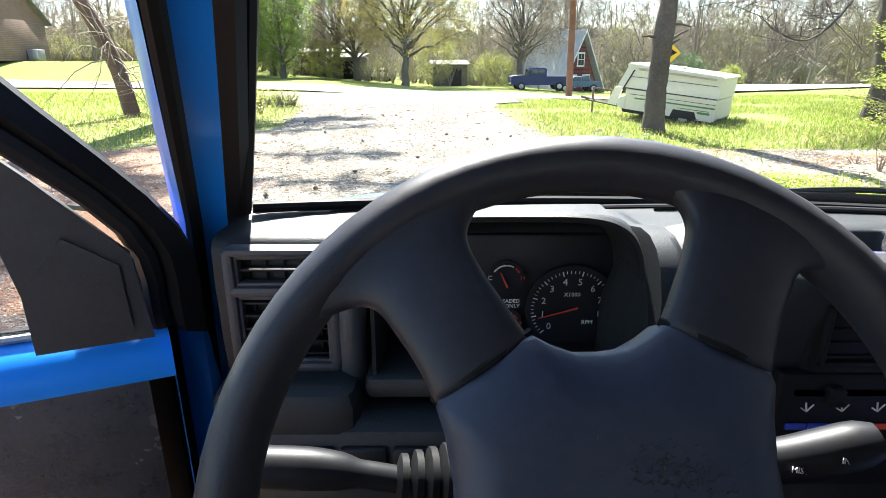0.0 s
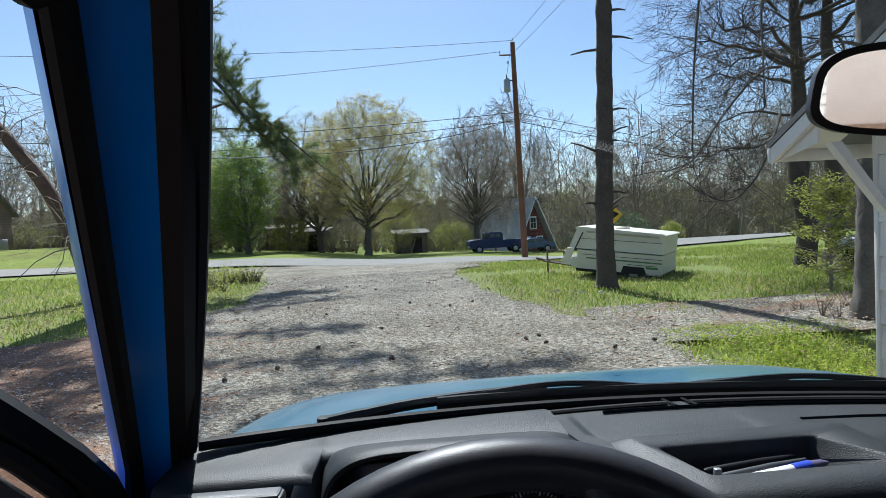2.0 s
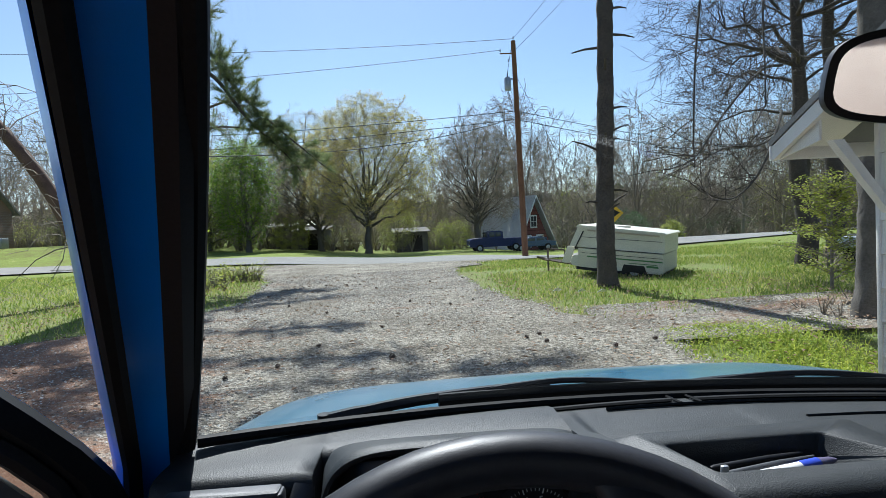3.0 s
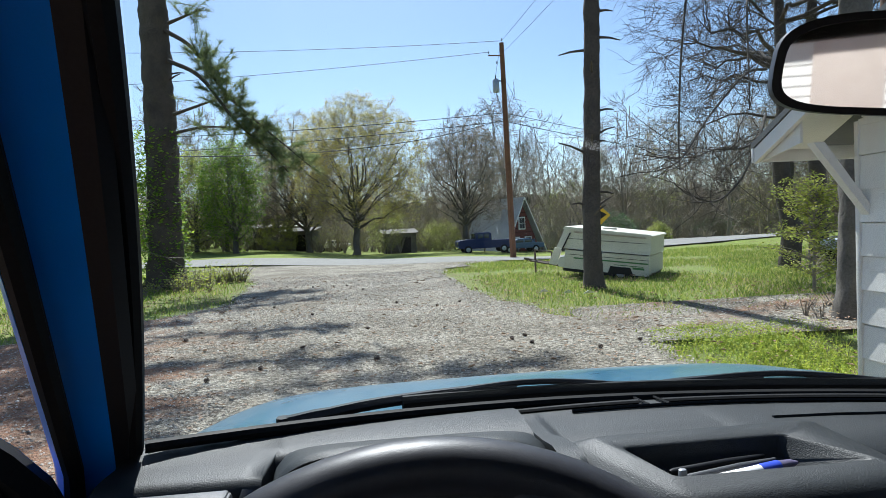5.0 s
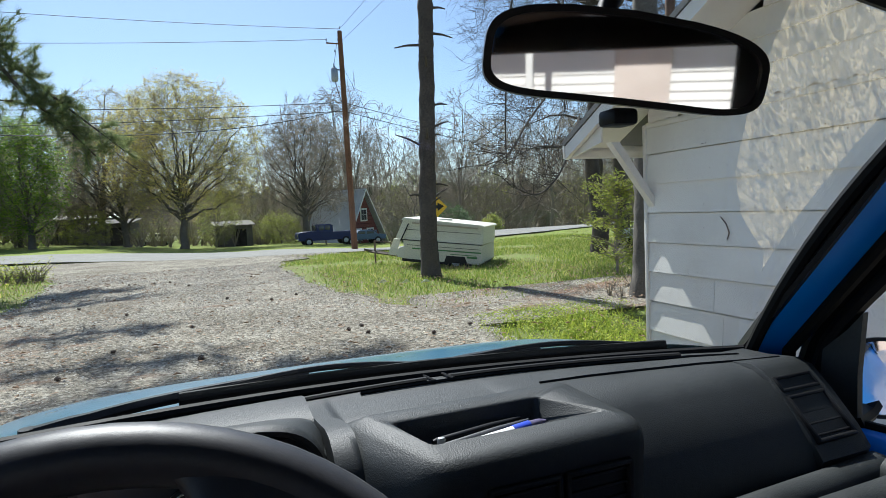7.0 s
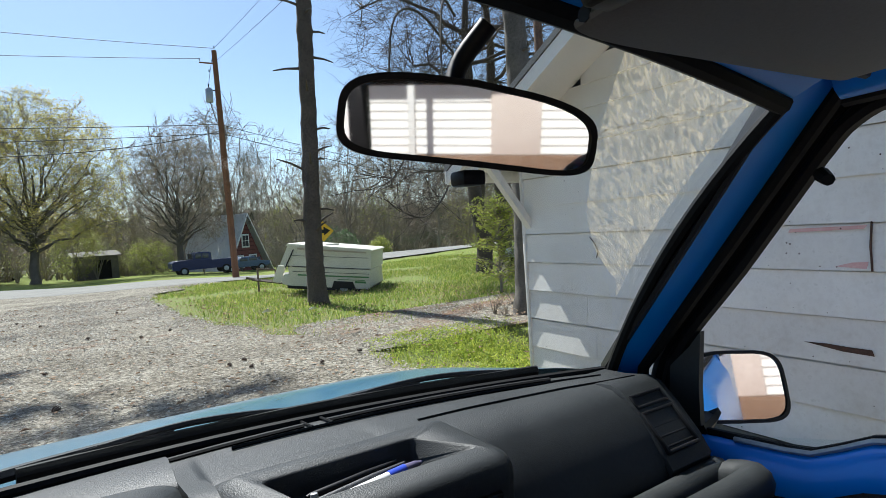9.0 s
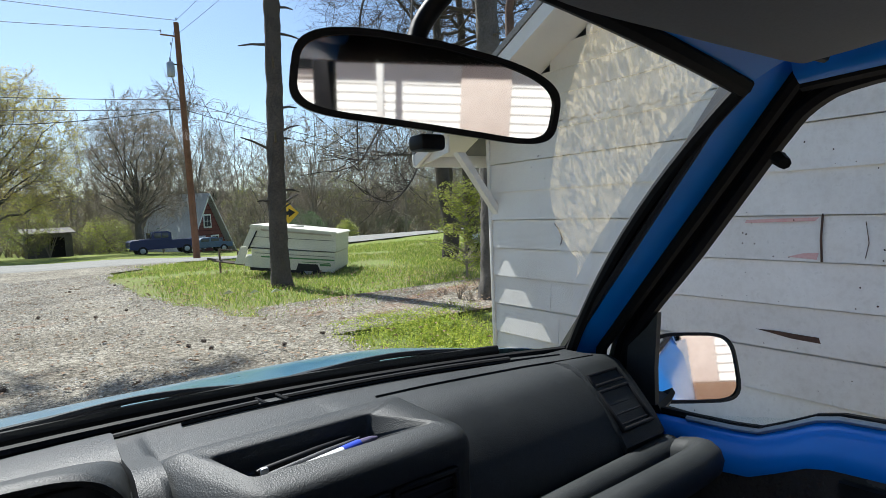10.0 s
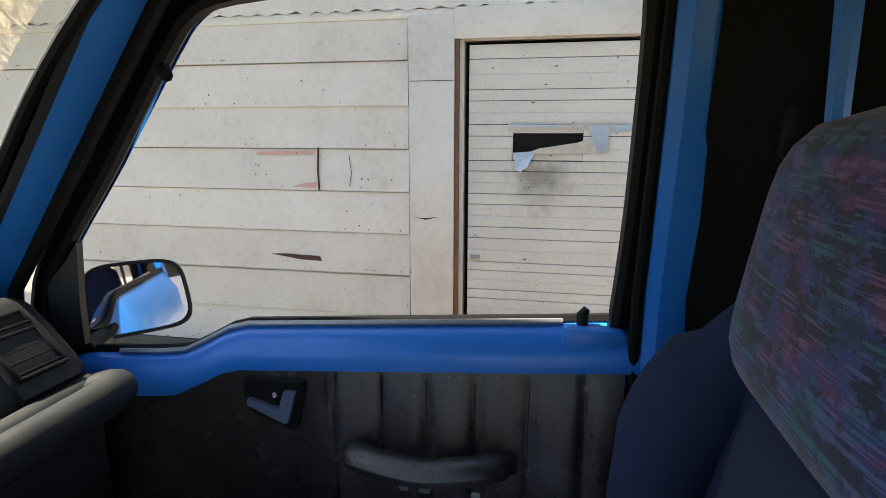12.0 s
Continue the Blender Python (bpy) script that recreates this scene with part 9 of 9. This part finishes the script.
# pale boat or car behind the brush
vehicle("parked_car", 11.0, 12.3, 25, [(-1.6, 0.40), (-1.6, 0.62), (1.4, 0.7), (1.6, 0.6), (1.6, 0.40)], None, 1.3, surf("white_hull", (0.6, 0.62, 0.65), (0.75, 0.76, 0.78), 0.35), "low white parked car half hidden behind brush", (-1.0, 1.0), "car")

# ================= white house behind the car, seen in the mirrors =================
back = thing("white_house", (0, -10, 0), "white lapped-board house with a porch behind the car", "house")
SIDE_W = surf("white_house_siding", (0.70, 0.69, 0.67), (0.82, 0.81, 0.79), 0.7, 0, 1.2, 30, 0.2)
wl = Mesh().box((0, -10.2, 1.9), (15, 0.2, 4.2)).make("wall", SIDE_W, back, "white boarded wall")
proto_b = Mesh().add([(-7.5, -10.075, 0), (7.5, -10.075, 0), (7.5, -10.098, 0.16), (-7.5, -10.098, 0.16), (-7.5, -10.1, 0), (7.5, -10.1, 0)], [(0, 1, 2, 3), (0, 4, 5, 1)])
for k in range(24):
    b = proto_b.make("siding_board", SIDE_W, wl, smooth=False) if k == 0 else bb.copy()
    if k == 0:
        bb = b
    else:
        scene.collection.objects.link(b)
    b.location.z = -0.1 + 0.165 * k
for wx, ww in ((-3.6, 1.0), (3.2, 1.0), (5.6, 0.8)):
    f = Mesh().box((wx, -10.06, 1.9), (ww + 0.2, 0.08, 1.5), 0.01).make("window", WHITE_TRIM, back, "white framed window")
    Mesh().box((wx, -10.01, 2.25), (ww, 0.03, 0.6), 0).make("pane", PANE, f)
    Mesh().box((wx, -10.01, 1.58), (ww, 0.03, 0.6), 0).make("pane", PANE, f)
Mesh().box((0.2, -10.05, 1.1), (0.95, 0.08, 2.1), 0.01).make("door", surf("pale_door", (0.58, 0.50, 0.45), (0.68, 0.60, 0.55), 0.6), back, "faded pinkish door")
Mesh().loft([[(x, -8.6, 3.0), (x, -14, 6.2), (x, -14, 6.35), (x, -8.6, 3.12)] for x in (-8, 8)]).make("roof", ROOFING, back, "grey roof")
for px_ in (-5, -1.6, 1.8, 5.2):
    Mesh().box((px_, -8.8, 1.5), (0.12, 0.12, 3.0), 0.01).make("porch_post", WHITE_TRIM, back, "white porch post")
